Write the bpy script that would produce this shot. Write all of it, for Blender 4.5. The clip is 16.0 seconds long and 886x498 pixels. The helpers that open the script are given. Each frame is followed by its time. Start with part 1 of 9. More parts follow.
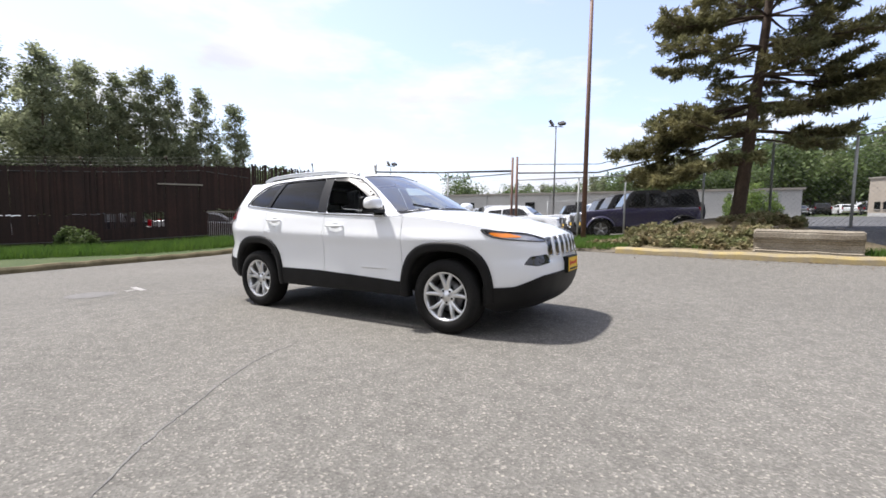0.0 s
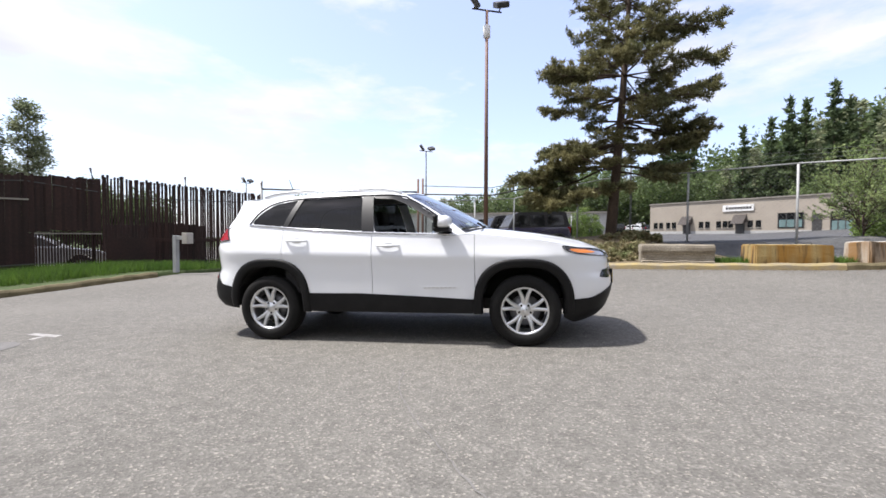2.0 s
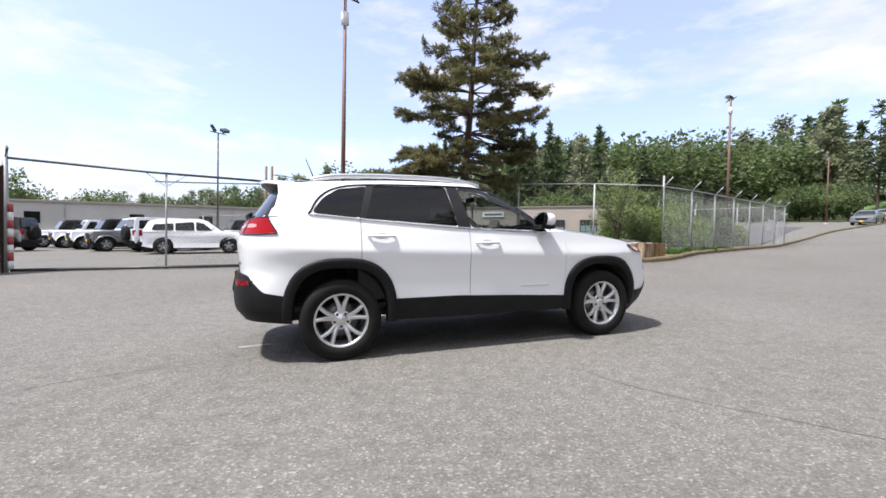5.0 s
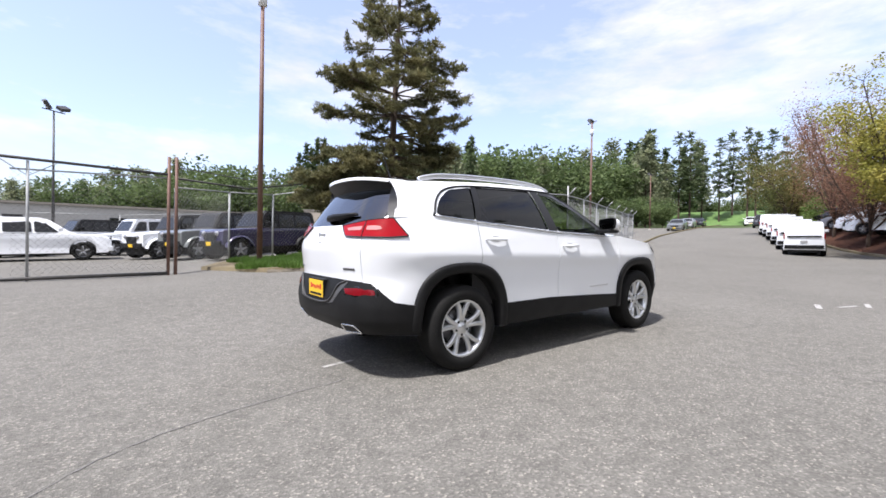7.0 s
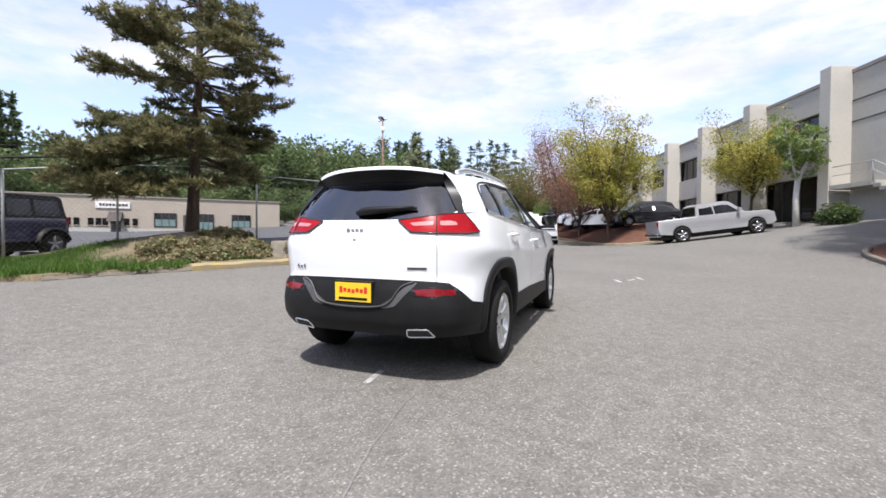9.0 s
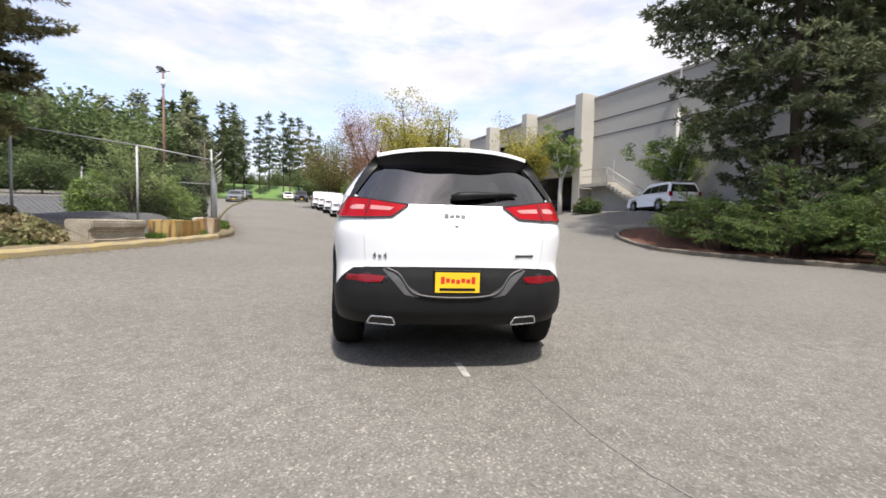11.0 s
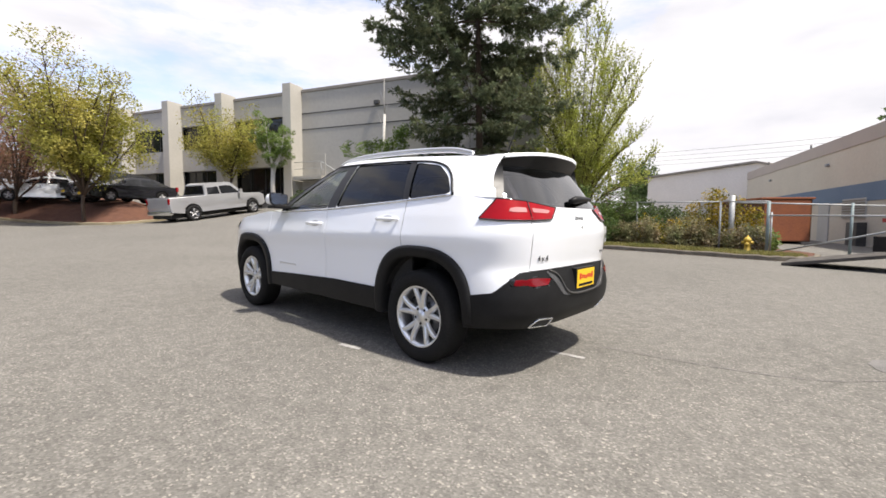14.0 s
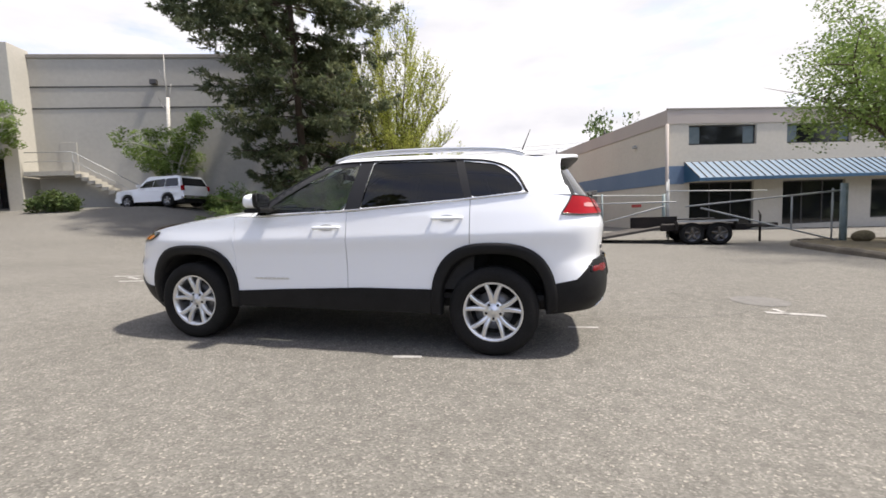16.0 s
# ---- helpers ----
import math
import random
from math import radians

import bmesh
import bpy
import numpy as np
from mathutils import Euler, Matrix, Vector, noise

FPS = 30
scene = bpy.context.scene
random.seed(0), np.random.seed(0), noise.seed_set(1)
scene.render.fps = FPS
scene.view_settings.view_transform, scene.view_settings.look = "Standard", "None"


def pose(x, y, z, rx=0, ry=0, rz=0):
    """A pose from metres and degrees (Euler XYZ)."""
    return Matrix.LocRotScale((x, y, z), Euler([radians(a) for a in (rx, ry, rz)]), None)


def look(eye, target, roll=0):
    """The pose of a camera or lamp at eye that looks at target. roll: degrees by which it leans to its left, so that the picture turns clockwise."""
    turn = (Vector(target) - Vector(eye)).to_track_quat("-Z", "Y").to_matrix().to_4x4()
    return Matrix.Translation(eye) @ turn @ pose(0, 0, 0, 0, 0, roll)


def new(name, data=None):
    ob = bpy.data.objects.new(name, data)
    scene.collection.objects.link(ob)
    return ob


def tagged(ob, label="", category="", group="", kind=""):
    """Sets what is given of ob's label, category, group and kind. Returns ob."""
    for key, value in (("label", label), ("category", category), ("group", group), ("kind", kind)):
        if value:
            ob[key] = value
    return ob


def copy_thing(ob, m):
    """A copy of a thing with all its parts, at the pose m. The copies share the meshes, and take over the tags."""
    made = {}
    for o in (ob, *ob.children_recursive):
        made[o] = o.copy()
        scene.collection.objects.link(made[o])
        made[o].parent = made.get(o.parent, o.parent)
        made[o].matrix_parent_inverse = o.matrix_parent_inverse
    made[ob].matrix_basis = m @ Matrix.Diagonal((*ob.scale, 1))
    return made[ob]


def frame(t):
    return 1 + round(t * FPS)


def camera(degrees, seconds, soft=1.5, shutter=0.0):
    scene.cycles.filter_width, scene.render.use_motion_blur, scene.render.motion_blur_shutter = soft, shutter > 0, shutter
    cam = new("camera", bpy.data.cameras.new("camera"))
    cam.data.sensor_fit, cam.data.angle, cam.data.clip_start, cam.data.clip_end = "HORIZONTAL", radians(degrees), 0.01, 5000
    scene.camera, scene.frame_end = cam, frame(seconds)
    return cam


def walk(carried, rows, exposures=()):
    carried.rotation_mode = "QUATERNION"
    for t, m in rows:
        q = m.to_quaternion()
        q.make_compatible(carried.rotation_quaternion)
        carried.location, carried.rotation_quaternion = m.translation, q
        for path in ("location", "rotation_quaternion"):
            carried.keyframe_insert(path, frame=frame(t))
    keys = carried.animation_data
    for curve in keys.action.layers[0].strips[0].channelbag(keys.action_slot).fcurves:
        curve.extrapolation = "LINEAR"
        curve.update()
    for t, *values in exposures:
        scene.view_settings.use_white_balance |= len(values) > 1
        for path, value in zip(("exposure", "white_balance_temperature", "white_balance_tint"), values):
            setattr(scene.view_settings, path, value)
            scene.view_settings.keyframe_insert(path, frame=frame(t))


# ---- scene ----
cam = camera(92.0, 16.0, 1.6, 0.15)
PATH = [
    (0, (3.367, -4.22, 1.044), (2.331, -2.514, 0.912), -0.4),
    (0.5, (2.889, -4.505, 1.034), (2.032, -2.701, 0.947), -0.7),
    (1, (2.385, -4.712, 1.039), (1.64, -2.858, 0.939), -2.6),
    (1.5, (1.897, -4.905, 1.05), (1.296, -2.998, 1.008), -1.6),
    (2, (1.366, -5.052, 1.051), (0.989, -3.089, 1.005), -1.1),
    (2.5, (0.828, -5.108, 1.049), (0.576, -3.124, 1.052), -0.6),
    (3, (0.282, -5.173, 1.054), (0.302, -3.174, 1.024), -0.4),
    (3.5, (-0.249, -5.11, 1.062), (-0.079, -3.119, 0.983), -0.2),
    (4, (-0.793, -5.057, 1.074), (-0.348, -3.108, 1.007), -0.7),
    (4.2, (-0.984, -4.946, 1.076), (-0.475, -3.013, 1.008), -0.2),
    (6.3, (-3.041, -4.029, 1.054), (-2.018, -2.311, 1.019), -0.8),
    (6.5, (-3.21, -3.896, 1.075), (-2.113, -2.224, 1.041), -0.2),
    (7, (-3.583, -3.5, 1.068), (-2.365, -1.915, 1.019), -0.0),
    (7.5, (-3.983, -3.142, 1.063), (-2.558, -1.74, 1.03), -0.1),
    (8, (-4.306, -2.684, 1.064), (-2.747, -1.432, 0.997), 0.1),
    (8.5, (-4.615, -2.241, 1.068), (-2.92, -1.18, 1.048), 0.4),
    (8.7, (-4.729, -2.052, 1.092), (-2.958, -1.125, 1.044), 0.1),
    (10.8, (-5.017, 0.172, 1.103), (-3.022, 0.131, 0.97), 1.5),
    (11, (-5.056, 0.39, 1.11), (-3.073, 0.181, 0.949), 1.5),
    (11.5, (-4.874, 0.903, 1.106), (-2.934, 0.456, 0.916), 0.2),
    (12, (-4.744, 1.418, 1.106), (-2.885, 0.694, 0.97), 0.6),
    (12.5, (-4.534, 1.909, 1.111), (-2.794, 0.936, 0.952), -0.0),
    (13, (-4.257, 2.34, 1.106), (-2.608, 1.217, 0.966), 1.4),
    (13.5, (-3.962, 2.772, 1.112), (-2.519, 1.396, 0.956), 1.4),
    (14, (-3.559, 3.111, 1.109), (-2.239, 1.618, 0.946), 1.3),
    (14.5, (-3.17, 3.463, 1.104), (-2.07, 1.799, 0.962), 0.8),
    (15, (-2.683, 3.708, 1.096), (-1.755, 1.947, 0.907), -0.1),
    (15.5, (-2.226, 3.916, 1.101), (-1.5, 2.059, 0.943), 0.7),
    (16, (-1.74, 4.076, 1.112), (-1.275, 2.139, 0.938), -0.9),
]
# the lot rises gently towards the road: the path was laid out on its plane
SLOPE = pose(0, 0, 0, 0, -1.28, 0)
walk(cam, [(t, SLOPE @ look(eye, target, roll)) for t, eye, target, roll in PATH],
     [(0, 0.88, 6400, 12), (4, 0.88, 6300, 13), (8.7, 0.88, 6250, 13), (10.8, 0.85, 6650, 11), (16, 0.88, 6850, 11)])

# ---- light ----
SUN_EL, SUN_AZ = 64.0, 189.0            # azimuth of the sun, degrees counter-clockwise from +x
world = bpy.data.worlds.new("sky")
scene.world = world
world.use_nodes = True
wn, wl = world.node_tree.nodes, world.node_tree.links
wn.clear()
w_out, w_bg = wn.new("ShaderNodeOutputWorld"), wn.new("ShaderNodeBackground")
w_sky = wn.new("ShaderNodeTexSky")
w_sky.sky_type, w_sky.sun_disc = "NISHITA", False
w_sky.sun_elevation, w_sky.sun_rotation = radians(SUN_EL), radians(90 - SUN_AZ)
w_sky.air_density, w_sky.dust_density, w_sky.ozone_density = 1.0, 1.5, 1.0
w_tc, w_map = wn.new("ShaderNodeTexCoord"), wn.new("ShaderNodeMapping")
w_map.inputs["Scale"].default_value = (1.0, 1.0, 3.2)
w_n1, w_n2 = wn.new("ShaderNodeTexNoise"), wn.new("ShaderNodeTexNoise")
w_n1.inputs["Scale"].default_value, w_n1.inputs["Detail"].default_value = 2.7, 10.0
w_n1.inputs["Roughness"].default_value = 0.62
w_n2.inputs["Scale"].default_value, w_n2.inputs["Detail"].default_value = 4.5, 7.0
w_ramp = wn.new("ShaderNodeValToRGB")
w_ramp.color_ramp.elements[0].position, w_ramp.color_ramp.elements[1].position = 0.37, 0.56
w_white = wn.new("ShaderNodeValToRGB")
w_white.color_ramp.elements[0].position, w_white.color_ramp.elements[0].color = 0.3, (4.25, 4.35, 4.8, 1)
w_white.color_ramp.elements[1].position, w_white.color_ramp.elements[1].color = 0.65, (5.55, 5.55, 5.85, 1)
w_mix = wn.new("ShaderNodeMixRGB")
w_gain = wn.new("ShaderNodeMixRGB")
w_gain.blend_type, w_gain.inputs[0].default_value, w_gain.inputs[2].default_value = "ADD", 1.0, (1.5, 1.48, 2.15, 1)
wl.new(w_tc.outputs["Generated"], w_map.inputs["Vector"])
wl.new(w_map.outputs[0], w_n1.inputs["Vector"])
wl.new(w_map.outputs[0], w_n2.inputs["Vector"])
w_sep, w_side, w_sum = wn.new("ShaderNodeSeparateXYZ"), wn.new("ShaderNodeMath"), wn.new("ShaderNodeMath")
wl.new(w_tc.outputs["Generated"], w_sep.inputs[0])
w_side.operation, w_side.inputs[1].default_value = "MULTIPLY", -0.12      # thicker cloud towards -y
wl.new(w_sep.outputs["Y"], w_side.inputs[0])
w_sum.operation = "ADD"
wl.new(w_side.outputs[0], w_sum.inputs[0]), wl.new(w_n1.outputs["Fac"], w_sum.inputs[1])
wl.new(w_sum.outputs[0], w_ramp.inputs[0])
wl.new(w_n2.outputs["Fac"], w_white.inputs[0])
wl.new(w_sky.outputs[0], w_gain.inputs[1])
wl.new(w_ramp.outputs[0], w_mix.inputs[0])
wl.new(w_gain.outputs[0], w_mix.inputs[1])
wl.new(w_white.outputs[0], w_mix.inputs[2])
wl.new(w_mix.outputs[0], w_bg.inputs["Color"])
w_bg.inputs["Strength"].default_value = 0.112
wl.new(w_bg.outputs[0], w_out.inputs["Surface"])

sun = new("sun", bpy.data.lights.new("sun", "SUN"))
sun.data.energy, sun.data.angle, sun.data.color = 3.9, radians(3.0), (1.0, 0.96, 0.9)
sun_from = Vector((math.cos(radians(SUN_AZ)) * math.cos(radians(SUN_EL)), math.sin(radians(SUN_AZ)) * math.cos(radians(SUN_EL)), math.sin(radians(SUN_EL))))
sun.matrix_world = look(sun_from * 50, (0, 0, 0))

# ---- materials ----
def surf(name, c1, c2=None, rough=0.6, scale=6.0, bump=0.0, metal=0.0, fine=0.0, coat=0.0, spec=0.5, island=0.0, random_ob=0.0, stretch=(1, 1, 1), spread=0.25, bump_dist=0.01):
    """A surface of two tones that vary with a coarse and a fine noise over the place, with relief."""
    c2 = c2 or c1
    m = bpy.data.materials.new(name)
    m.use_nodes = True
    n, l = m.node_tree.nodes, m.node_tree.links
    b = n["Principled BSDF"]
    geo, mp = n.new("ShaderNodeNewGeometry"), n.new("ShaderNodeMapping")
    mp.inputs["Scale"].default_value = stretch
    l.new(geo.outputs["Position"], mp.inputs["Vector"])
    n1, n2 = n.new("ShaderNodeTexNoise"), n.new("ShaderNodeTexNoise")
    n1.inputs["Scale"].default_value, n1.inputs["Detail"].default_value = scale, 5
    n2.inputs["Scale"].default_value, n2.inputs["Detail"].default_value = scale * 14, 3
    l.new(mp.outputs[0], n1.inputs["Vector"]), l.new(mp.outputs[0], n2.inputs["Vector"])
    ramp = n.new("ShaderNodeMapRange")
    ramp.inputs["From Min"].default_value, ramp.inputs["From Max"].default_value = 0.5 - spread, 0.5 + spread
    l.new(n1.outputs["Fac"], ramp.inputs["Value"])
    mix = n.new("ShaderNodeMixRGB")
    mix.inputs[1].default_value, mix.inputs[2].default_value = (*c1, 1), (*c2, 1)
    l.new(ramp.outputs[0], mix.inputs[0])
    out = mix.outputs[0]
    for amount, socket in ((fine, n2.outputs["Fac"]), (island, geo.outputs["Random Per Island"])):
        if amount:
            r = n.new("ShaderNodeMapRange")
            r.inputs["To Min"].default_value, r.inputs["To Max"].default_value = 1 - amount, 1 + amount
            if socket == n2.outputs["Fac"]:
                r.inputs["From Min"].default_value, r.inputs["From Max"].default_value = 0.25, 0.75
            l.new(socket, r.inputs["Value"])
            k = n.new("ShaderNodeVectorMath")
            k.operation = "SCALE"
            l.new(out, k.inputs[0]), l.new(r.outputs[0], k.inputs["Scale"])
            out = k.outputs[0]
    if random_ob:
        oi, r, k = n.new("ShaderNodeObjectInfo"), n.new("ShaderNodeMapRange"), n.new("ShaderNodeVectorMath")
        r.inputs["To Min"].default_value, r.inputs["To Max"].default_value = 1 - random_ob, 1 + random_ob
        k.operation = "SCALE"
        l.new(oi.outputs["Random"], r.inputs["Value"]), l.new(out, k.inputs[0]), l.new(r.outputs[0], k.inputs["Scale"])
        out = k.outputs[0]
    l.new(out, b.inputs["Base Color"])
    b.inputs["Roughness"].default_value, b.inputs["Metallic"].default_value = rough, metal
    b.inputs["Coat Weight"].default_value, b.inputs["Specular IOR Level"].default_value = coat, spec
    b.inputs["Coat Roughness"].default_value = 0.04
    if bump:
        bp = n.new("ShaderNodeBump")
        bp.inputs["Strength"].default_value, bp.inputs["Distance"].default_value = bump, bump_dist
        l.new(n2.outputs["Fac"], bp.inputs["Height"])
        l.new(bp.outputs[0], b.inputs["Normal"])
    return m


def leafy(name, c1, c2, scale=0.8, rough=0.6, through_light=0.4):
    """Foliage: two greens by place, each leaf a little lighter or darker, some light passing through."""
    m = surf(name, c1, c2, rough, scale, island=0.35, spec=0.25, spread=0.2)
    n, l = m.node_tree.nodes, m.node_tree.links
    b, o = n["Principled BSDF"], n["Material Output"]
    tr, mx = n.new("ShaderNodeBsdfTranslucent"), n.new("ShaderNodeMixShader")
    l.new(b.inputs["Base Color"].links[0].from_socket, tr.inputs["Color"])
    mx.inputs[0].default_value = through_light
    l.new(b.outputs[0], mx.inputs[1]), l.new(tr.outputs[0], mx.inputs[2]), l.new(mx.outputs[0], o.inputs["Surface"])
    return m


def glassy(name, tint, mirror=0.08, rough=0.02, edge=1.0):
    """Thin window glass: clear with a tint, and a reflection that grows at grazing angles."""
    m = bpy.data.materials.new(name)
    m.use_nodes = True
    n, l = m.node_tree.nodes, m.node_tree.links
    n.remove(n["Principled BSDF"])
    tr, gl, mx, fr = n.new("ShaderNodeBsdfTransparent"), n.new("ShaderNodeBsdfGlossy"), n.new("ShaderNodeMixShader"), n.new("ShaderNodeLayerWeight")
    tr.inputs["Color"].default_value = (*tint, 1)
    gl.inputs["Roughness"].default_value = rough
    pw = n.new("ShaderNodeMath")
    pw.operation, pw.inputs[1].default_value = "POWER", 4.0
    l.new(fr.outputs["Facing"], pw.inputs[0])
    ad = n.new("ShaderNodeMath")
    ad.operation, ad.inputs[1].default_value, ad.inputs[2].default_value = "MULTIPLY_ADD", edge, mirror
    l.new(pw.outputs[0], ad.inputs[0])
    l.new(ad.outputs[0], mx.inputs[0]), l.new(tr.outputs[0], mx.inputs[1]), l.new(gl.outputs[0], mx.inputs[2])
    l.new(mx.outputs[0], n["Material Output"].inputs["Surface"])
    return m


def asphalt(name, base, chip, seam=True):
    """Worn asphalt: fine light and dark stones in grey binder, broad paler and darker areas, oil spots."""
    m = surf(name, base, tuple(c * 1.18 for c in base), 0.9, 0.35, spec=0.2, spread=0.2)
    n, l = m.node_tree.nodes, m.node_tree.links
    b = n["Principled BSDF"]
    geo = n.new("ShaderNodeNewGeometry")
    cells = n.new("ShaderNodeTexVoronoi")
    cells.inputs["Scale"].default_value = 95
    l.new(geo.outputs["Position"], cells.inputs["Vector"])
    sep = n.new("ShaderNodeSeparateColor")
    l.new(cells.outputs["Color"], sep.inputs[0])
    stone = n.new("ShaderNodeValToRGB")
    e = stone.color_ramp.elements
    e[0].position, e[0].color = 0.0, (0.7, 0.7, 0.7, 1)
    e[1].position, e[1].color = 1.0, (1.9, 1.86, 1.78, 1)
    for p, v in ((0.35, 0.86), (0.78, 1.03), (0.93, 1.3)):
        x = e.new(p)
        x.color = (v, v, v, 1)
    l.new(sep.outputs[0], stone.inputs[0])
    mul = n.new("ShaderNodeMixRGB")
    mul.blend_type, mul.inputs[0].default_value = "MULTIPLY", 1.0
    l.new(b.inputs["Base Color"].links[0].from_socket, mul.inputs[1]), l.new(stone.outputs[0], mul.inputs[2])
    patch = n.new("ShaderNodeTexNoise")
    patch.inputs["Scale"].default_value, patch.inputs["Detail"].default_value = 9.0, 6
    l.new(geo.outputs["Position"], patch.inputs["Vector"])
    pr = n.new("ShaderNodeMapRange")
    pr.inputs["From Min"].default_value, pr.inputs["From Max"].default_value = 0.3, 0.7
    pr.inputs["To Min"].default_value, pr.inputs["To Max"].default_value = 0.86, 1.1
    l.new(patch.outputs["Fac"], pr.inputs["Value"])
    k = n.new("ShaderNodeVectorMath")
    k.operation = "SCALE"
    l.new(mul.outputs[0], k.inputs[0]), l.new(pr.outputs[0], k.inputs["Scale"])
    l.new(k.outputs[0], b.inputs["Base Color"])
    bp = n.new("ShaderNodeBump")
    bp.inputs["Strength"].default_value, bp.inputs["Distance"].default_value = 0.7, 0.006
    l.new(cells.outputs["Distance"], bp.inputs["Height"])
    l.new(bp.outputs[0], b.inputs["Normal"])
    return m


M_ASPHALT = asphalt("asphalt", (0.149, 0.142, 0.128), 0.33)
M_KERB = surf("kerb_concrete", (0.21, 0.175, 0.1), (0.33, 0.28, 0.19), 0.85, 3.0, 0.3, fine=0.2)
M_KERB_YELLOW = surf("worn_yellow_paint", (0.38, 0.29, 0.11), (0.27, 0.235, 0.18), 0.75, 5.0, 0.3, fine=0.2)
M_KERB_MOSS = surf("mossy_kerb", (0.085, 0.07, 0.035), (0.2, 0.165, 0.09), 0.9, 4.0, 0.4, fine=0.35)
M_CONCRETE = surf("concrete", (0.33, 0.31, 0.27), (0.45, 0.43, 0.39), 0.85, 2.5, 0.3, fine=0.15)
M_GRASS = leafy("grass", (0.055, 0.12, 0.018), (0.1, 0.17, 0.03), 1.5)
M_SOIL = surf("soil", (0.11, 0.085, 0.05), (0.17, 0.14, 0.08), 0.95, 2.0, 0.8, fine=0.4, bump_dist=0.03)
M_YARD = asphalt("yard_asphalt", (0.085, 0.086, 0.089), 0.2)
M_MULCH = surf("bark_mulch", (0.085, 0.035, 0.021), (0.14, 0.06, 0.034), 0.95, 4.0, 0.9, fine=0.45, bump_dist=0.04)
M_TURF = surf("turf", (0.035, 0.06, 0.014), (0.065, 0.085, 0.024), 0.95, 3.0, 0.8, fine=0.4, bump_dist=0.03)
M_BANK = surf("mown_grass", (0.075, 0.15, 0.035), (0.12, 0.2, 0.055), 0.95, 0.8, 0.5, fine=0.3)
M_DIRT_EDGE = surf("dirty_low_kerb", (0.1, 0.085, 0.065), (0.19, 0.165, 0.13), 0.95, 4.0, 0.5, fine=0.35)
M_TRAILER_RIM = surf("dull_steel_rim", (0.2, 0.19, 0.17), (0.13, 0.11, 0.09), 0.6, 6.0, metal=0.5)
M_RUST = surf("rusty_slat", (0.019, 0.0095, 0.008), (0.034, 0.0145, 0.011), 0.85, 1.2, 0.2, fine=0.3, random_ob=0.3)
M_GALV = surf("galvanised_steel", (0.31, 0.32, 0.325), (0.42, 0.43, 0.43), 0.62, 5.0, metal=0.35, fine=0.15)
M_WIRE = surf("wire", (0.19, 0.2, 0.2), (0.26, 0.26, 0.26), 0.5, 5.0, metal=0.5)
M_DARK_STEEL = surf("dark_steel", (0.05, 0.05, 0.052), (0.09, 0.085, 0.08), 0.5, 4.0, metal=0.4, fine=0.2)
M_POLE = surf("rust_painted_pole", (0.13, 0.055, 0.038), (0.19, 0.12, 0.095), 0.6, 1.2, fine=0.2)
M_BARK = surf("bark", (0.055, 0.038, 0.028), (0.1, 0.07, 0.05), 0.95, 4.0, 0.9, fine=0.35, stretch=(1, 1, 0.25), bump_dist=0.03)
M_BARK_WHITE = surf("birch_bark", (0.6, 0.58, 0.54), (0.45, 0.43, 0.4), 0.8, 5.0, 0.3, fine=0.2, stretch=(1, 1, 3))
M_PINE = leafy("pine_needles", (0.1, 0.112, 0.055), (0.23, 0.21, 0.1), 1.1)
M_SPRUCE = leafy("spruce_needles", (0.07, 0.1, 0.057), (0.17, 0.185, 0.097), 1.3)
M_FAR_CONIFER = leafy("far_conifer", (0.068, 0.1, 0.052), (0.125, 0.165, 0.075), 0.5)
M_FAR_SLIM = leafy("far_slim_fir", (0.095, 0.13, 0.068), (0.17, 0.205, 0.105), 0.5)
M_FAR_GREEN = leafy("far_foliage", (0.075, 0.115, 0.042), (0.15, 0.195, 0.075), 0.35)
M_POPLAR = leafy("poplar_leaves", (0.17, 0.2, 0.115), (0.32, 0.34, 0.21), 0.5, through_light=0.5)
M_MAPLE = leafy("spring_leaves", (0.3, 0.35, 0.055), (0.48, 0.5, 0.14), 0.8, through_light=0.5)
M_YELLOW = leafy("yellow_green_leaves", (0.27, 0.29, 0.055), (0.42, 0.36, 0.09), 0.6)
M_REDLEAF = leafy("russet_leaves", (0.2, 0.085, 0.055), (0.33, 0.2, 0.13), 0.6)
M_SHRUB = leafy("shrub_leaves", (0.12, 0.19, 0.05), (0.22, 0.29, 0.08), 1.5)
M_SAPLING = leafy("sapling_leaves", (0.22, 0.3, 0.11), (0.38, 0.45, 0.2), 1.5, through_light=0.55)
M_JUNIPER = leafy("juniper_sprays", (0.06, 0.105, 0.036), (0.15, 0.21, 0.06), 1.6)
M_RUSTLEAF = leafy("orange_brown_leaves", (0.2, 0.145, 0.06), (0.13, 0.17, 0.05), 0.5)
M_HEDGE = leafy("hedge_leaves", (0.045, 0.075, 0.026), (0.1, 0.135, 0.042), 1.2)
M_IVY = leafy("ivy_and_litter", (0.17, 0.2, 0.085), (0.3, 0.23, 0.14), 2.5)
M_BROOM = leafy("yellow_broom", (0.5, 0.33, 0.02), (0.09, 0.12, 0.03), 2.2)
M_TAN_WALL = surf("tan_wall", (0.52, 0.48, 0.41), (0.57, 0.53, 0.455), 0.85, 0.5, 0.1, fine=0.05)
M_GREY_WALL = surf("grey_tilt_up_concrete", (0.36, 0.345, 0.315), (0.42, 0.405, 0.37), 0.85, 0.35, 0.1, fine=0.05)
M_PALE_WALL = surf("pale_concrete", (0.42, 0.4, 0.355), (0.48, 0.455, 0.405), 0.85, 0.6, 0.1, fine=0.05)
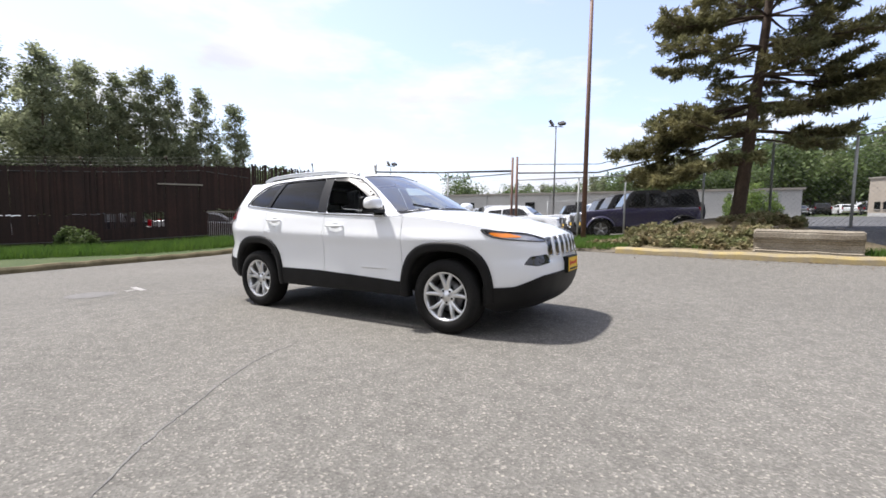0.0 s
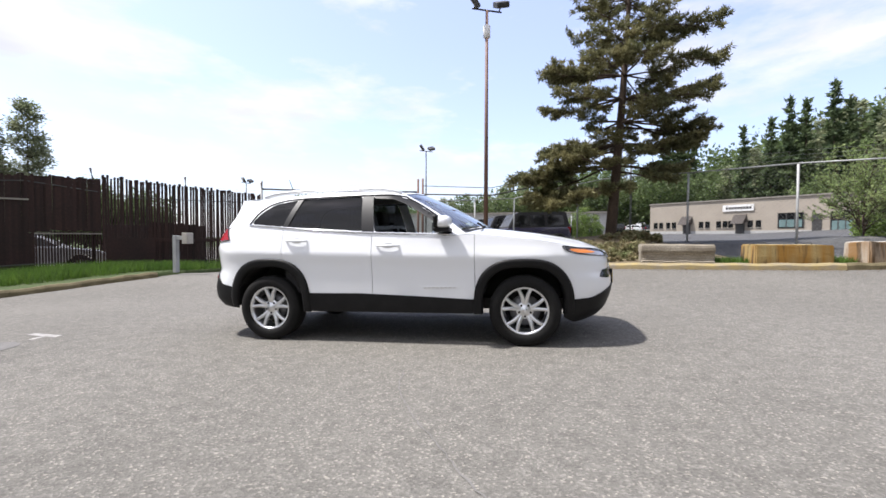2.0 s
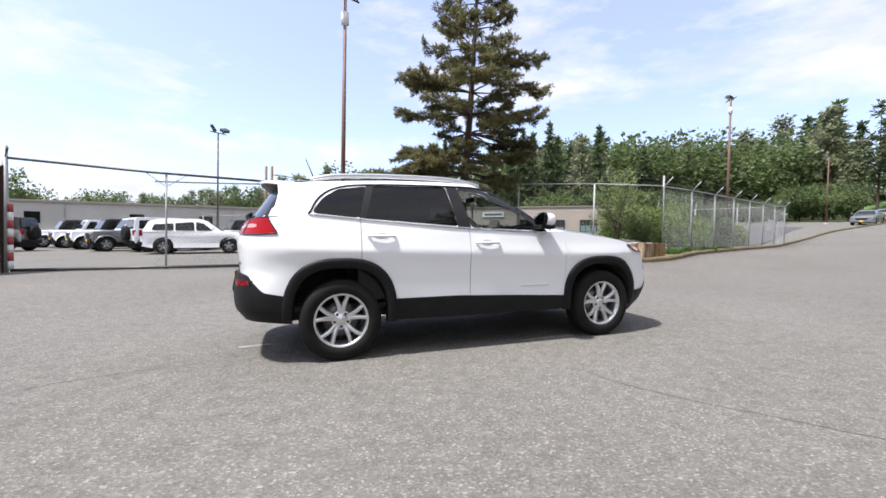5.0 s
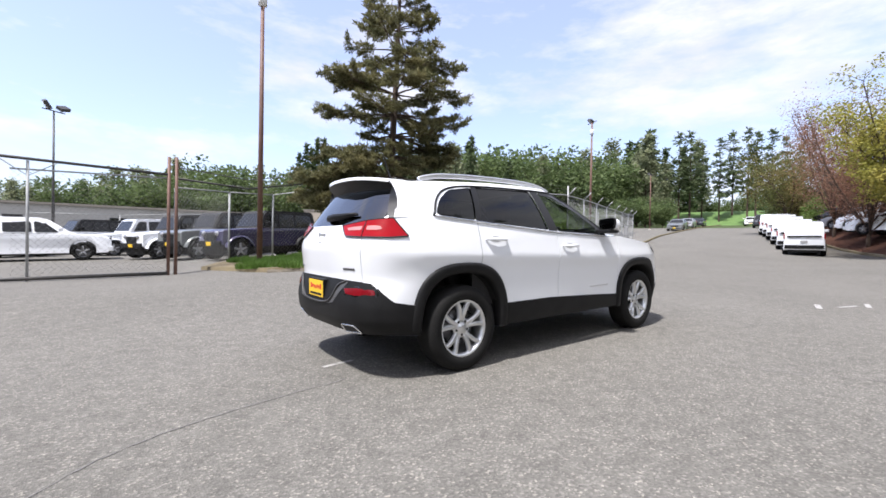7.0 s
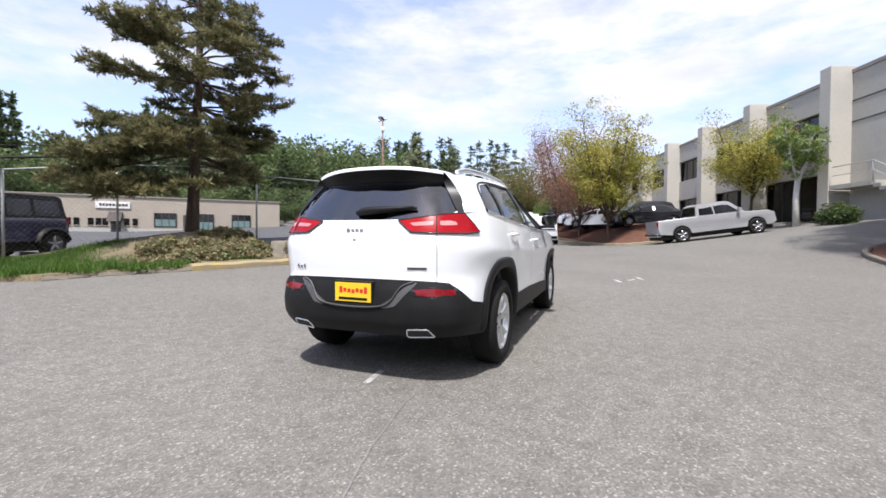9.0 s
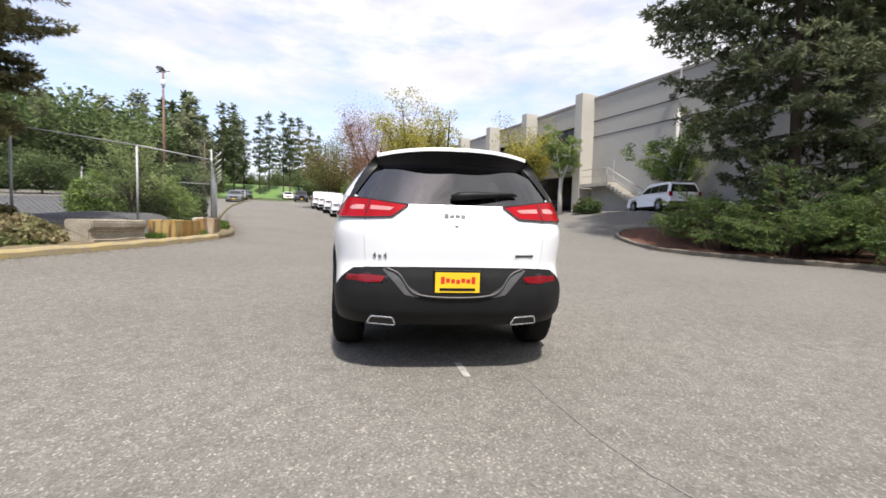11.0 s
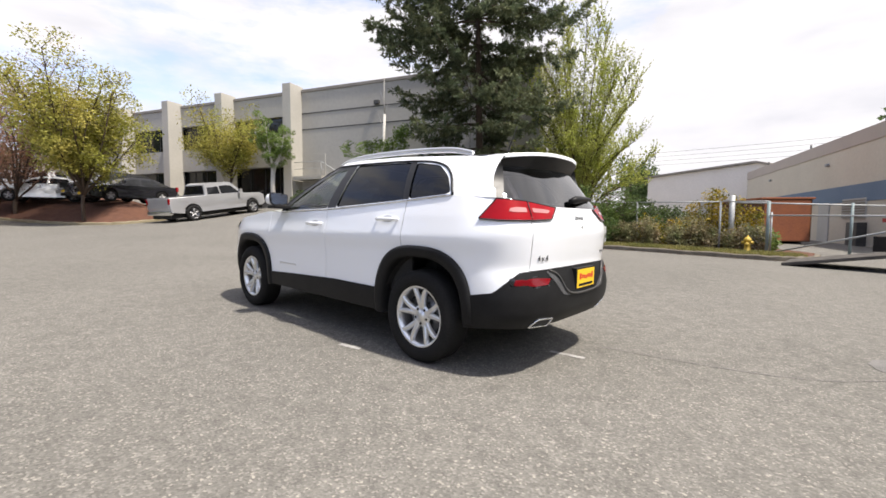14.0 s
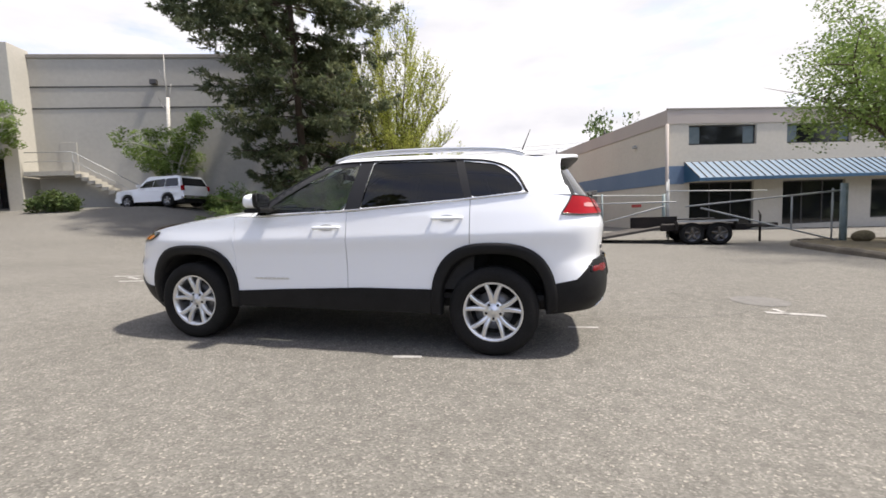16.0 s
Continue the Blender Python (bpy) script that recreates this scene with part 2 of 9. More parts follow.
M_GREY_SHED = surf("grey_shed_wall", (0.38, 0.38, 0.37), (0.46, 0.46, 0.45), 0.8, 0.4, fine=0.05)
M_BLUE_BAND = surf("blue_painted_band", (0.1, 0.16, 0.25), (0.13, 0.19, 0.28), 0.7, 0.8, fine=0.05)
M_AWNING = surf("blue_metal_awning", (0.025, 0.085, 0.16), (0.04, 0.11, 0.19), 0.5, 1.0)
M_JOINT = surf("dark_joint", (0.06, 0.06, 0.06), (0.1, 0.1, 0.095), 0.9, 2.0)
M_DARK_GLASS = surf("dark_window_glass", (0.008, 0.009, 0.01), (0.014, 0.015, 0.017), 0.06, 0.5, coat=0.15, spec=0.4)
M_WHITE_LINE = surf("worn_white_paint", (0.44, 0.43, 0.41), (0.22, 0.21, 0.2), 0.8, 14.0, fine=0.25)
M_TAR = surf("crack_tar", (0.135, 0.129, 0.122), (0.185, 0.178, 0.168), 0.85, 9.0, fine=0.3)
M_ORANGE = surf("rusty_orange_container", (0.34, 0.11, 0.04), (0.24, 0.08, 0.04), 0.75, 1.5, fine=0.2)
M_HYDRANT = surf("yellow_hydrant_paint", (0.56, 0.38, 0.045), (0.44, 0.3, 0.05), 0.6, 5.0, fine=0.1)
M_WHITE_PAINT = surf("white_paint", (0.78, 0.78, 0.77), (0.7, 0.7, 0.69), 0.6, 3.0)
M_RED_PAINT = surf("red_paint", (0.42, 0.05, 0.04), (0.3, 0.06, 0.05), 0.6, 6.0)
M_WOOD_GREY = surf("weathered_wood", (0.24, 0.21, 0.18), (0.36, 0.33, 0.29), 0.9, 3.0, 0.4, fine=0.25, stretch=(1, 1, 6))
M_POST_PAINT = surf("blue_grey_post_paint", (0.15, 0.2, 0.21), (0.22, 0.27, 0.27), 0.6, 4.0, fine=0.15)
M_ROOFING = surf("dark_roof_edge", (0.22, 0.2, 0.18), (0.27, 0.25, 0.22), 0.8, 1.0)
# vehicles
M_CAR_WHITE = surf("white_car_paint", (0.865, 0.885, 0.915), (0.855, 0.875, 0.905), 0.28, 0.6, coat=1.0)
M_PLASTIC = surf("black_textured_plastic", (0.009, 0.009, 0.0095), (0.014, 0.014, 0.0145), 0.5, 8.0, 0.15, fine=0.2, spec=0.18, bump_dist=0.001)
M_GLOSS_BLACK = surf("gloss_black", (0.008, 0.008, 0.009), (0.011, 0.011, 0.012), 0.08, 1.0, coat=0.6)
M_RUBBER = surf("tyre_rubber", (0.011, 0.011, 0.011), (0.018, 0.0175, 0.017), 0.8, 5.0, 0.2, fine=0.2, spec=0.15, bump_dist=0.002)
M_ALLOY = surf("silver_alloy", (0.72, 0.73, 0.74), (0.76, 0.77, 0.78), 0.3, 2.0, metal=0.85)
# Alloy darkened in its colour for the shade behind spokes; badges use it too.
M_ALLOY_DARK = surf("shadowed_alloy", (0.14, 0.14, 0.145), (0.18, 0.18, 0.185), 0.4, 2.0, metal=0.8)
M_DULL_ALLOY = surf("dull_alloy", (0.4, 0.4, 0.41), (0.46, 0.46, 0.47), 0.4, 2.0, metal=0.8)
M_CHROME = surf("chrome", (0.75, 0.76, 0.77), (0.78, 0.79, 0.8), 0.08, 1.0, metal=1.0)
M_TINT = glassy("tinted_privacy_glass", (0.03, 0.034, 0.038), 0.05, edge=0.7)
M_TINT_REAR = glassy("tinted_rear_glass", (0.025, 0.029, 0.033), 0.16)
M_SCREEN = glassy("windscreen_glass", (0.72, 0.8, 0.78), 0.3)
M_CLEAR = glassy("clear_car_glass", (0.8, 0.86, 0.83), 0.03)
M_RED_LENS = surf("red_lamp_lens", (0.34, 0.005, 0.011), (0.22, 0.004, 0.008), 0.2, 9.0, coat=0.1, spec=0.12)
M_RED_DARK = surf("red_reflector", (0.2, 0.006, 0.012), (0.15, 0.005, 0.009), 0.2, 9.0, coat=0.4, spec=0.3)
M_GREY_PLASTIC = surf("grey_moulded_plastic", (0.06, 0.06, 0.063), (0.085, 0.085, 0.088), 0.45, 6.0, fine=0.2)
M_CLEAR_LENS = surf("pale_lamp_lens", (0.5, 0.24, 0.23), (0.42, 0.14, 0.14), 0.12, 6.0, coat=0.8)
M_AMBER = surf("amber_lens", (0.75, 0.22, 0.02), (0.6, 0.16, 0.02), 0.12, 6.0, coat=0.8)
M_HEADLAMP = surf("headlamp_lens", (0.3, 0.3, 0.31), (0.5, 0.5, 0.52), 0.1, 9.0, metal=0.5, coat=0.8)
M_PLATE = surf("yellow_plate", (0.85, 0.55, 0.02), (0.8, 0.5, 0.02), 0.45, 5.0)
M_INK_RED = surf("red_lettering", (0.6, 0.03, 0.02), (0.55, 0.03, 0.02), 0.5, 5.0)
M_CABIN = surf("black_cabin_cloth", (0.02, 0.02, 0.021), (0.035, 0.034, 0.034), 0.85, 6.0, fine=0.2)
M_UNDER = surf("underbody", (0.012, 0.012, 0.012), (0.022, 0.021, 0.02), 0.9, 4.0)
M_SILVER_PAINT = surf("silver_car_paint", (0.4, 0.4, 0.41), (0.45, 0.45, 0.46), 0.3, 1.0, metal=0.4, coat=0.8)
M_BLACK_PAINT = surf("black_car_paint", (0.012, 0.012, 0.016), (0.018, 0.018, 0.022), 0.2, 1.0, coat=0.9)
M_NAVY_PAINT = surf("dark_purple_blue_paint", (0.035, 0.03, 0.075), (0.045, 0.04, 0.09), 0.25, 1.0, coat=0.9)
M_GREY_PAINT = surf("grey_car_paint", (0.16, 0.17, 0.17), (0.2, 0.21, 0.2), 0.3, 1.0, metal=0.4, coat=0.8)
M_SOFT_TOP = surf("black_soft_top", (0.018, 0.018, 0.02), (0.03, 0.03, 0.032), 0.8, 5.0, fine=0.2)


# ---- mesh tools ----
def smoothstep(a, b, v):
    t = min(1.0, max(0.0, (v - a) / (b - a)))
    return t * t * (3 - 2 * t)


def ground_z(x, y):
    """Height of the ground: the lot rises gently along +x, the road climbs beyond, banks lift at the fences and the drive."""
    z = 0.0223 * max(-60.0, x if x < 60 else 60 + (x - 60) * 0.5)
    z += 0.25 * smoothstep(1.5, 7.0, y)
    if x > 20:
        z += 0.05 * min(x - 20, 160) * smoothstep(20, 40, x)
    z += 1.6 * smoothstep(8.5, 17.0, x) * min(1.0, max(0.0, (1.0 - y) / 13.5)) ** 1.5
    low = float(np.interp(x, [5, 8.5, 11, 12.5, 16], [7.7, 7.3, 7.3, 8.2, 10.0]))
    z += 0.1 * smoothstep(8.5, 12, x) * smoothstep(27, 20, x) * smoothstep(4.0, 6.8, y)
    z += 0.55 * smoothstep(low, low + 1.8, y) * smoothstep(0.5, 3.5, x) * smoothstep(16, 11, x) * smoothstep(14.5, 11.0, y)
    z -= 0.18 * smoothstep(5, 8, y) * smoothstep(0, -3, x)
    z += 0.017 * min(max(0.0, y - 10.5), 120) * smoothstep(-2, 6, x)
    z += 0.012 * min(max(0.0, y - 12), 80) * smoothstep(6, -2, x)
    return z


def mesh_of(bm, smooth=False, material=None, name="part"):
    me = bpy.data.meshes.new(name)
    bm.normal_update()
    bm.to_mesh(me)
    bm.free()
    if smooth:
        me.shade_smooth()
    if material:
        me.materials.append(material)
    return me


def part(name, bm, material, parent, label="", smooth=False):
    """Links a bmesh as one mesh object under a thing or a part."""
    ob = new(name, mesh_of(bm, smooth, material, name))
    ob.parent = parent
    if label:
        ob["label"] = label
    return ob


def thing(name, at, label, category, group="", kind=""):
    """An empty at the base of a thing that parents its parts; at: a pose or a place."""
    ob = new(name)
    ob.empty_display_size = 0.2
    ob.matrix_basis = at if isinstance(at, Matrix) else Matrix.Translation(at)
    return tagged(ob, label, category, group, kind)


def single(name, bm, material, label, category="", group="", kind="", smooth=False, at=None):
    ob = new(name, mesh_of(bm, smooth, material, name))
    if at is not None:
        ob.matrix_basis = at if isinstance(at, Matrix) else Matrix.Translation(at)
    return tagged(ob, label, category, group, kind)


def box(bm, lo, hi, bevel=0.0, m=None):
    """A box between two corners, its edges bevelled."""
    c = [(a + b) / 2 for a, b in zip(lo, hi)]
    made = bmesh.ops.create_cube(bm, size=1.0)["verts"]
    for v in made:
        v.co = Vector([v.co[i] * (hi[i] - lo[i]) + c[i] for i in range(3)])
    if bevel:
        edges = list({e for v in made for e in v.link_edges})
        made = bmesh.ops.bevel(bm, geom=edges, offset=bevel, segments=2, affect="EDGES", profile=0.6)["verts"]
    if m is not None:
        bmesh.ops.transform(bm, matrix=m, verts=list({v for v in made}))
    return bm


def boxm(lo, hi, bevel=0.0):
    return box(bmesh.new(), lo, hi, bevel)


def tube(bm, points, radius, sides=8, cap=True):
    """A round bar along points; radius: one, or one for each point."""
    pts = [Vector(p) for p in points]
    rad = radius if isinstance(radius, (list, tuple)) else [radius] * len(pts)
    rings = []
    for i, p in enumerate(pts):
        d = (pts[min(i + 1, len(pts) - 1)] - pts[max(i - 1, 0)]).normalized()
        side = d.cross(Vector((0, 0, 1)) if abs(d.z) < 0.9 else Vector((1, 0, 0))).normalized()
        up = side.cross(d)
        rings.append([bm.verts.new(p + rad[i] * (math.cos(a) * side + math.sin(a) * up)) for a in [2 * math.pi * k / sides for k in range(sides)]])
    for a, b in zip(rings, rings[1:]):
        for k in range(sides):
            bm.faces.new((a[k], a[(k + 1) % sides], b[(k + 1) % sides], b[k])).smooth = True
    if cap:
        bm.faces.new(rings[0][::-1])
        bm.faces.new(rings[-1])
    return bm


def prism(bm, outline, lo, hi, axis="z"):
    """Extrudes a plan outline (list of 2D points) between two heights along an axis."""
    def at(p, h):
        return {"z": (p[0], p[1], h), "y": (p[0], h, p[1]), "x": (h, p[0], p[1])}[axis]
    a = [bm.verts.new(at(p, lo)) for p in outline]
    b = [bm.verts.new(at(p, hi)) for p in outline]
    n = len(outline)
    for i in range(n):
        bm.faces.new((a[i], a[(i + 1) % n], b[(i + 1) % n], b[i]))
    bm.faces.new(a[::-1]), bm.faces.new(b)
    bmesh.ops.recalc_face_normals(bm, faces=bm.faces[:])
    return bm


def lathe(bm, profile, sides=32, axis="y", m=None):
    """Turns a profile of (radius, along) pairs about an axis."""
    rings = []
    for r, h in profile:
        ring = []
        for k in range(sides):
            a = 2 * math.pi * k / sides
            c, s = r * math.cos(a), r * math.sin(a)
            co = Vector({"y": (c, h, s), "z": (c, s, h), "x": (h, c, s)}[axis])
            ring.append(bm.verts.new(m @ co if m else co))
        rings.append(ring)
    for a, b in zip(rings, rings[1:]):
        for k in range(sides):
            bm.faces.new((a[k], a[(k + 1) % sides], b[(k + 1) % sides], b[k])).smooth = True
    bmesh.ops.recalc_face_normals(bm, faces=bm.faces[:])
    return bm


def spline(points, n, closed=False):
    """A smooth curve through points (Catmull-Rom), n steps a span."""
    p = [Vector(q) for q in points]
    out, m = [], len(p)
    for i in range(m if closed else m - 1):
        a = p[i - 1] if (i or closed) else p[0] * 2 - p[1]
        b, c = p[i], p[(i + 1) % m]
        d = p[(i + 2) % m] if (closed or i + 2 < m) else p[-1] * 2 - p[-2]
        for k in range(n):
            t = k / n
            out.append(0.5 * (2 * b + (c - a) * t + (2 * a - 5 * b + 4 * c - d) * t * t + (3 * b - a - 3 * c + d) * t ** 3))
    if not closed:
        out.append(p[-1])
    return out


def leaves(name, centres, radii, count, size, material, parent, seed=0, squash=1.0, tilt=0.6, long=1.6, label=""):
    """A crown of many small leaf clumps round the given centres, as one mesh."""
    rng = np.random.default_rng(seed)
    centres, radii = np.array(centres, float), np.array(radii, float)
    pick = rng.choice(len(centres), count, p=radii ** 2 / np.sum(radii ** 2))
    d = rng.normal(size=(count, 3))
    d /= np.linalg.norm(d, axis=1, keepdims=True)
    r = radii[pick] * rng.uniform(0.15, 1.0, count) ** 0.5
    p = centres[pick] + d * r[:, None] * np.array((1, 1, squash))
    u = rng.normal(size=(count, 3)) * np.array((1, 1, tilt))
    u /= np.linalg.norm(u, axis=1, keepdims=True)
    v = np.cross(u, rng.normal(size=(count, 3)))
    v /= np.linalg.norm(v, axis=1, keepdims=True)
    s = size * rng.uniform(0.55, 1.35, count)[:, None]
    quad = np.stack([p - u * s * long / 2, p + v * s / 2.4, p + u * s * long / 2, p - v * s / 2.4], 1).reshape(-1, 3)
    me = bpy.data.meshes.new(name)
    me.vertices.add(count * 4)
    me.vertices.foreach_set("co", quad.ravel())
    me.loops.add(count * 4)
    me.loops.foreach_set("vertex_index", np.arange(count * 4))
    me.polygons.add(count)
    me.polygons.foreach_set("loop_start", np.arange(0, count * 4, 4))
    me.update(calc_edges=True)
    me.materials.append(material)
    ob = new(name, me)
    ob.parent = parent
    if label:
        ob["label"] = label
    return ob


# ---- ground, kerbs, verges ----
def steps(inner_lo, inner_hi, step, outer):
    mid = list(np.arange(inner_lo, inner_hi + step / 2, step))
    return [-o for o in reversed(outer) if -o < inner_lo] + mid + [o for o in outer if o > inner_hi]


def is_paved(x, y):
    if -46 < x < 62 and -60 < y < 62:
        return True
    return 60 <= x < 175 and -3.5 < y - 0.21 * (x - 30) < 9.5


gx = steps(-46, 62, 1.0, [50, 56, 64, 74, 86, 100, 115, 130, 150, 175, 200, 260, 400, 700, 1300])
gy = steps(-62, 62, 1.0, [66, 72, 80, 90, 105, 125, 150, 180, 220, 300, 450, 700, 1300])
gv = [(x, y, ground_z(x, y)) for y in gy for x in gx]
nx = len(gx)
gf = [(j * nx + i, j * nx + i + 1, (j + 1) * nx + i + 1, (j + 1) * nx + i) for j in range(len(gy) - 1) for i in range(nx - 1)]
gme = bpy.data.meshes.new("ground")
gme.from_pydata(gv, [], gf)
gme.shade_smooth()
gme.materials.append(M_ASPHALT), gme.materials.append(M_TURF)
gme.polygons.foreach_set("material_index", [0 if is_paved(*p.center[:2]) else 1 for p in gme.polygons])
ground = tagged(new("ground", gme), "weathered grey asphalt lot sloping gently upwards", "asphalt", kind="structure")


def inside(p, poly):
    c, j = False, len(poly) - 1
    for i in range(len(poly)):
        (xi, yi), (xj, yj) = poly[i][:2], poly[j][:2]
        if (yi > p[1]) != (yj > p[1]) and p[0] < (xj - xi) * (p[1] - yi) / (yj - yi) + xi:
            c = not c
        j = i
    return c


def fill_2d(outline, holes=(), step=0.5, jitter=0.0):
    """Triangles over a flat outline with holes, with inner points every step. Returns points and triangles."""
    from mathutils.geometry import delaunay_2d_cdt
    pts, edges = [], []
    for loop in (outline, *holes):
        k = len(pts)
        pts += [Vector(p[:2]) for p in loop]
        edges += [(k + i, k + (i + 1) % len(loop)) for i in range(len(loop))]
    xs, ys = [p[0] for p in outline], [p[1] for p in outline]
    sx, sy = step if isinstance(step, tuple) else (step, step)
    for x in np.arange(min(xs) + sx / 2, max(xs), sx):
        for y in np.arange(min(ys) + sy / 2, max(ys), sy):
            if inside((x, y), outline) and not any(inside((x, y), h) for h in holes):
                pts.append(Vector((x, y)))
    v, _, f, *_ = delaunay_2d_cdt(pts, edges, [], 0, 1e-5)
    out = []
    for t in f:
        c = (sum(v[i].x for i in t) / 3, sum(v[i].y for i in t) / 3)
        if inside(c, outline) and not any(inside(c, h) for h in holes):
            out.append(t)
    return v, out


def verge(name, outline, lift, material, label, mound=None):
    """A raised bed that follows the ground, with a skirt down to it."""
    v, f = fill_2d(outline, step=0.7)
    bm = bmesh.new()
    vs = [bm.verts.new((p.x, p.y, ground_z(p.x, p.y) + lift + (mound(p.x, p.y) if mound else 0))) for p in v]
    for t in f:
        try:
            bm.faces.new([vs[i] for i in t])
        except ValueError:
            pass
    rim = [e for e in bm.edges if e.is_boundary]
    ext = bmesh.ops.extrude_edge_only(bm, edges=rim)["geom"]
    for q in ext:
        if isinstance(q, bmesh.types.BMVert):
            q.co.z -= lift + 0.3
    return single(name, bm, material, label, "verge", kind="structure", smooth=True)


def kerb(outline, material, label, width=0.16, height=0.14):
    """A kerb stone run swept along a line on the ground, its edge rounded."""
    bm = bmesh.new()
    pts = [p for p in spline([(*q, 0) for q in outline], 8)]
    prof = [(-width / 2, -0.2), (-width / 2, height - 0.03), (-width / 2 + 0.025, height), (width / 2 - 0.04, height), (width / 2, height - 0.05), (width / 2 + 0.02, -0.2)]
    rows = []
    for i, p in enumerate(pts):
        d = (pts[min(i + 1, len(pts) - 1)] - pts[max(i - 1, 0)]).normalized()
        s = Vector((d.y, -d.x, 0))
        z = ground_z(p.x, p.y) + 0.012 * math.sin(i * 1.7)
        rows.append([bm.verts.new(p + s * a + Vector((0, 0, z + h))) for a, h in prof])
    for a, b in zip(rows, rows[1:]):
        for k in range(len(prof) - 1):
            bm.faces.new((a[k], a[k + 1], b[k + 1], b[k]))
    bm.faces.new(rows[0]), bm.faces.new(rows[-1][::-1])
    bmesh.ops.recalc_face_normals(bm, faces=bm.faces[:])
    return single("kerb", bm, material, label, "kerb", kind="structure")


KERB_NOSE = [(-13.0, -11.6), (-10.6, -11.3), (-9.3, -10.9), (-8.65, -10.1), (-8.45, -8.8), (-8.55, -6.5), (-8.9, -2)]
KERB_W = [(-8.9, -2), (-9.35, 0.4), (-9.4, 2.0), (-9.0, 3.8), (-8.5, 4.9)]
KERB_N = [(-0.6, 7.5), (0.2, 7.15), (1.6, 6.7), (4.0, 6.15), (6.2, 5.9), (8.2, 5.75), (10.0, 5.98), (12.3, 6.95), (15.5, 8.35), (20, 10.2), (33, 15.1), (60, 22), (110, 33)]
KERB_S = [(-3.5, -14.4), (-3.4, -13.0), (-2.9, -12.35), (-2.0, -12.1), (1.0, -12.2), (3.4, -11.9), (5.0, -10.9), (6.5, -9.9), (8.6, -9.0), (11.3, -8.6), (12.6, -9.2), (12.9, -10.6), (12.6, -13)]
KERB_E = [(42, 8.5), (33, 3.3), (27.5, 0.3), (24.8, -1.0), (23.4, -2.0), (23.2, -3.2), (23.8, -4.6), (27, -6.0), (36, -4.6)]
kerb(KERB_NOSE, M_DIRT_EDGE, "low dirt-covered kerb at the corner of the office drive")
kerb(KERB_W, M_KERB_MOSS, "mossy weathered concrete kerb with faded yellow paint beside grass")
kerb(KERB_N[:3], M_DIRT_EDGE, "low dirt-covered edge of the grass by the gate", height=0.06)
kerb(KERB_N[2:6], M_KERB_YELLOW, "concrete kerb with worn yellow paint")
kerb(KERB_N[5:], M_KERB_MOSS, "dark weathered kerb along the road fence")
kerb(KERB_S, M_DIRT_EDGE, "low dirt-covered kerb beside the planted bed")
kerb(KERB_E[::-1], M_KERB, "pale concrete kerb round the mulched bank")
FENCE_W = [(-9.0, 10.4), (-11.6, 7.3), (-13.3, 5.2), (-15.0, 3.1), (-17.0, 0.7), (-21.5, -4.9)]
verge("grass_verge", KERB_W + [(-8.7, 6.2), (-9.0, 8.6), (-9.1, 10.3)] + [(x - 0.6, y) for x, y in FENCE_W[1:]] + [(-19, -12)], 0.1, M_TURF, "strip of green grass between kerb and rusty fence")
verge("bare_verge", KERB_NOSE + [(-19, -12)], 0.1, M_SOIL, "bare brown earth at the corner of the office drive")
verge("planted_verge", KERB_N[:10] + [(21, 11.4), (17.2, 9.85), (12.5, 7.9), (10.35, 6.95), (8.8, 7.1), (6.9, 7.4), (5.6, 8.6), (4.8, 10.4), (3.4, 12.2), (0.9, 12.8), (-0.7, 12.3), (-1.6, 10.6), (-0.9, 8.4)], 0.1, M_SOIL, "bare earth verge with grass and low shrubs under a pine",
      lambda x, y: 0.2 * math.exp(-((x - 3.6) ** 2 / 6 + (y - 9.0) ** 2 / 2.5)))
verge("planting_bed", KERB_S + [(12, -20), (4, -22), (-2, -17.5), (-3.4, -15.6)], 0.1, M_MULCH, "bed of dark bark mulch with rough grass along the kerb")
verge("mulch_bank", KERB_E + [(40, 1.0), (48, 9.0)], 0.1, M_MULCH, "bank of reddish-brown bark mulch beside the road",
      lambda x, y: 0.85 * smoothstep(0.0, 2.4, max(0.0, min(x - 23.4, 0.9 * (0.524 * (x - 24.8) - 1.0 - y), y + 5.6 + 0.05 * (x - 23)))))


verge("yard_paving", [(2.4, 13.0), (4.85, 10.6), (5.7, 8.8), (7.0, 7.5), (8.9, 7.2), (10.3, 7.1), (12.4, 8.0), (17.1, 9.95), (20.9, 11.5), (33, 17.2), (46, 23), (52, 36), (40, 40), (34, 43), (19, 58), (8, 60), (4, 40), (3.4, 22)], 0.02, M_YARD, "darker asphalt of the neighbouring yard")


bank = [(r_ * math.cos(radians(a)), r_ * math.sin(radians(a))) for r_, a in ((88, 12.5), (86, 16), (86, 20), (88, 24), (112, 24), (116, 18), (112, 12.5))]
verge("grass_bank", bank, 0.05, M_BANK, "mown green bank at the far end of the road", lambda x, y: 2.6 * smoothstep(86, 102, math.hypot(x, y)))


# painted marks, a manhole and a patched crack on the asphalt
def flat_mark(name, outline, material, label, category="marking", lift=0.004):
    v, f = fill_2d(outline, step=0.25)
    bm = bmesh.new()
    vs = [bm.verts.new((p.x, p.y, ground_z(p.x, p.y) + lift)) for p in v]
    for t in f:
        bm.faces.new([vs[i] for i in t])
    bmesh.ops.recalc_face_normals(bm, faces=bm.faces[:])
    for q in bm.faces:
        if q.normal.z < 0:
            q.normal_flip()
    return single(name, bm, material, label, category, kind="structure")


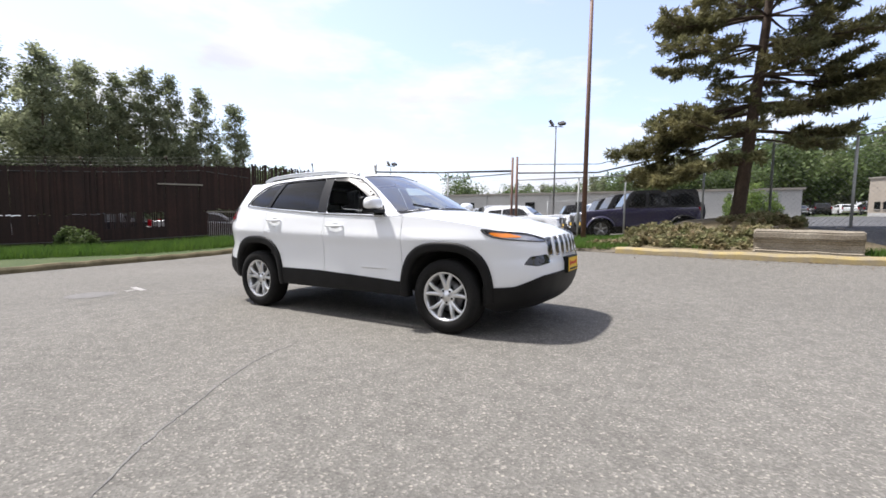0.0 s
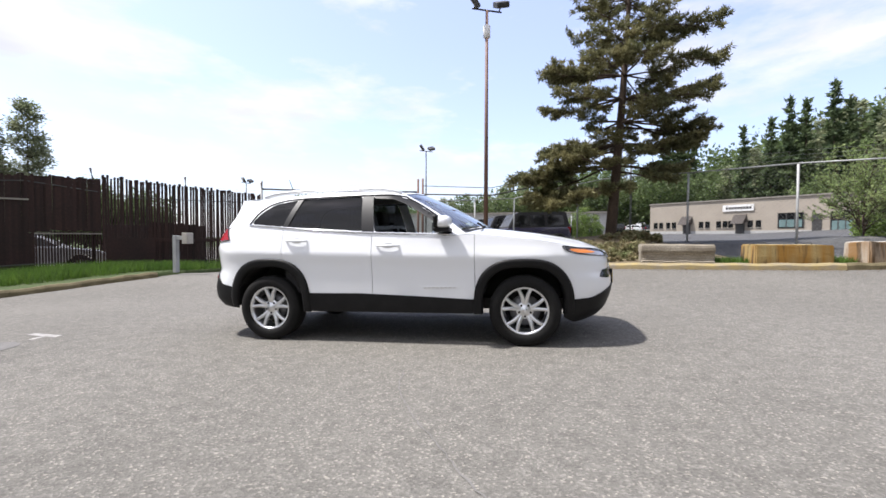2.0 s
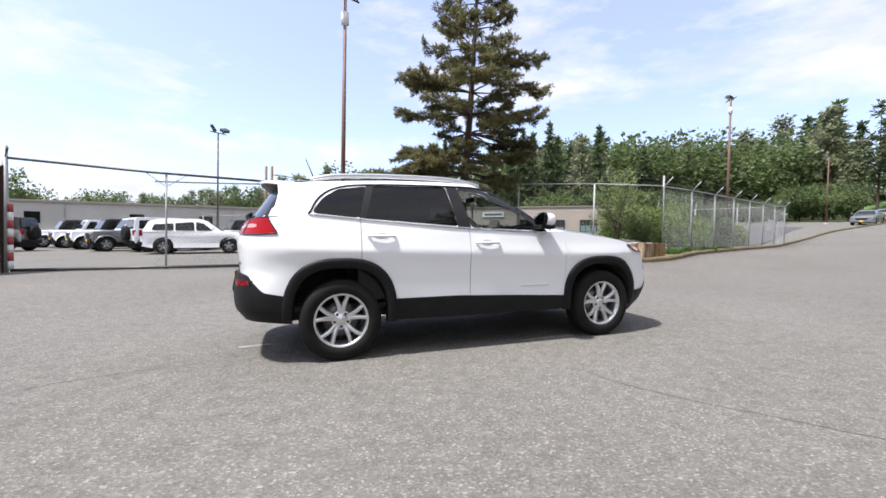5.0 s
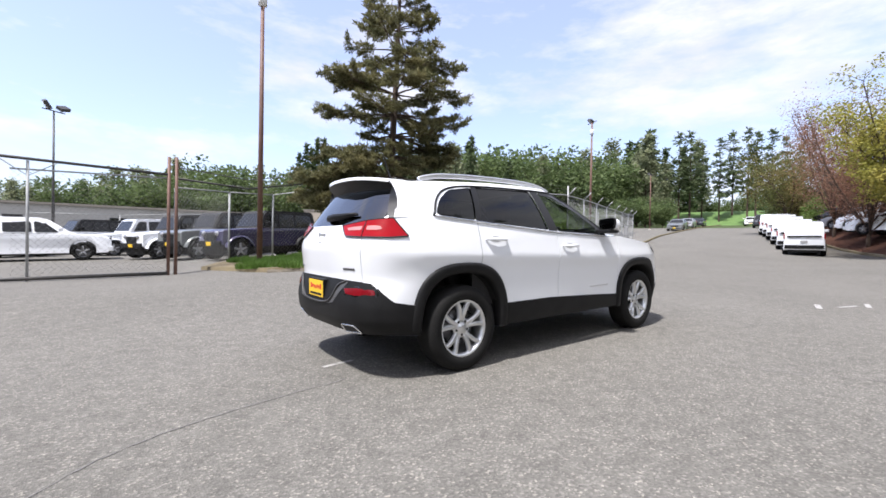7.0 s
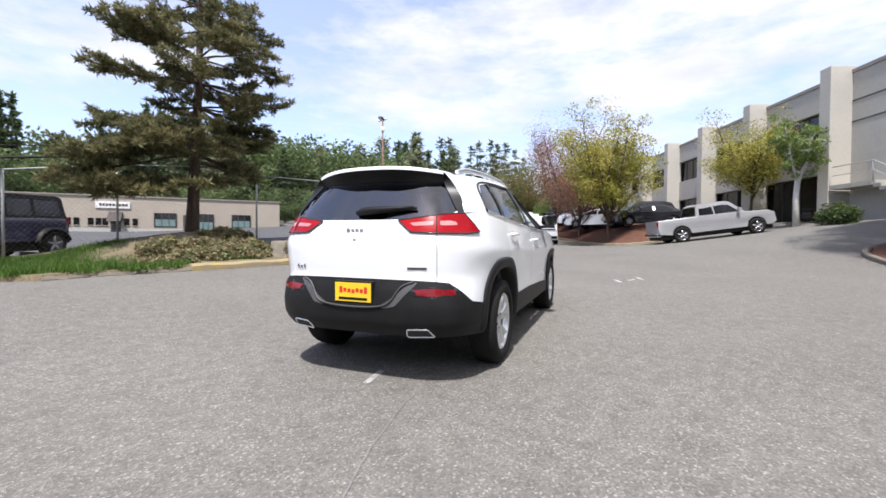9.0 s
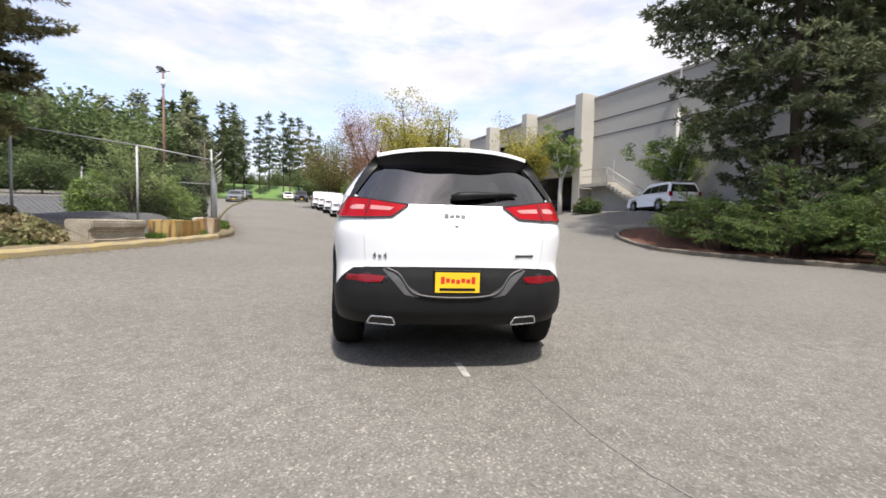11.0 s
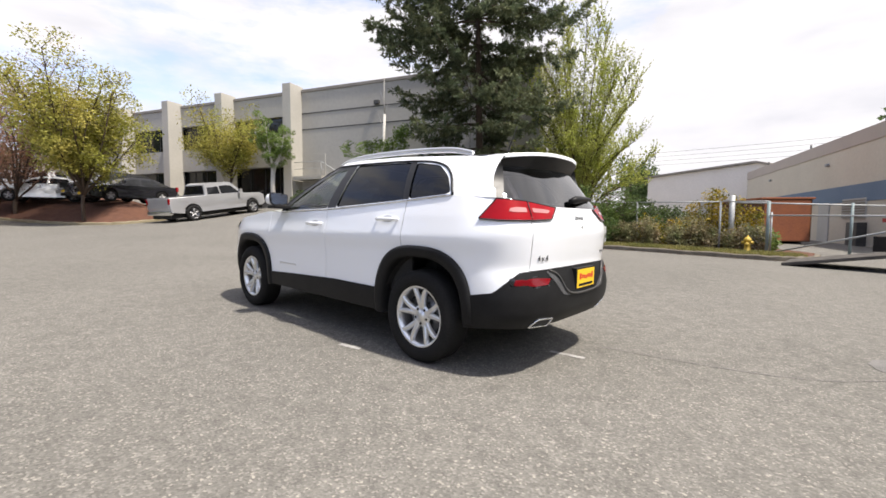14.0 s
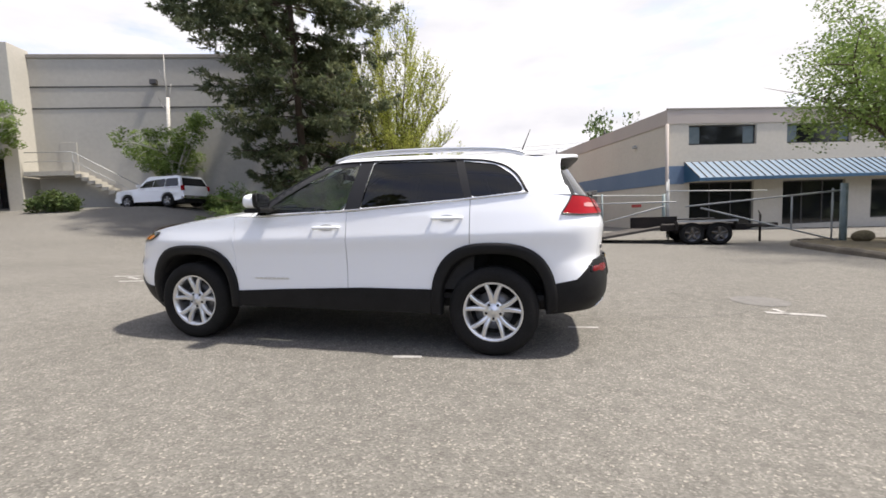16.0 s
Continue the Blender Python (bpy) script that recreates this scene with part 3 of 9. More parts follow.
def bar(x0, y0, x1, y1, w):
    d = Vector((x1 - x0, y1 - y0)).normalized()
    s = Vector((-d.y, d.x)) * w / 2
    return [(x0 + s.x, y0 + s.y), (x1 + s.x, y1 + s.y), (x1 - s.x, y1 - s.y), (x0 - s.x, y0 - s.y)]


for a in ((-4.0, -1.02, -4.5, -0.95, 0.09), (-4.2, -0.95, -4.15, -1.2, 0.06), (-1.95, -0.07, -2.23, -0.1, 0.05), (-0.82, 1.0, -0.6, 1.04, 0.05), (4.9, -1.85, 5.4, -1.72, 0.08), (5.3, -2.0, 5.7, -2.15, 0.06), (6.1, -2.2, 5.6, -2.3, 0.07)):
    flat_mark("paint_mark", bar(*a), M_WHITE_LINE, "short worn white paint dash on asphalt")
M_COVER = surf("worn_iron_cover", (0.1, 0.096, 0.09), (0.16, 0.153, 0.145), 0.8, 9.0, fine=0.35)
flat_mark("manhole_cover", [(-4.2 + 0.3 * math.cos(k * 0.524), -1.62 + 0.3 * math.sin(k * 0.524)) for k in range(12)], M_COVER, "dark round cover set into the asphalt", "manhole")
rngc = random.Random(4)


def crack(points, label):
    pts = spline([(*p, 0) for p in points], 10)
    bm = bmesh.new()
    row = []
    for i, p in enumerate(pts):
        d = (pts[min(i + 1, len(pts) - 1)] - pts[max(i - 1, 0)]).normalized()
        s, o = Vector((-d.y, d.x, 0)), rngc.uniform(-0.007, 0.007)
        w = rngc.uniform(0.002, 0.007)
        z = Vector((0, 0, ground_z(p.x, p.y) + 0.004))
        row.append((bm.verts.new(p + s * (o + w) + z), bm.verts.new(p + s * (o - w) + z)))
    for a, b in zip(row, row[1:]):
        bm.faces.new((a[0], a[1], b[1], b[0]))
    bmesh.ops.recalc_face_normals(bm, faces=bm.faces[:])
    return single("asphalt_crack", bm, M_TAR, label, "crack", kind="structure")


crack([(0.4, -1.75), (0.47, -2.15), (0.66, -2.55), (0.92, -2.95), (1.15, -3.3), (1.45, -3.65), (1.8, -4.3)], "thin meandering dark crack in the asphalt")
crack([(-2.2, -0.5), (-2.9, -0.6), (-3.5, -0.78), (-3.9, -1.1), (-4.6, -1.9)], "thin meandering dark crack in the asphalt")
for o in (0.0, 0.35):
    pts = [(-8.6 + o * 0.3, 5.4 - o), (-8.0, 6.6 - o), (-6.4, 7.4 - o), (-4.2, 7.8 - o), (-2.0, 7.9 - o), (-0.4, 7.6 - o)]
    crack(pts, "tarred joint across the gateway")


# ---- fences ----
def chain_link(name, pts, height, label, gap=0.075, wire=0.002, arms=False, posts=True, barbs=3, sink=()):
    """Chain-link fence along a line on the ground: posts, top rail, and the woven wires as thin bars."""
    base = thing(name, (pts[0][0], pts[0][1], ground_z(*pts[0])), label, "fence")
    o = Vector(base.matrix_basis.translation)
    wires = bmesh.new()
    sink = sink or [0.0] * len(pts)
    for a, b, sa, sb in zip(pts, pts[1:], sink, sink[1:]):
        A, B = Vector((*a, ground_z(*a) + 0.05 - sa)) - o, Vector((*b, ground_z(*b) + 0.05 - sb)) - o
        run = B - A
        length = run.length
        up = Vector((0, 0, 1))
        side = run.cross(up).normalized() * wire
        k = -height
        while k < length:
            for s in (1, -1):
                t0, t1 = max(0.0, k), min(length, k + height)
                h0, h1 = (t0 - k, t1 - k) if s > 0 else (height - (t0 - k), height - (t1 - k))
                p, q = A + run * (t0 / length) + up * h0, A + run * (t1 / length) + up * h1
                w = (q - p).normalized().cross(side.normalized()) * wire
                v = [wires.verts.new(c) for c in (p + w, p - w / 2 + side, p - w / 2 - side, q + w, q - w / 2 + side, q - w / 2 - side)]
                for f in ((0, 1, 4, 3), (1, 2, 5, 4), (2, 0, 3, 5)):
                    wires.faces.new([v[i] for i in f])
            k += gap * 1.414
        part("top_rail", tube(bmesh.new(), [A + up * height, B + up * height], 0.022, 6), M_GALV, base)
        for n in range(barbs):
            z = height + 0.12 + 0.11 * n
            part("barbed_wire", tube(bmesh.new(), [A + up * z + side * (60 * n if arms else 0), B + up * z + side * (60 * n if arms else 0)], 0.003, 3), M_WIRE, base)
    part("wire_mesh", wires, M_WIRE, base, "woven steel wire mesh")
    if posts:
        for i, p in enumerate(pts):
            bm = bmesh.new()
            f = Vector((*p, ground_z(*p) - 0.1)) - o
            h = height - sink[i] + (0.13 if i < len(pts) - 1 or not barbs else 0.5)
            tube(bm, [f, f + Vector((0, 0, h))], 0.031, 10)
            if arms:
                d = (Vector(pts[min(i + 1, len(pts) - 1)]) - Vector(pts[max(i - 1, 0)])).normalized()
                tube(bm, [f + Vector((0, 0, h)), f + Vector((0.3 * d.y, -0.3 * d.x, h + 0.32))], 0.02, 6)
            part("post", bm, M_GALV, base)
    return base


def spaced(pts, gap):
    out = []
    for a, b in zip(pts, pts[1:]):
        n = max(1, round((Vector(b) - Vector(a)).length / gap))
        out += [tuple(Vector(a).lerp(Vector(b), i / n)) for i in range(n)]
    return out + [pts[-1]]


chain_link("chain_link_fence", [(4.9, 10.65), (6.4, 9.75), (8.55, 8.1), (10.35, 6.75)], 2.4, "galvanised chain-link fence with strands of barbed wire above", gap=0.085, sink=(0.18, 0.25, 0.02, 0.0))
road_fence = chain_link("chain_link_fence", spaced([(10.35, 6.75), (27.8, 13.6), (24.6, 20.5)], 2.6), 2.38, "galvanised chain-link fence with angled barbed-wire arms along the road", gap=0.085, wire=0.0027, arms=True)
sign = part("sign_panel", boxm((-0.6, -0.03, 0.95), (0.6, -0.015, 1.6), 0.005), M_WHITE_PAINT, road_fence, "faded white sign panel wired to the mesh")
sign.matrix_basis = Matrix.Translation(Vector((24.3, 12.23, ground_z(24.3, 12.23))) - road_fence.matrix_basis.translation) @ pose(0, 0, 0, 0, 0, 21.4)
chain_link("chain_link_fence", [(-2.3, 10.1), (-0.62, 11.9), (0.9, 12.4), (3.3, 12.0), (4.9, 10.65)], 2.3, "chain-link yard fence with tall posts", gap=0.1, barbs=2)
chain_link("chain_link_fence", spaced([(-7.5, 30.0), (5, 30.8)], 4.0), 2.2, "chain-link fence behind the parked cars", gap=0.16, barbs=0)
chain_link("chain_link_fence", [(4.5, -14.6), (2.0, -14.9), (-0.9, -14.4), (-2.27, -13.95)], 1.7, "old chain-link fence overgrown with shrubs", gap=0.1, barbs=0)

# rusty slatted fence, with gaps where slats are broken off
rng = random.Random(11)
rusty = thing("rusty_fence", (-9.0, 10.4, ground_z(-9.0, 10.4)), "tall rusty brown slatted fence with broken slats", "fence")
ro = rusty.matrix_basis.translation
tall_me = mesh_of(boxm((-0.037, -0.006, 0.0), (0.037, 0.006, 2.95)), False, M_RUST, "slat")
upper_me = mesh_of(boxm((-0.037, -0.006, 1.26), (0.037, 0.006, 2.95)), False, M_RUST, "slat")
lower_me = mesh_of(boxm((-0.0335, -0.006, 0.0), (0.0335, 0.006, 1.235)), False, M_RUST, "slat")
slim_me = mesh_of(boxm((-0.023, -0.006, 0.0), (0.023, 0.006, 1.235)), False, M_RUST, "slat")
foot_me = mesh_of(boxm((-0.036, -0.006, 0.0), (0.036, 0.006, 0.72)), False, M_RUST, "slat")
bar_me = mesh_of(boxm((-0.017, -0.006, 0.72), (0.017, 0.006, 1.26)), False, M_RUST, "slat")
thin_me = mesh_of(boxm((-0.029, -0.02, 0.0), (0.029, 0.02, 3.05)), False, M_RUST, "slat")
cap_me = mesh_of(boxm((-0.036, -0.03, 2.98), (0.036, 0.03, 3.09)), False, M_RUST, "slat")
low_me = mesh_of(boxm((-0.06, -0.06, 0.5), (0.06, -0.05, 1.7)), False, M_RUST, "slat")
run, total = 0.0, sum((Vector(b) - Vector(a)).length for a, b in zip(FENCE_W, FENCE_W[1:]))


def along(pts, s):
    for a, b in zip(pts, pts[1:]):
        n = (Vector(b) - Vector(a)).length
        if s <= n:
            d = (Vector(b) - Vector(a)) / n
            return Vector(a) + d * s, math.degrees(math.atan2(d.y, d.x))
        s -= n
    return Vector(pts[-1]), math.degrees(math.atan2(b[1] - a[1], b[0] - a[0]))


count, rest = 0, []
while run < total:
    p, turn = along(FENCE_W, run)
    near_gate = run < 5.0
    m = Matrix.Translation(Vector((p.x, p.y, ground_z(*p) + 0.1 + rng.uniform(-0.05, 0.03) - (0.26 * max(0.0, 1 - run / 4.2) if near_gate else 0))) - ro) @ pose(0, 0, 0, rng.uniform(-0.5, 0.5), rng.uniform(-0.5, 0.5) if near_gate else rng.uniform(-0.15, 0.15), turn)
    meshes = ([thin_me] + ([cap_me] if rng.random() < 0.6 else []) + ([low_me] if 2.3 < run < 3.7 and rng.random() < 0.85 else [])) if near_gate else ([tall_me] if rng.random() < 0.3 or (6.7 < run < 7.95) else [upper_me, lower_me])
    if 5.0 < run < 6.6:
        meshes = [upper_me, slim_me]
    if 8.05 < run < 9.9:
        meshes = [upper_me, foot_me] + ([bar_me] if rng.random() < 0.8 else [])
        if rng.random() < 0.1 or 8.75 < run < 8.95:
            meshes = [tall_me]
    for me in meshes:
        if count < 300:
            ob = new("slat", me)
            ob.parent, ob.matrix_basis = rusty, m
            count += 1
        else:
            rest.append((me, m))
    run += 0.077 * rng.uniform(0.93, 1.07) if near_gate else 0.069
bm = bmesh.new()
for me, m in rest:
    n0 = len(bm.verts)
    bm.from_mesh(me)
    bm.verts.ensure_lookup_table()
    bmesh.ops.transform(bm, matrix=m, verts=bm.verts[n0:])
if rest:
    part("slats", bm, M_RUST, rusty, "further rusty slats")["kind"] = "stuff"
bm = bmesh.new()
for h in (0.35, 2.85):
    tube(bm, [Vector((*p, ground_z(*p) + h - (0.3 if h > 1 and i < 2 else 0))) - ro for i, p in enumerate(FENCE_W)], 0.02, 6)
for k, h in enumerate((3.1, 3.22, 3.34)):
    tube(bm, [Vector((*p, ground_z(*p) + h - (0.3 if i < 2 else 0))) - ro for i, p in enumerate(FENCE_W)], 0.004, 4)
part("rail", bm, M_DARK_STEEL, rusty, "thin rusted rails and barbed wire")


def fence_strip(s0, s1, z0, z1, material, name, label):
    """A flat strip fixed to the front of the slats from one place along the fence to another."""
    (a, turn), (b, _) = along(FENCE_W, s0), along(FENCE_W, s1)
    n = (b - a).length
    ob = part(name, boxm((0, 0.02, z0), (n, 0.045, z1), 0.006), material, rusty, label)
    ob.matrix_basis = Matrix.Translation(Vector((a.x, a.y, ground_z(*a) + 0.05)) - ro) @ pose(0, 0, 0, 0, 0, turn)


fence_strip(0.1, 3.6, 0.98, 1.1, M_RUST, "crossbar", "")
fence_strip(0.15, 1.25, 0.68, 0.98, M_RUST, "patch_panel", "rusty sheet screwed over the slats")
fence_strip(3.55, 4.9, 0.25, 1.15, M_RUST, "patch_panel", "rusty sheet screwed over the slats")
fence_strip(6.7, 8.2, 2.22, 2.27, M_WOOD_GREY, "crossbar", "pale weathered batten")
fence_strip(5.0, 6.6, 1.22, 1.255, M_WOOD_GREY, "crossbar", "pale weathered batten")
for s in [0.0] + [2.6 * k for k in range(1, 8)]:
    p, _ = along(FENCE_W, min(s, total))
    bm = bmesh.new()
    f = Vector((*p, ground_z(*p) - 0.1)) - ro
    f += Vector((-0.06, 0.05, 0))
    tube(bm, [f, f + Vector((0, 0, 3.1)), f + Vector((0.2, -0.25, 3.45))], 0.035, 8)
    part("post", bm, M_RUST, rusty)

# Box added to darken the gaps between slats; stands for unclear dark shapes.
dark_backing = thing("container", Matrix.Translation((-14.3, 10.9, ground_z(-14.3, 10.9))) @ pose(0, 0, 0, 0, 0, 41), "rust-brown box added behind the slatted fence for an unclear dark mass", "container")
part("body", boxm((-1.8, -0.9, 0.12), (1.8, 0.9, 1.8), 0.02), M_RUST, dark_backing)
for k in range(9):
    part("rib", boxm((-1.72 + 0.4 * k, -0.96, 0.14), (-1.6 + 0.4 * k, -0.9, 1.75), 0.01), M_RUST, dark_backing)
for sx in (-1.5, 1.5):
    part("skid", boxm((sx - 0.1, -0.8, 0.0), (sx + 0.1, 0.8, 0.12)), M_DARK_STEEL, dark_backing)

# gateway: striped post, double post, overhead track and the open rolling gate
gate = thing("rolling_gate", (-9.0, 10.4, ground_z(-9.0, 10.4)), "steel gateway with an overhead track and chain-link rolling gate", "gate")
go = gate.matrix_basis.translation


def gate_at(x, y, h):
    return Vector((x, y, ground_z(x, y) + h)) - go


bm = bmesh.new()
tube(bm, [gate_at(-9.0, 10.4, -0.1), gate_at(-9.0, 10.4, 3.45)], 0.06, 10)
part("gate_post", bm, M_GALV, gate, "steel post beside the fence")
for k in range(8):
    bm = bmesh.new()
    tube(bm, [gate_at(-8.85, 10.3, 0.1 + 0.22 * k), gate_at(-8.85, 10.3, 0.32 + 0.22 * k)], 0.062, 10)
    part("stripe", bm, M_RED_PAINT if k % 2 else M_WHITE_PAINT, gate, "red and white painted band")
for dx in (0.0, 0.17):
    bm = bmesh.new()
    tube(bm, [gate_at(-2.46 + dx, 10.0, -0.1), gate_at(-2.46 + dx, 10.0, 3.15)], 0.04, 10)
    part("gate_post", bm, M_POLE, gate, "rust-brown gate post")
bm = bmesh.new()
tube(bm, [gate_at(-9.0, 10.4, 3.12), gate_at(-5.6, 10.2, 2.86), gate_at(-2.46, 10.0, 2.68)], 0.035, 8)
part("overhead_track", bm, M_DARK_STEEL, gate)
for p in ((-5.2, 10.2),):
    bm = bmesh.new()
    tube(bm, [gate_at(*p, 0.0), gate_at(*p, 2.8)], 0.028, 8)
    tube(bm, [gate_at(p[0] - 0.5, 10.2, 2.83), gate_at(*p, 2.45), gate_at(p[0] + 0.5, 10.2, 2.78)], 0.012, 6)
    part("gate_frame", bm, M_GALV, gate)
bm = bmesh.new()
tube(bm, [gate_at(-8.9, 10.4, 0.06), gate_at(-2.46, 10.0, 0.06)], 0.05, 6)
part("ground_track", bm, M_DARK_STEEL, gate)
chain_link("gate_leaf", [(-5.5, 10.25), (-4.0, 10.15), (-2.5, 10.05)], 2.55, "chain-link gate panel pulled half across the entrance", gap=0.1, barbs=0, posts=False)
bm = bmesh.new()
cab = [Vector((-2.3, 10.1, 2.6)), Vector((0.0, 12.1, 2.5)), Vector((3.3, 12.0, 2.6))]
tube(bm, [Vector((c.x, c.y, ground_z(c.x, c.y) + c.z)) for c in cab], 0.03, 6)
tube(bm, [Vector((c.x, c.y, ground_z(c.x, c.y) + c.z + 0.3)) for c in cab], 0.015, 6)
single("overhead_cable", bm, M_DARK_STEEL, "thick black cables strung along the yard fence", "cable")

# access post with a box beside the gate
stand = thing("access_post", (-8.4, 5.46, ground_z(-8.4, 5.46) + 0.06), "grey square post with a card reader box", "access post")
part("post", boxm((-0.06, -0.06, 0), (0.06, 0.06, 1.05), 0.01), M_GALV, stand)
part("arm", boxm((0.06, -0.05, 0.93), (0.3, 0.05, 1.04), 0.01), M_GALV, stand)
part("reader_box", boxm((0.3, -0.12, 0.82), (0.47, 0.12, 1.13), 0.015), M_CONCRETE, stand, "weathered grey reader box")


# ---- concrete blocks on the verge ----
def barrier(x, y, turn, size, material, label, profile=None):
    w, d, h = size
    t = thing("concrete_barrier", Matrix.Translation((x, y, ground_z(x, y) + 0.04)) @ pose(0, 0, 0, 0, 0, turn), label, "barrier", "barriers on the verge")
    bm = bmesh.new()
    prof = profile or [(-d / 2, 0), (d / 2, 0), (d / 2, h), (-d / 2, h)]
    prism(bm, prof, -w / 2, w / 2, "x")
    bmesh.ops.subdivide_edges(bm, edges=bm.edges[:], cuts=4, use_grid_fill=True)
    bmesh.ops.bevel(bm, geom=[e for e in bm.edges if len(e.link_faces) == 2 and e.calc_face_angle(0) > 0.5], offset=0.025, segments=2, affect="EDGES")
    for v in bm.verts:
        v.co += 0.018 * noise.noise_vector(v.co * 3.1 + Vector((x, y, 0)))
    part("block", bm, material, t)
    for s in (-0.3, 0.3):
        b = bmesh.new()
        tube(b, [(s * w - 0.06, 0, h - 0.02), (s * w - 0.05, 0, h + 0.05), (s * w + 0.05, 0, h + 0.05), (s * w + 0.06, 0, h - 0.02)], 0.01, 6)
        part("lifting_loop", b, M_DARK_STEEL, t)
    return t


M_OLD_CONCRETE = surf("old_brown_concrete", (0.36, 0.325, 0.265), (0.19, 0.16, 0.12), 0.9, 2.2, 0.5, fine=0.35, stretch=(1, 1, 2.0))


def stained_block(name, paint, rust, dirt, seed):
    """Painted concrete: rust runs down the sides in uneven streaks, the top stays pale and chalky."""
    m = surf(name, paint, tuple(c * 0.85 for c in paint), 0.85, 2.5, 0.4, fine=0.2)
    n, l = m.node_tree.nodes, m.node_tree.links
    b = n["Principled BSDF"]
    old = b.inputs["Base Color"].links[0].from_socket
    geo = n.new("ShaderNodeNewGeometry")
    for scale, stretch, lo, hi, tone in ((2.6, 0.12, 0.36, 0.53, rust), (5.0, 0.18, 0.5, 0.62, dirt)):
        mp, no, ra, up, mu, mix = (n.new(k) for k in ("ShaderNodeMapping", "ShaderNodeTexNoise", "ShaderNodeMapRange", "ShaderNodeSeparateXYZ", "ShaderNodeMath", "ShaderNodeMixRGB"))
        mp.inputs["Scale"].default_value, mp.inputs["Location"].default_value = (1, 1, stretch), (seed, seed * 2, 0)
        no.inputs["Scale"].default_value, no.inputs["Detail"].default_value = scale, 6
        l.new(geo.outputs["Position"], mp.inputs["Vector"]), l.new(mp.outputs[0], no.inputs["Vector"])
        ra.inputs["From Min"].default_value, ra.inputs["From Max"].default_value = lo, hi
        l.new(no.outputs["Fac"], ra.inputs["Value"])
        l.new(geo.outputs["Normal"], up.inputs[0])
        mu.operation, mu.use_clamp = "MULTIPLY_ADD", True
        mu.inputs[1].default_value, mu.inputs[2].default_value = -1.3, 1.0
        l.new(up.outputs["Z"], mu.inputs[0])
        both = n.new("ShaderNodeMath")
        both.operation = "MULTIPLY"
        l.new(ra.outputs[0], both.inputs[0]), l.new(mu.outputs[0], both.inputs[1])
        l.new(both.outputs[0], mix.inputs[0]), l.new(old, mix.inputs[1])
        mix.inputs[2].default_value = (*tone, 1)
        old = mix.outputs[0]
    l.new(old, b.inputs["Base Color"])
    return m


M_STAINED = stained_block("rust_stained_yellow_concrete", (0.4, 0.31, 0.14), (0.34, 0.18, 0.035), (0.07, 0.045, 0.025), 3.0)
M_PALE_STAINED = stained_block("pale_stained_concrete", (0.52, 0.49, 0.43), (0.27, 0.15, 0.055), (0.1, 0.065, 0.035), 8.0)
JERSEY = [(-0.3, 0), (0.3, 0), (0.3, 0.09), (0.23, 0.13), (0.23, 0.28), (0.29, 0.33), (0.29, 0.47), (0.25, 0.52), (-0.25, 0.52), (-0.29, 0.47), (-0.29, 0.33), (-0.23, 0.28), (-0.23, 0.13), (-0.3, 0.09)]
barrier(5.1, 6.75, -5, (1.66, 0.6, 0.52), M_OLD_CONCRETE, "long weathered grey concrete barrier on the verge", JERSEY)
barrier(7.45, 6.5, 3, (1.66, 0.66, 0.48), M_STAINED, "yellow-painted concrete block streaked with rust")
barrier(9.42, 6.52, 14, (1.25, 0.62, 0.5), M_PALE_STAINED, "pale concrete block with rust-yellow stains")


# ---- lamp poles ----
def lamp_pole(x, y, height, material, label, heads, radius=0.09, turn=0.0):
    t = thing("street_lamp", Matrix.Translation((x, y, ground_z(x, y))) @ pose(0, 0, 0, 0, 0, turn), label, "lamp post", "lamp posts")
    b = bmesh.new()
    lathe(b, [(radius * 2, -0.2), (radius * 2, 0.12), (radius * 1.7, 0.15), (0.0, 0.15)], 14, "z")
    part("base", b, M_CONCRETE, t, "concrete footing")
    b = bmesh.new()
    tube(b, [(0, 0, 0.1), (0, 0, height)], [radius, radius * 0.6], 12)
    part("pole", b, material, t)
    b = bmesh.new()
    tube(b, [(-0.55, 0, height), (0.55, 0, height)], 0.03, 8)
    part("crossarm", b, M_DARK_STEEL, t)
    for sx in heads:
        aim = pose(sx, -0.1, height + 0.22, 30, 52 if sx < 0 else -14, 0)
        b = bmesh.new()
        box(b, (-0.24, -0.2, -0.09), (0.24, 0.2, 0.1), 0.03, aim)
        tube(b, [(sx * 0.9, 0, height), aim @ Vector((0, 0, -0.02))], 0.025, 6)
        h = part("lamp_head", b, M_DARK_STEEL, t)
        b = bmesh.new()
        box(b, (-0.2, -0.16, -0.1), (0.2, 0.16, -0.09), 0, aim)
        part("lens", b, M_WHITE_PAINT, h, "pale lamp lens")
    if height > 8:
        b = bmesh.new()
        lathe(b, [(0.0, height - 1.0), (0.13, height - 0.95), (0.13, height - 0.55), (0.0, height - 0.5)], 10, "z")
        part("loudspeaker", b, M_WHITE_PAINT, t)
    return t


lamp_pole(-0.05, 10.4, 8.9, M_POLE, "tall rust-brown lamp pole with floodlights", (-0.5, 0.5), 0.085, 25)
lamp_pole(-6.2, 27.3, 7.6, M_DARK_STEEL, "slim grey lamp pole in the car yard", (-0.4, 0.4), 0.07, 40)
lamp_pole(26.7, 16.6, 9.9, M_POLE, "rust-brown lamp pole beside the road fence", (0.3,), 0.1, 70)
lamp_pole(-24.0, 30.5, 6.3, M_DARK_STEEL, "slim grey lamp pole in the car yard", (-0.4, 0.4), 0.07, 80)
lamp_pole(55.0, 26.0, 7.5, M_POLE, "rust-brown lamp pole further up the road", (0.3,), 0.08, 70)


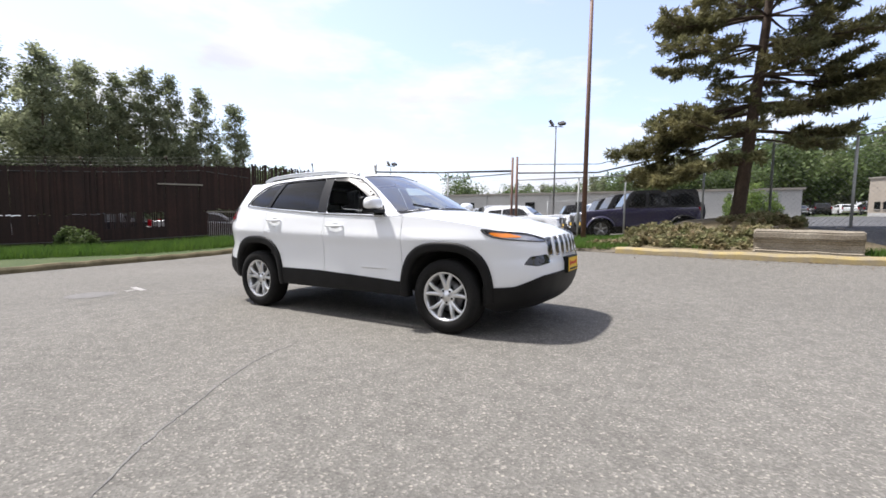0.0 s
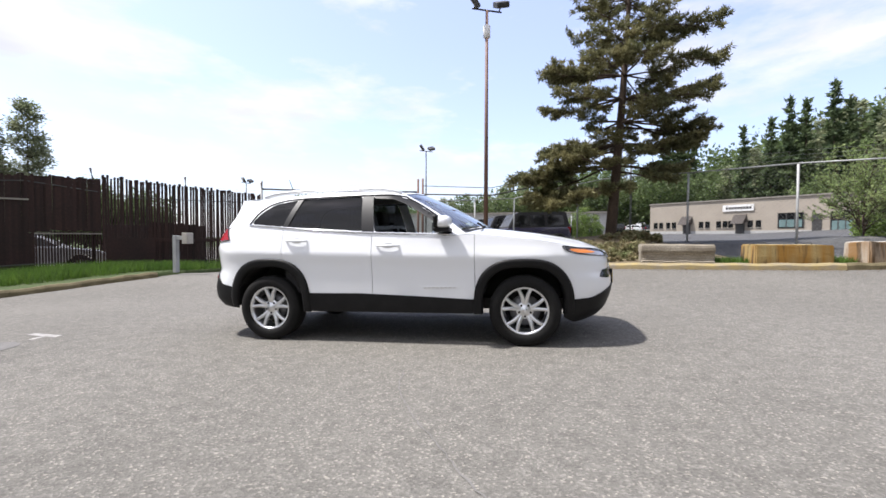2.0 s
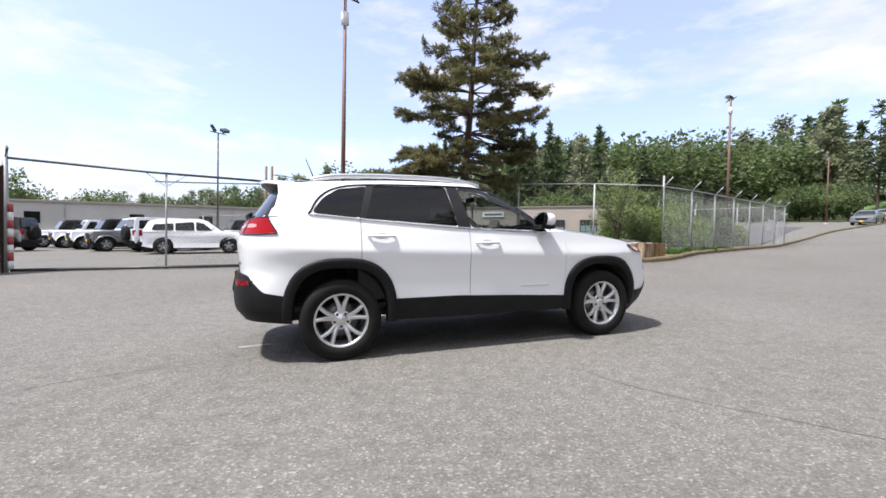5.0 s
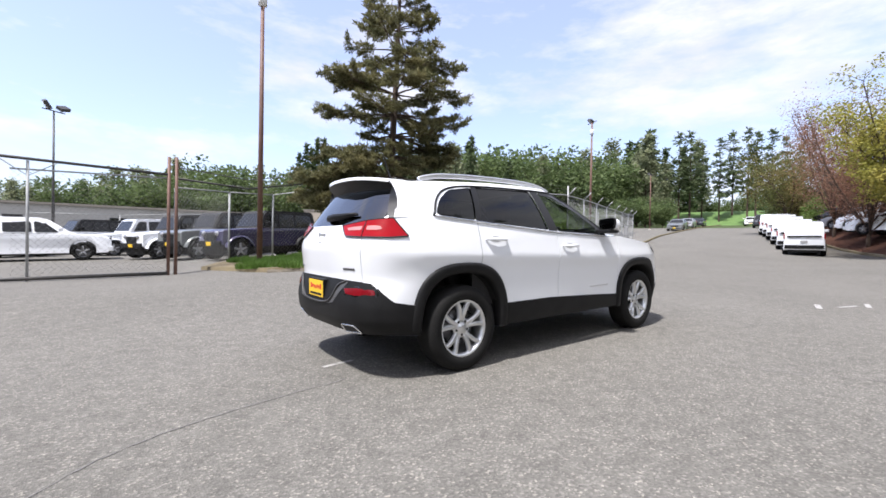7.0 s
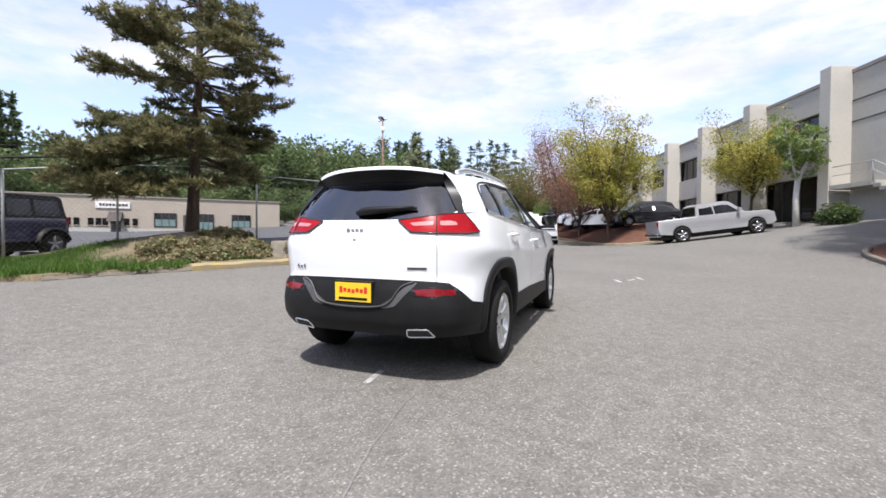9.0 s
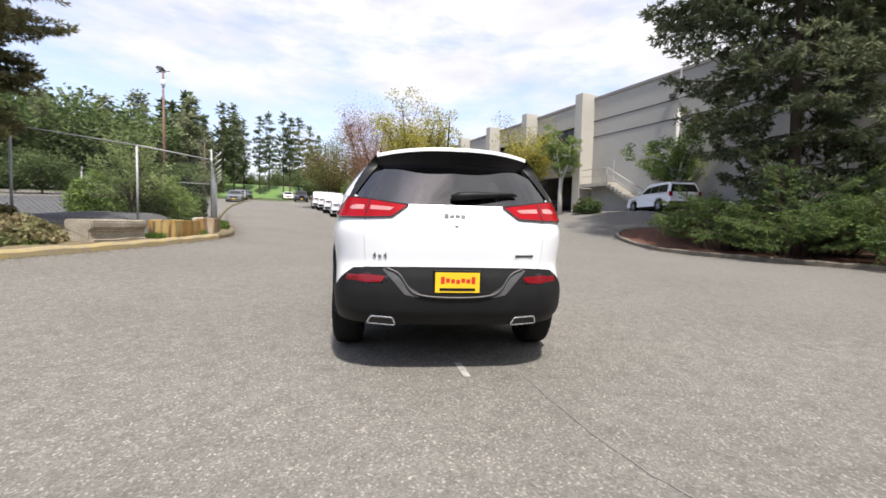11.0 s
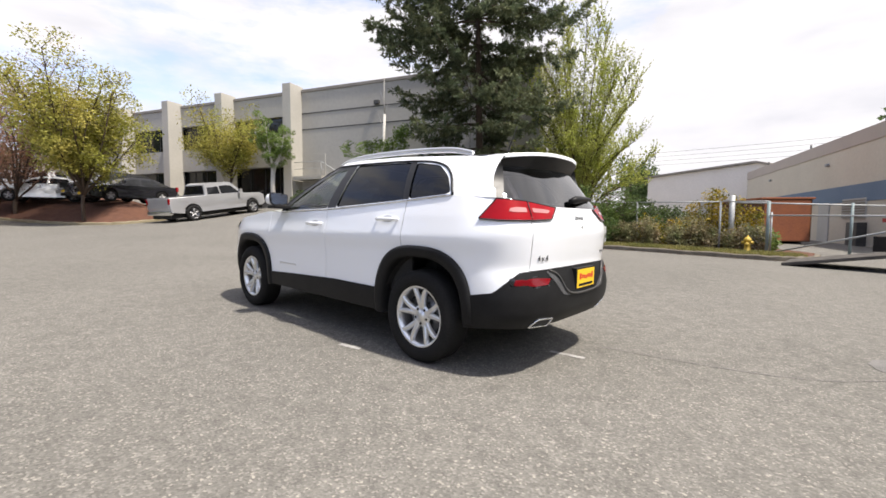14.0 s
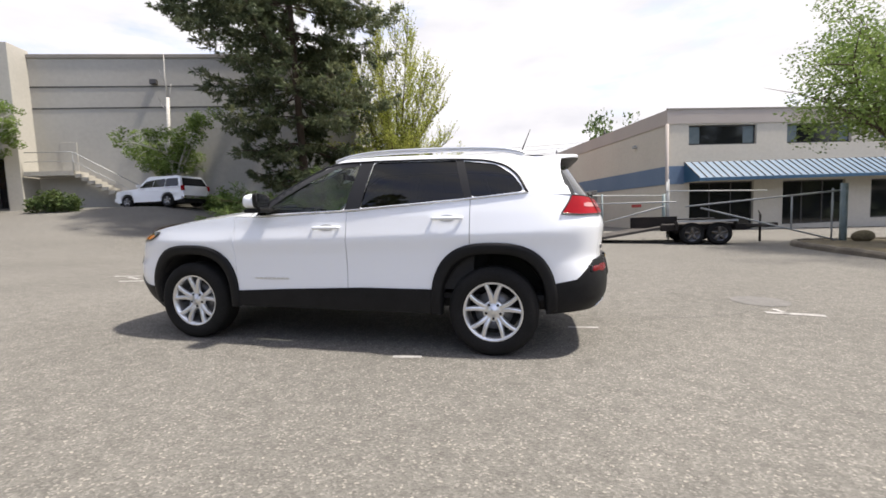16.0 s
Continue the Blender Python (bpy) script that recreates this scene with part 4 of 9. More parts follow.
# ---- buildings ----
def window(parent, lo, hi, y, frame_mat=None, bars=1, glass=None, recess=0.06):
    """A window in a wall that faces -y of its building: frame, panes and bars, lo and hi being (x, z)."""
    w = new("window")
    w.parent = parent
    b = bmesh.new()
    (x0, z0), (x1, z1) = lo, hi
    for a in (((x0, y - 0.02, z0), (x0 + 0.06, y + recess, z1)), ((x1 - 0.06, y - 0.02, z0), (x1, y + recess, z1)),
              ((x0 + 0.06, y - 0.02, z0), (x1 - 0.06, y + recess, z0 + 0.06)), ((x0 + 0.06, y - 0.02, z1 - 0.06), (x1 - 0.06, y + recess, z1))):
        box(b, *a)
    for k in range(1, bars + 1):
        x = x0 + (x1 - x0) * k / (bars + 1)
        box(b, (x - 0.03, y - 0.01, z0 + 0.06), (x + 0.03, y + recess, z1 - 0.06))
    part("window_frame", b, frame_mat or M_DARK_STEEL, w)
    part("pane", boxm((x0 + 0.06, y + recess - 0.03, z0 + 0.06), (x1 - 0.06, y + recess - 0.015, z1 - 0.06)), glass or M_DARK_GLASS, w)
    return w


def wall_with_holes(length, height, holes, y0, y1, bottom=0.0):
    """A wall along x from 0 to length, with rectangular openings ((x0, z0), (x1, z1)) right through it."""
    bm = bmesh.new()
    loops_ = [[(0, bottom), (length, bottom), (length, height), (0, height)]] + [[h[0], (h[1][0], h[0][1]), h[1], (h[0][0], h[1][1])] for h in holes]
    v, f = fill_2d(loops_[0], loops_[1:], step=(6.0, 3.0))
    a, b = ([bm.verts.new((p.x, y, p.y)) for p in v] for y in (y0, y1))
    for t in f:
        bm.faces.new([a[i] for i in t]), bm.faces.new([b[i] for i in reversed(t)])
    rim = [e for e in bm.edges if e.is_boundary and abs(e.verts[0].co.y - y0) < 1e-6]
    other = {(round(q.co.x, 4), round(q.co.z, 4)): q for q in b}
    for e in rim:
        p, q = e.verts
        bm.faces.new((p, q, other[(round(q.co.x, 4), round(q.co.z, 4))], other[(round(p.co.x, 4), round(p.co.z, 4))]))
    bmesh.ops.recalc_face_normals(bm, faces=bm.faces[:])
    return bm


# grey tilt-up warehouse: its front faces the lot; local x runs along the front, local y into the building
W_BASE = 2.2
ware = thing("warehouse", pose(16.0 - 7.6, -18.35, W_BASE, 0, 0, 19.3) , "large grey tilt-up concrete warehouse with white pillars", "warehouse")
# front wall: a plain half, then a half with recessed window bays between pillars
PX = [16.6, 22.9, 28.6, 34.4, 40.2, 46.0]
bays = [(a + 0.55, b - 0.05) for a, b in zip(PX, PX[1:])]
holes = [((a, -0.5), (b, 2.6)) for a, b in bays] + [((a, 4.3), (b, 6.1)) for a, b in bays]
part("wall", wall_with_holes(52, 7.55, holes, 0.0, 0.4, -2.0), M_GREY_WALL, ware)
part("side_wall", boxm((0.0, 0.4, -2.0), (0.4, 30, 7.55)), M_GREY_WALL, ware)
part("side_wall", boxm((51.6, 0.4, -2.0), (52, 30, 7.55)), M_GREY_WALL, ware)
part("back_wall", boxm((0.4, 29.6, -2.0), (51.6, 30, 7.55)), M_GREY_WALL, ware)
part("roof", boxm((-0.1, -0.06, 7.55), (52.1, 30.1, 7.75), 0.02), M_ROOFING, ware, "thin metal roof edge")
for z in (5.0, 6.08):
    part("wall_joint", boxm((0.0, -0.02, z), (16.3, 0.0, z + 0.07)), M_JOINT, ware, "dark recessed line across the wall")
for x in (4.0,):
    part("panel_joint", boxm((x, -0.006, -0.5), (x + 0.025, 0.0, 7.5)), M_JOINT, ware)
for x in PX:
    part("pillar", boxm((x - 0.28, -1.1, -1.5), (x + 0.42, 0.15, 7.95), 0.02), M_PALE_WALL, ware, "pale projecting concrete pillar")
for a, b in bays:
    window(ware, (a, 4.3), (b, 6.1), 0.25, bars=4)
    window(ware, (a, -0.5), (b, 2.6), 0.3, bars=3)
for x in (10.1, ):
    b = bmesh.new()
    box(b, (x, -0.2, 6.2), (x + 0.34, 0.0, 6.44), 0.02)
    part("wall_lamp", b, M_DARK_STEEL, ware)
# door on a landing, with an outside stair
part("door", boxm((14.35, -0.05, 1.73), (15.15, 0.0, 3.3), 0.01), M_GREY_WALL, ware)
part("landing", boxm((13.9, -1.1, 1.5), (16.2, -0.02, 1.72)), M_CONCRETE, ware, "concrete landing at the raised door")
for k in range(10):
    part("step", boxm((13.6 - 0.3 * k, -1.05, 1.38 - 0.172 * k), (13.9 - 0.3 * k, -0.05, 1.55 - 0.172 * k)), M_CONCRETE, ware)
b = bmesh.new()
tube(b, [(16.1, -1.08, 2.65), (13.9, -1.08, 2.65), (10.9, -1.08, 0.9), (10.9, -1.08, 0.0)], 0.022, 6)
tube(b, [(13.9, -1.08, 1.7), (13.9, -1.08, 2.65)], 0.02, 6)
tube(b, [(16.1, -1.08, 2.2), (13.9, -1.08, 2.2), (10.9, -1.08, 0.45)], 0.016, 6)
part("handrail", b, M_GALV, ware)

# beige two-storey office with a blue awning: corner nearest the lot at its local origin, front along local +x
M_TAUPE = surf("taupe_trim", (0.4, 0.35, 0.32), (0.45, 0.4, 0.36), 0.8, 0.6)
office = thing("office_building", Matrix.Translation((-7.6, -19.1, -0.45)) @ pose(0, 0, 0, 0, 0, 199.3), "beige two-storey building with blue band and awning", "building")
O_H = 6.05
front = [((1.1, 4.42), (4.7, 5.38)), ((6.35, 4.42), (9.95, 5.38)), ((11.6, 4.42), (15.2, 5.38)), ((1.15, 0.1), (4.6, 2.6)), ((6.2, 0.35), (9.7, 2.55)), ((11.2, 0.5), (14.8, 2.5))]
part("front_wall", wall_with_holes(34, O_H, front, -0.35, 0.0, -0.6), M_TAN_WALL, office)
part("side_wall", boxm((0.0, -46, -0.6), (0.35, -0.35, O_H)), M_TAN_WALL, office)
part("end_wall", boxm((33.65, -46, -0.6), (34.0, -0.35, O_H)), M_TAN_WALL, office)
part("back_wall", boxm((0.35, -46, -0.6), (33.65, -45.65, O_H)), M_TAN_WALL, office)
part("roof", boxm((0.0, -46, O_H), (34, 0.0, O_H + 0.06)), M_ROOFING, office)
part("parapet_band", boxm((-0.04, -46, O_H - 0.62), (0.0, 0.0, O_H + 0.08)), M_TAUPE, office, "taupe trim below the roof")
part("parapet_band", boxm((-0.04, 0.0, O_H - 0.6), (34, 0.04, O_H + 0.06)), M_TAUPE, office, "taupe trim below the roof")
part("parapet_cap", boxm((-0.06, -0.02, O_H + 0.06), (34, 0.06, O_H + 0.14)), M_ROOFING, office)
part("blue_band", boxm((-0.03, -46, 2.55), (0.0, 0.0, 3.43)), M_BLUE_BAND, office, "blue painted band round the wall")
part("blue_band", boxm((0.0, 0.0, 2.55), (0.85, 0.03, 3.43)), M_BLUE_BAND, office, "blue painted band round the wall")
for (x0, z0), (x1, z1) in front:
    w = window(office, (x0, z0), (x1, z1), -0.18, bars=0 if z0 > 3 else 2)
    if z0 > 3:
        for s in (0, 1):
            part("curtain", boxm((x0 + 0.08 + s * (x1 - x0 - 0.72), -0.133, z0 + 0.08), (x0 + 0.64 + s * (x1 - x0 - 0.72), -0.128, z1 - 0.08)), surf("pale_blue_curtain", (0.15, 0.19, 0.2), (0.1, 0.13, 0.14), 0.8, 4.0), w)
part("doorway", boxm((3.0, -0.3, 0.0), (4.1, -0.24, 2.15), 0.01), surf("reddish_door", (0.22, 0.09, 0.07), (0.26, 0.11, 0.08), 0.5, 2.0), office, "reddish entrance door")
for y in (-2.9, -12, -22, -32):
    b = bmesh.new()
    box(b, (-0.18, y, O_H - 1.35), (-0.04, y + 0.22, O_H - 1.18), 0.03)
    part("wall_lamp", b, M_GALV, office)
part("louvre", boxm((-0.05, -9.86, 1.7), (0.0, -7.45, 2.72), 0.01), M_GREY_SHED, office, "grey louvred vent")
for k in range(7):
    part("louvre_blade", boxm((-0.08, -9.8, 1.76 + 0.135 * k), (-0.05, -7.5, 1.83 + 0.135 * k)), M_ROOFING, office)
part("back_door", boxm((-0.06, -12.8, -0.3), (0.0, -11.4, 2.6), 0.01), M_GREY_SHED, office, "grey steel yard door")
part("meter_cabinet", boxm((-0.4, -8.4, 0.2), (0.0, -7.3, 1.5), 0.03), M_DARK_STEEL, office, "dark wall cabinet")
for y in (-7.0, -15.5, -24.0):
    b = bmesh.new()
    tube(b, [(0.3, y, O_H), (0.3, y, O_H + 0.45)], 0.06, 8)
    part("roof_vent", b, M_DARK_STEEL, office, "short roof vent pipe")
b = bmesh.new()
tube(b, [(-0.07, 0.07, -0.6), (-0.07, 0.07, O_H - 0.6)], 0.075, 10)
part("corner_pipe", b, M_TAUPE, office, "grey downpipe at the corner")
part("side_door", boxm((-0.05, -21.2, 0.3), (-0.01, -19.8, 2.0), 0.01), M_GREY_SHED, office)
awn = new("awning")
awn.parent = office
bm = bmesh.new()
v = [bm.verts.new(c) for c in ((0.85, 0.02, 3.6), (21, 0.02, 3.6), (21, 1.15, 2.75), (0.85, 1.15, 2.75), (0.85, 0.02, 3.55), (21, 0.02, 3.55), (21, 1.15, 2.7), (0.85, 1.15, 2.7), (0.85, 1.15, 2.6), (21, 1.15, 2.6), (0.85, 0.02, 2.6), (21, 0.02, 2.6))]
for f in ((0, 1, 2, 3), (4, 7, 6, 5), (3, 2, 9, 8), (0, 3, 8, 10), (1, 11, 9, 2)):
    bm.faces.new([v[i] for i in f])
part("awning_sheet", bm, M_AWNING, awn, "sloping blue metal sheet")
for k in range(55):
    x = 0.85 + k * 0.373
    b = bmesh.new()
    d = Vector((0, 1.13, -0.85))
    box(b, (-0.012, 0, 0.0), (0.012, d.length, 0.035), 0, Matrix.Translation((x, 0.02, 3.605)) @ pose(0, 0, 0, math.degrees(math.atan2(d.z, d.y)), 0, 0))
    part("seam", b, M_DARK_STEEL, awn)

for building in (ware, office):
    for ob in building.children_recursive:
        if ob.data:
            ob.data.transform(Matrix.Diagonal((1, -1, 1, 1)))
            ob.data.flip_normals()

M_SHED_WALL = surf("pale_shed_wall", (0.68, 0.64, 0.6), (0.74, 0.7, 0.66), 0.8, 0.5, fine=0.05)
# pale low shed beyond the office, and the long grey shed and tan building beyond the yards
shed = thing("pale_shed", Matrix.Translation((2.4, -46.5, 0.0)) @ pose(0, 0, 0, 0, 0, 160), "pale gabled industrial shed behind the fence", "shed")
bm = bmesh.new()
prism(bm, [(-10, -1), (6.5, -1), (6.5, 4.9), (1.2, 6.5), (-10, 6.0)], 0.0, 18, "y")
part("wall", bm, M_SHED_WALL, shed)
bm = bmesh.new()
prism(bm, [(6.9, 4.8), (6.9, 4.95), (1.2, 6.7), (-10.3, 6.2), (-10.3, 6.02), (1.2, 6.52)], -0.3, 18.3, "y")
part("roof", bm, M_ROOFING, shed)
part("lean_to", boxm((6.6, 0.4, -1), (10.5, 12, 3.4)), M_SHED_WALL, shed, "lower white lean-to")
part("loading_door", boxm((-4, -0.05, 0), (-1, 0.0, 3.2)), M_GREY_SHED, shed)
grey = thing("grey_shed", Matrix.Translation((-35, 62, 0.0)) @ pose(0, 0, 0, 0, 0, -3), "long pale grey concrete shed behind the car yard", "shed")
part("wall", boxm((-10, 0, -1), (48, 14, 4.6)), M_GREY_SHED, grey)
part("roof", boxm((-10.3, -0.3, 4.6), (48.3, 14.2, 4.85)), M_ROOFING, grey)
for x in (-6, 3, 14, 22, 31, 42):
    part("window", boxm((x, -0.06, 2.0), (x + 1.6, -0.01, 3.4)), M_DARK_GLASS, grey)
    part("downpipe", boxm((x + 4, -0.12, -0.5), (x + 4.12, -0.02, 4.6)), M_GALV, grey)
part("door", boxm((36, -0.06, -0.5), (37.6, -0.01, 2.4)), M_DARK_STEEL, grey)
tanb = thing("tan_building", Matrix.Translation((19.08, 57.48, 1.7)) @ pose(0, 0, 0, 0, 0, -44.35), "long low tan building with small windows and awnings", "building")
part("wall", boxm((-1.15, 0, -1.2), (27, 8, 3.85)), surf("brownish_tan_wall", (0.33, 0.29, 0.24), (0.38, 0.335, 0.28), 0.85, 0.5, 0.1, fine=0.05), tanb)
part("roof", boxm((-1.25, -0.12, 3.85), (27.1, 8.1, 4.0)), M_ROOFING, tanb)
part("plinth", boxm((-1.1, -0.05, -1.2), (27, 0.0, 0.25)), M_GREY_SHED, tanb, "darker strip along the foot of the wall")
for x in (-0.6, 0.15, 1.1, 1.85, 5.2, 5.95, 7.2, 7.9, 8.5, 10.5, 11.3):
    wdw = part("window", boxm((x, -0.05, 0.62), (x + 0.5, -0.01, 1.42)), M_DARK_GLASS, tanb)
    part("sill", boxm((x - 0.04, -0.09, 0.57), (x + 0.54, -0.0, 0.62)), M_CONCRETE, wdw)
for x in (3.1, 9.1):
    b = bmesh.new()
    prism(b, [(0.0, 2.15), (0.0, 1.2), (-1.2, 1.05)], x, x + 1.3, "x")
    part("awning", b, surf("brown_awning", (0.04, 0.032, 0.028), (0.065, 0.055, 0.05), 0.8, 1.0), tanb, "dark brown door awning")
    part("door", boxm((x + 0.15, -0.06, -0.1), (x + 1.1, -0.01, 1.95), 0.01), M_DARK_STEEL, tanb)
for x0, x1, z0, z1 in ((13.4, 15.6, 0.5, 2.15), (17.8, 19.5, 0.0, 2.15), (21.5, 23.6, 0.5, 2.15)):
    fr_ = part("window", boxm((x0, -0.05, z0), (x1, -0.01, z1)), M_DARK_GLASS, tanb, "wide shop window")
    for k in range(4):
        q = x0 + (x1 - x0) * k / 3
        part("frame_bar", boxm((q - 0.04, -0.09, z0), (q + 0.04, -0.05, z1)), M_DARK_STEEL, fr_)
    part("blind", boxm((x0 + 0.1, -0.065, z0 + 0.1), (x1 - 0.1, -0.055, z0 + (z1 - z0) * 0.55)), surf("teal_blind", (0.1, 0.17, 0.17), (0.16, 0.24, 0.24), 0.7, 2.0), fr_, "teal half-drawn blind")
part("door", boxm((16.3, -0.06, -0.1), (17.1, -0.01, 1.95), 0.01), M_DARK_STEEL, tanb)
part("sign", boxm((7.9, -0.12, 2.55), (11.1, -0.03, 3.3)), M_WHITE_PAINT, tanb, "white sign board")
bars_ = bmesh.new()
for k in range(9):
    box(bars_, (8.25 + 0.3 * k, -0.14, 2.78), (8.48 + 0.3 * k, -0.12, 3.05))
part("sign_bars", bars_, M_DARK_STEEL, tanb)


# ---- trees ----
def limb(bm, a, b, r0, r1, bend, seed):
    r = random.Random(seed)
    a, b = Vector(a), Vector(b)
    mid = a.lerp(b, 0.5) + Vector((r.uniform(-1, 1), r.uniform(-1, 1), r.uniform(-0.3, 0.6))) * bend
    pts = spline([a, mid, b], 4)
    tube(bm, pts, [r0 + (r1 - r0) * i / (len(pts) - 1) for i in range(len(pts))], 7)
    return pts


def sprays(name, tufts, count, length, material, parent, seed, sigma, flat=0.55, lift=0.25, slim=0.32):
    """Needle sprays round tuft centres: each a slim leaf that points away from its tuft, laid mostly flat."""
    rng = np.random.default_rng(seed)
    c, w, d = (np.array([q[i] for q in tufts], float) for i in range(3))
    pick = rng.choice(len(c), count, p=w ** 2 / np.sum(w ** 2))
    o = rng.normal(size=(count, 3)) * np.array((1, 1, flat)) * (sigma * w[pick])[:, None]
    p = c[pick] + o
    u = o / (np.linalg.norm(o, axis=1, keepdims=True) + 1e-6) * 0.8 + d[pick] * 0.7 + np.array((0, 0, lift)) + rng.normal(size=(count, 3)) * 0.35
    u /= np.linalg.norm(u, axis=1, keepdims=True)
    up = rng.normal(size=(count, 3)) * 0.55 + np.array((0, 0, 1.0))
    v = np.cross(u, up)
    v /= np.linalg.norm(v, axis=1, keepdims=True)
    s = length * rng.uniform(0.6, 1.3, count)[:, None]
    quad = np.stack([p - u * s * 0.4, p + v * s * slim * 0.5, p + u * s * 0.6, p - v * s * slim * 0.5], 1).reshape(-1, 3)
    me = bpy.data.meshes.new(name)
    me.vertices.add(count * 4)
    me.vertices.foreach_set("co", quad.ravel())
    me.loops.add(count * 4)
    me.loops.foreach_set("vertex_index", np.arange(count * 4))
    me.polygons.add(count)
    me.polygons.foreach_set("loop_start", np.arange(0, count * 4, 4))
    me.update(calc_edges=True)
    me.materials.append(material)
    ob = new(name, me)
    ob.parent = parent
    return ob


def conifer(name, x, y, height, spread, bare, material, label, seed, needles=40000, tiers=26, rise=0.1, lean=(0.0, 0.0), length=0.2, gaps=0.0, shape=0.75, per=5, trunk=0.24, sigma=0.16, fan=0.3, flat=0.5, lift=0.25, slim=0.32, droop=0.0, low=0.25, pads=4.5, start=0.22, bare_sticks=False):
    """A needle tree: tapered trunk, tiers of limbs of uneven length, tufts of needles spread fan-wise along each limb."""
    r = random.Random(seed)
    t = thing(name, (x, y, ground_z(x, y) - 0.05), label, "tree")
    bm = bmesh.new()
    top = Vector((lean[0], lean[1], height))
    tp = spline([Vector((0, 0, -0.2)), Vector((lean[0] * 0.5 + 0.05, lean[1] * 0.5, height * 0.45)), top], 8)
    tube(bm, tp, [trunk * (1 - 0.93 * i / (len(tp) - 1)) * (1.25 if i == 0 else 1) for i in range(len(tp))], 10)
    tufts = []
    limbs = []
    for k in range(tiers):
        f = (k + r.uniform(0, 0.9)) / tiers
        reach = spread * (float(np.interp(f, shape[0], shape[1])) if type(shape) is tuple else ((1 - f) ** shape) * (low + (1 - low) * smoothstep(-0.1, 0.2, f))) + 0.2
        for j in range(per):
            if r.random() >= gaps:
                limbs.append((f, r.uniform(0, 6.283), reach * r.uniform(0.5, 1.15)))
    for f, ang, n in limbs:
        h = bare + (height - bare) * f
        at = tp[0].lerp(tp[-1], h / height)
        d = Vector((math.cos(ang), math.sin(ang), 0))
        side = Vector((-d.y, d.x, 0))
        tip = Vector((at.x, at.y, h)) + d * n + Vector((0, 0, n * r.uniform(rise - 0.25, rise + 0.25)))
        pts = [Vector((at.x, at.y, h)).lerp(tip, i / 4) for i in range(5)] if bare_sticks else limb(bm, (at.x, at.y, h), tip, trunk * 0.22 * (1 - max(f, 0) * 0.7), 0.008, 0.08 * n, r.random())
        for _ in range(int(3 + n * pads)):
            q = start + (1 - start) * r.random() ** 0.7
            i = min(len(pts) - 2, int(q * (len(pts) - 1)))
            base = pts[i].lerp(pts[i + 1], q * (len(pts) - 1) - i)
            lat = r.uniform(-1, 1) * fan * n * (1.08 - q) ** 0.6
            c = base + side * lat + Vector((0, 0, -droop * abs(lat) - 0.3 * droop * q * n + r.uniform(-0.05, 0.08)))
            dirn = (d * 0.8 + side * (0.9 if lat > 0 else -0.9) * min(1, abs(lat) * 2) + Vector((0, 0, -droop))).normalized()
            tufts.append((tuple(c), r.uniform(0.7, 1.25) * (0.75 + 0.25 * min(1.5, n / 2)), tuple(dirn)))
    for k in range(4):
        tufts.append(((top.x, top.y, height - 0.25 * k), 0.8, (0, 0, 1)))
    part("trunk", bm, M_BARK, t, "rough brown trunk and limbs", smooth=True)
    sprays("crown", tufts, needles, length, material, t, seed, sigma, flat, lift, slim)
    return t


def shoots(name, rows, blades, splay, slim, material, parent, seed):
    """Leafy or needled shoots: each row (base, way, length) becomes a few slim blades that splay from its foot, as one mesh."""
    rng = np.random.default_rng(seed)
    base = np.repeat(np.array([q[0] for q in rows], float), blades, 0)
    way = np.repeat(np.array([q[1] for q in rows], float), blades, 0)
    size = np.repeat(np.array([q[2] for q in rows], float), blades)
    count = len(base)
    way /= np.linalg.norm(way, axis=1, keepdims=True) + 1e-9
    u = way + rng.normal(size=(count, 3)) * splay
    u /= np.linalg.norm(u, axis=1, keepdims=True)
    v = np.cross(u, rng.normal(size=(count, 3)) + np.array((0, 0, 0.8)))
    v /= np.linalg.norm(v, axis=1, keepdims=True)
    s = (size * rng.uniform(0.55, 1.1, count))[:, None]
    p = base + way * (size * rng.uniform(0.0, 0.5, count))[:, None]
    quad = np.stack([p, p + u * s * 0.45 + v * s * slim * 0.5, p + u * s, p + u * s * 0.45 - v * s * slim * 0.5], 1).reshape(-1, 3)
    me = bpy.data.meshes.new(name)
    me.vertices.add(count * 4)
    me.vertices.foreach_set("co", quad.ravel())
    me.loops.add(count * 4)
    me.loops.foreach_set("vertex_index", np.arange(count * 4))
    me.polygons.add(count)
    me.polygons.foreach_set("loop_start", np.arange(0, count * 4, 4))
    me.update(calc_edges=True)
    me.materials.append(material)
    ob = new(name, me)
    ob.parent = parent
    return ob


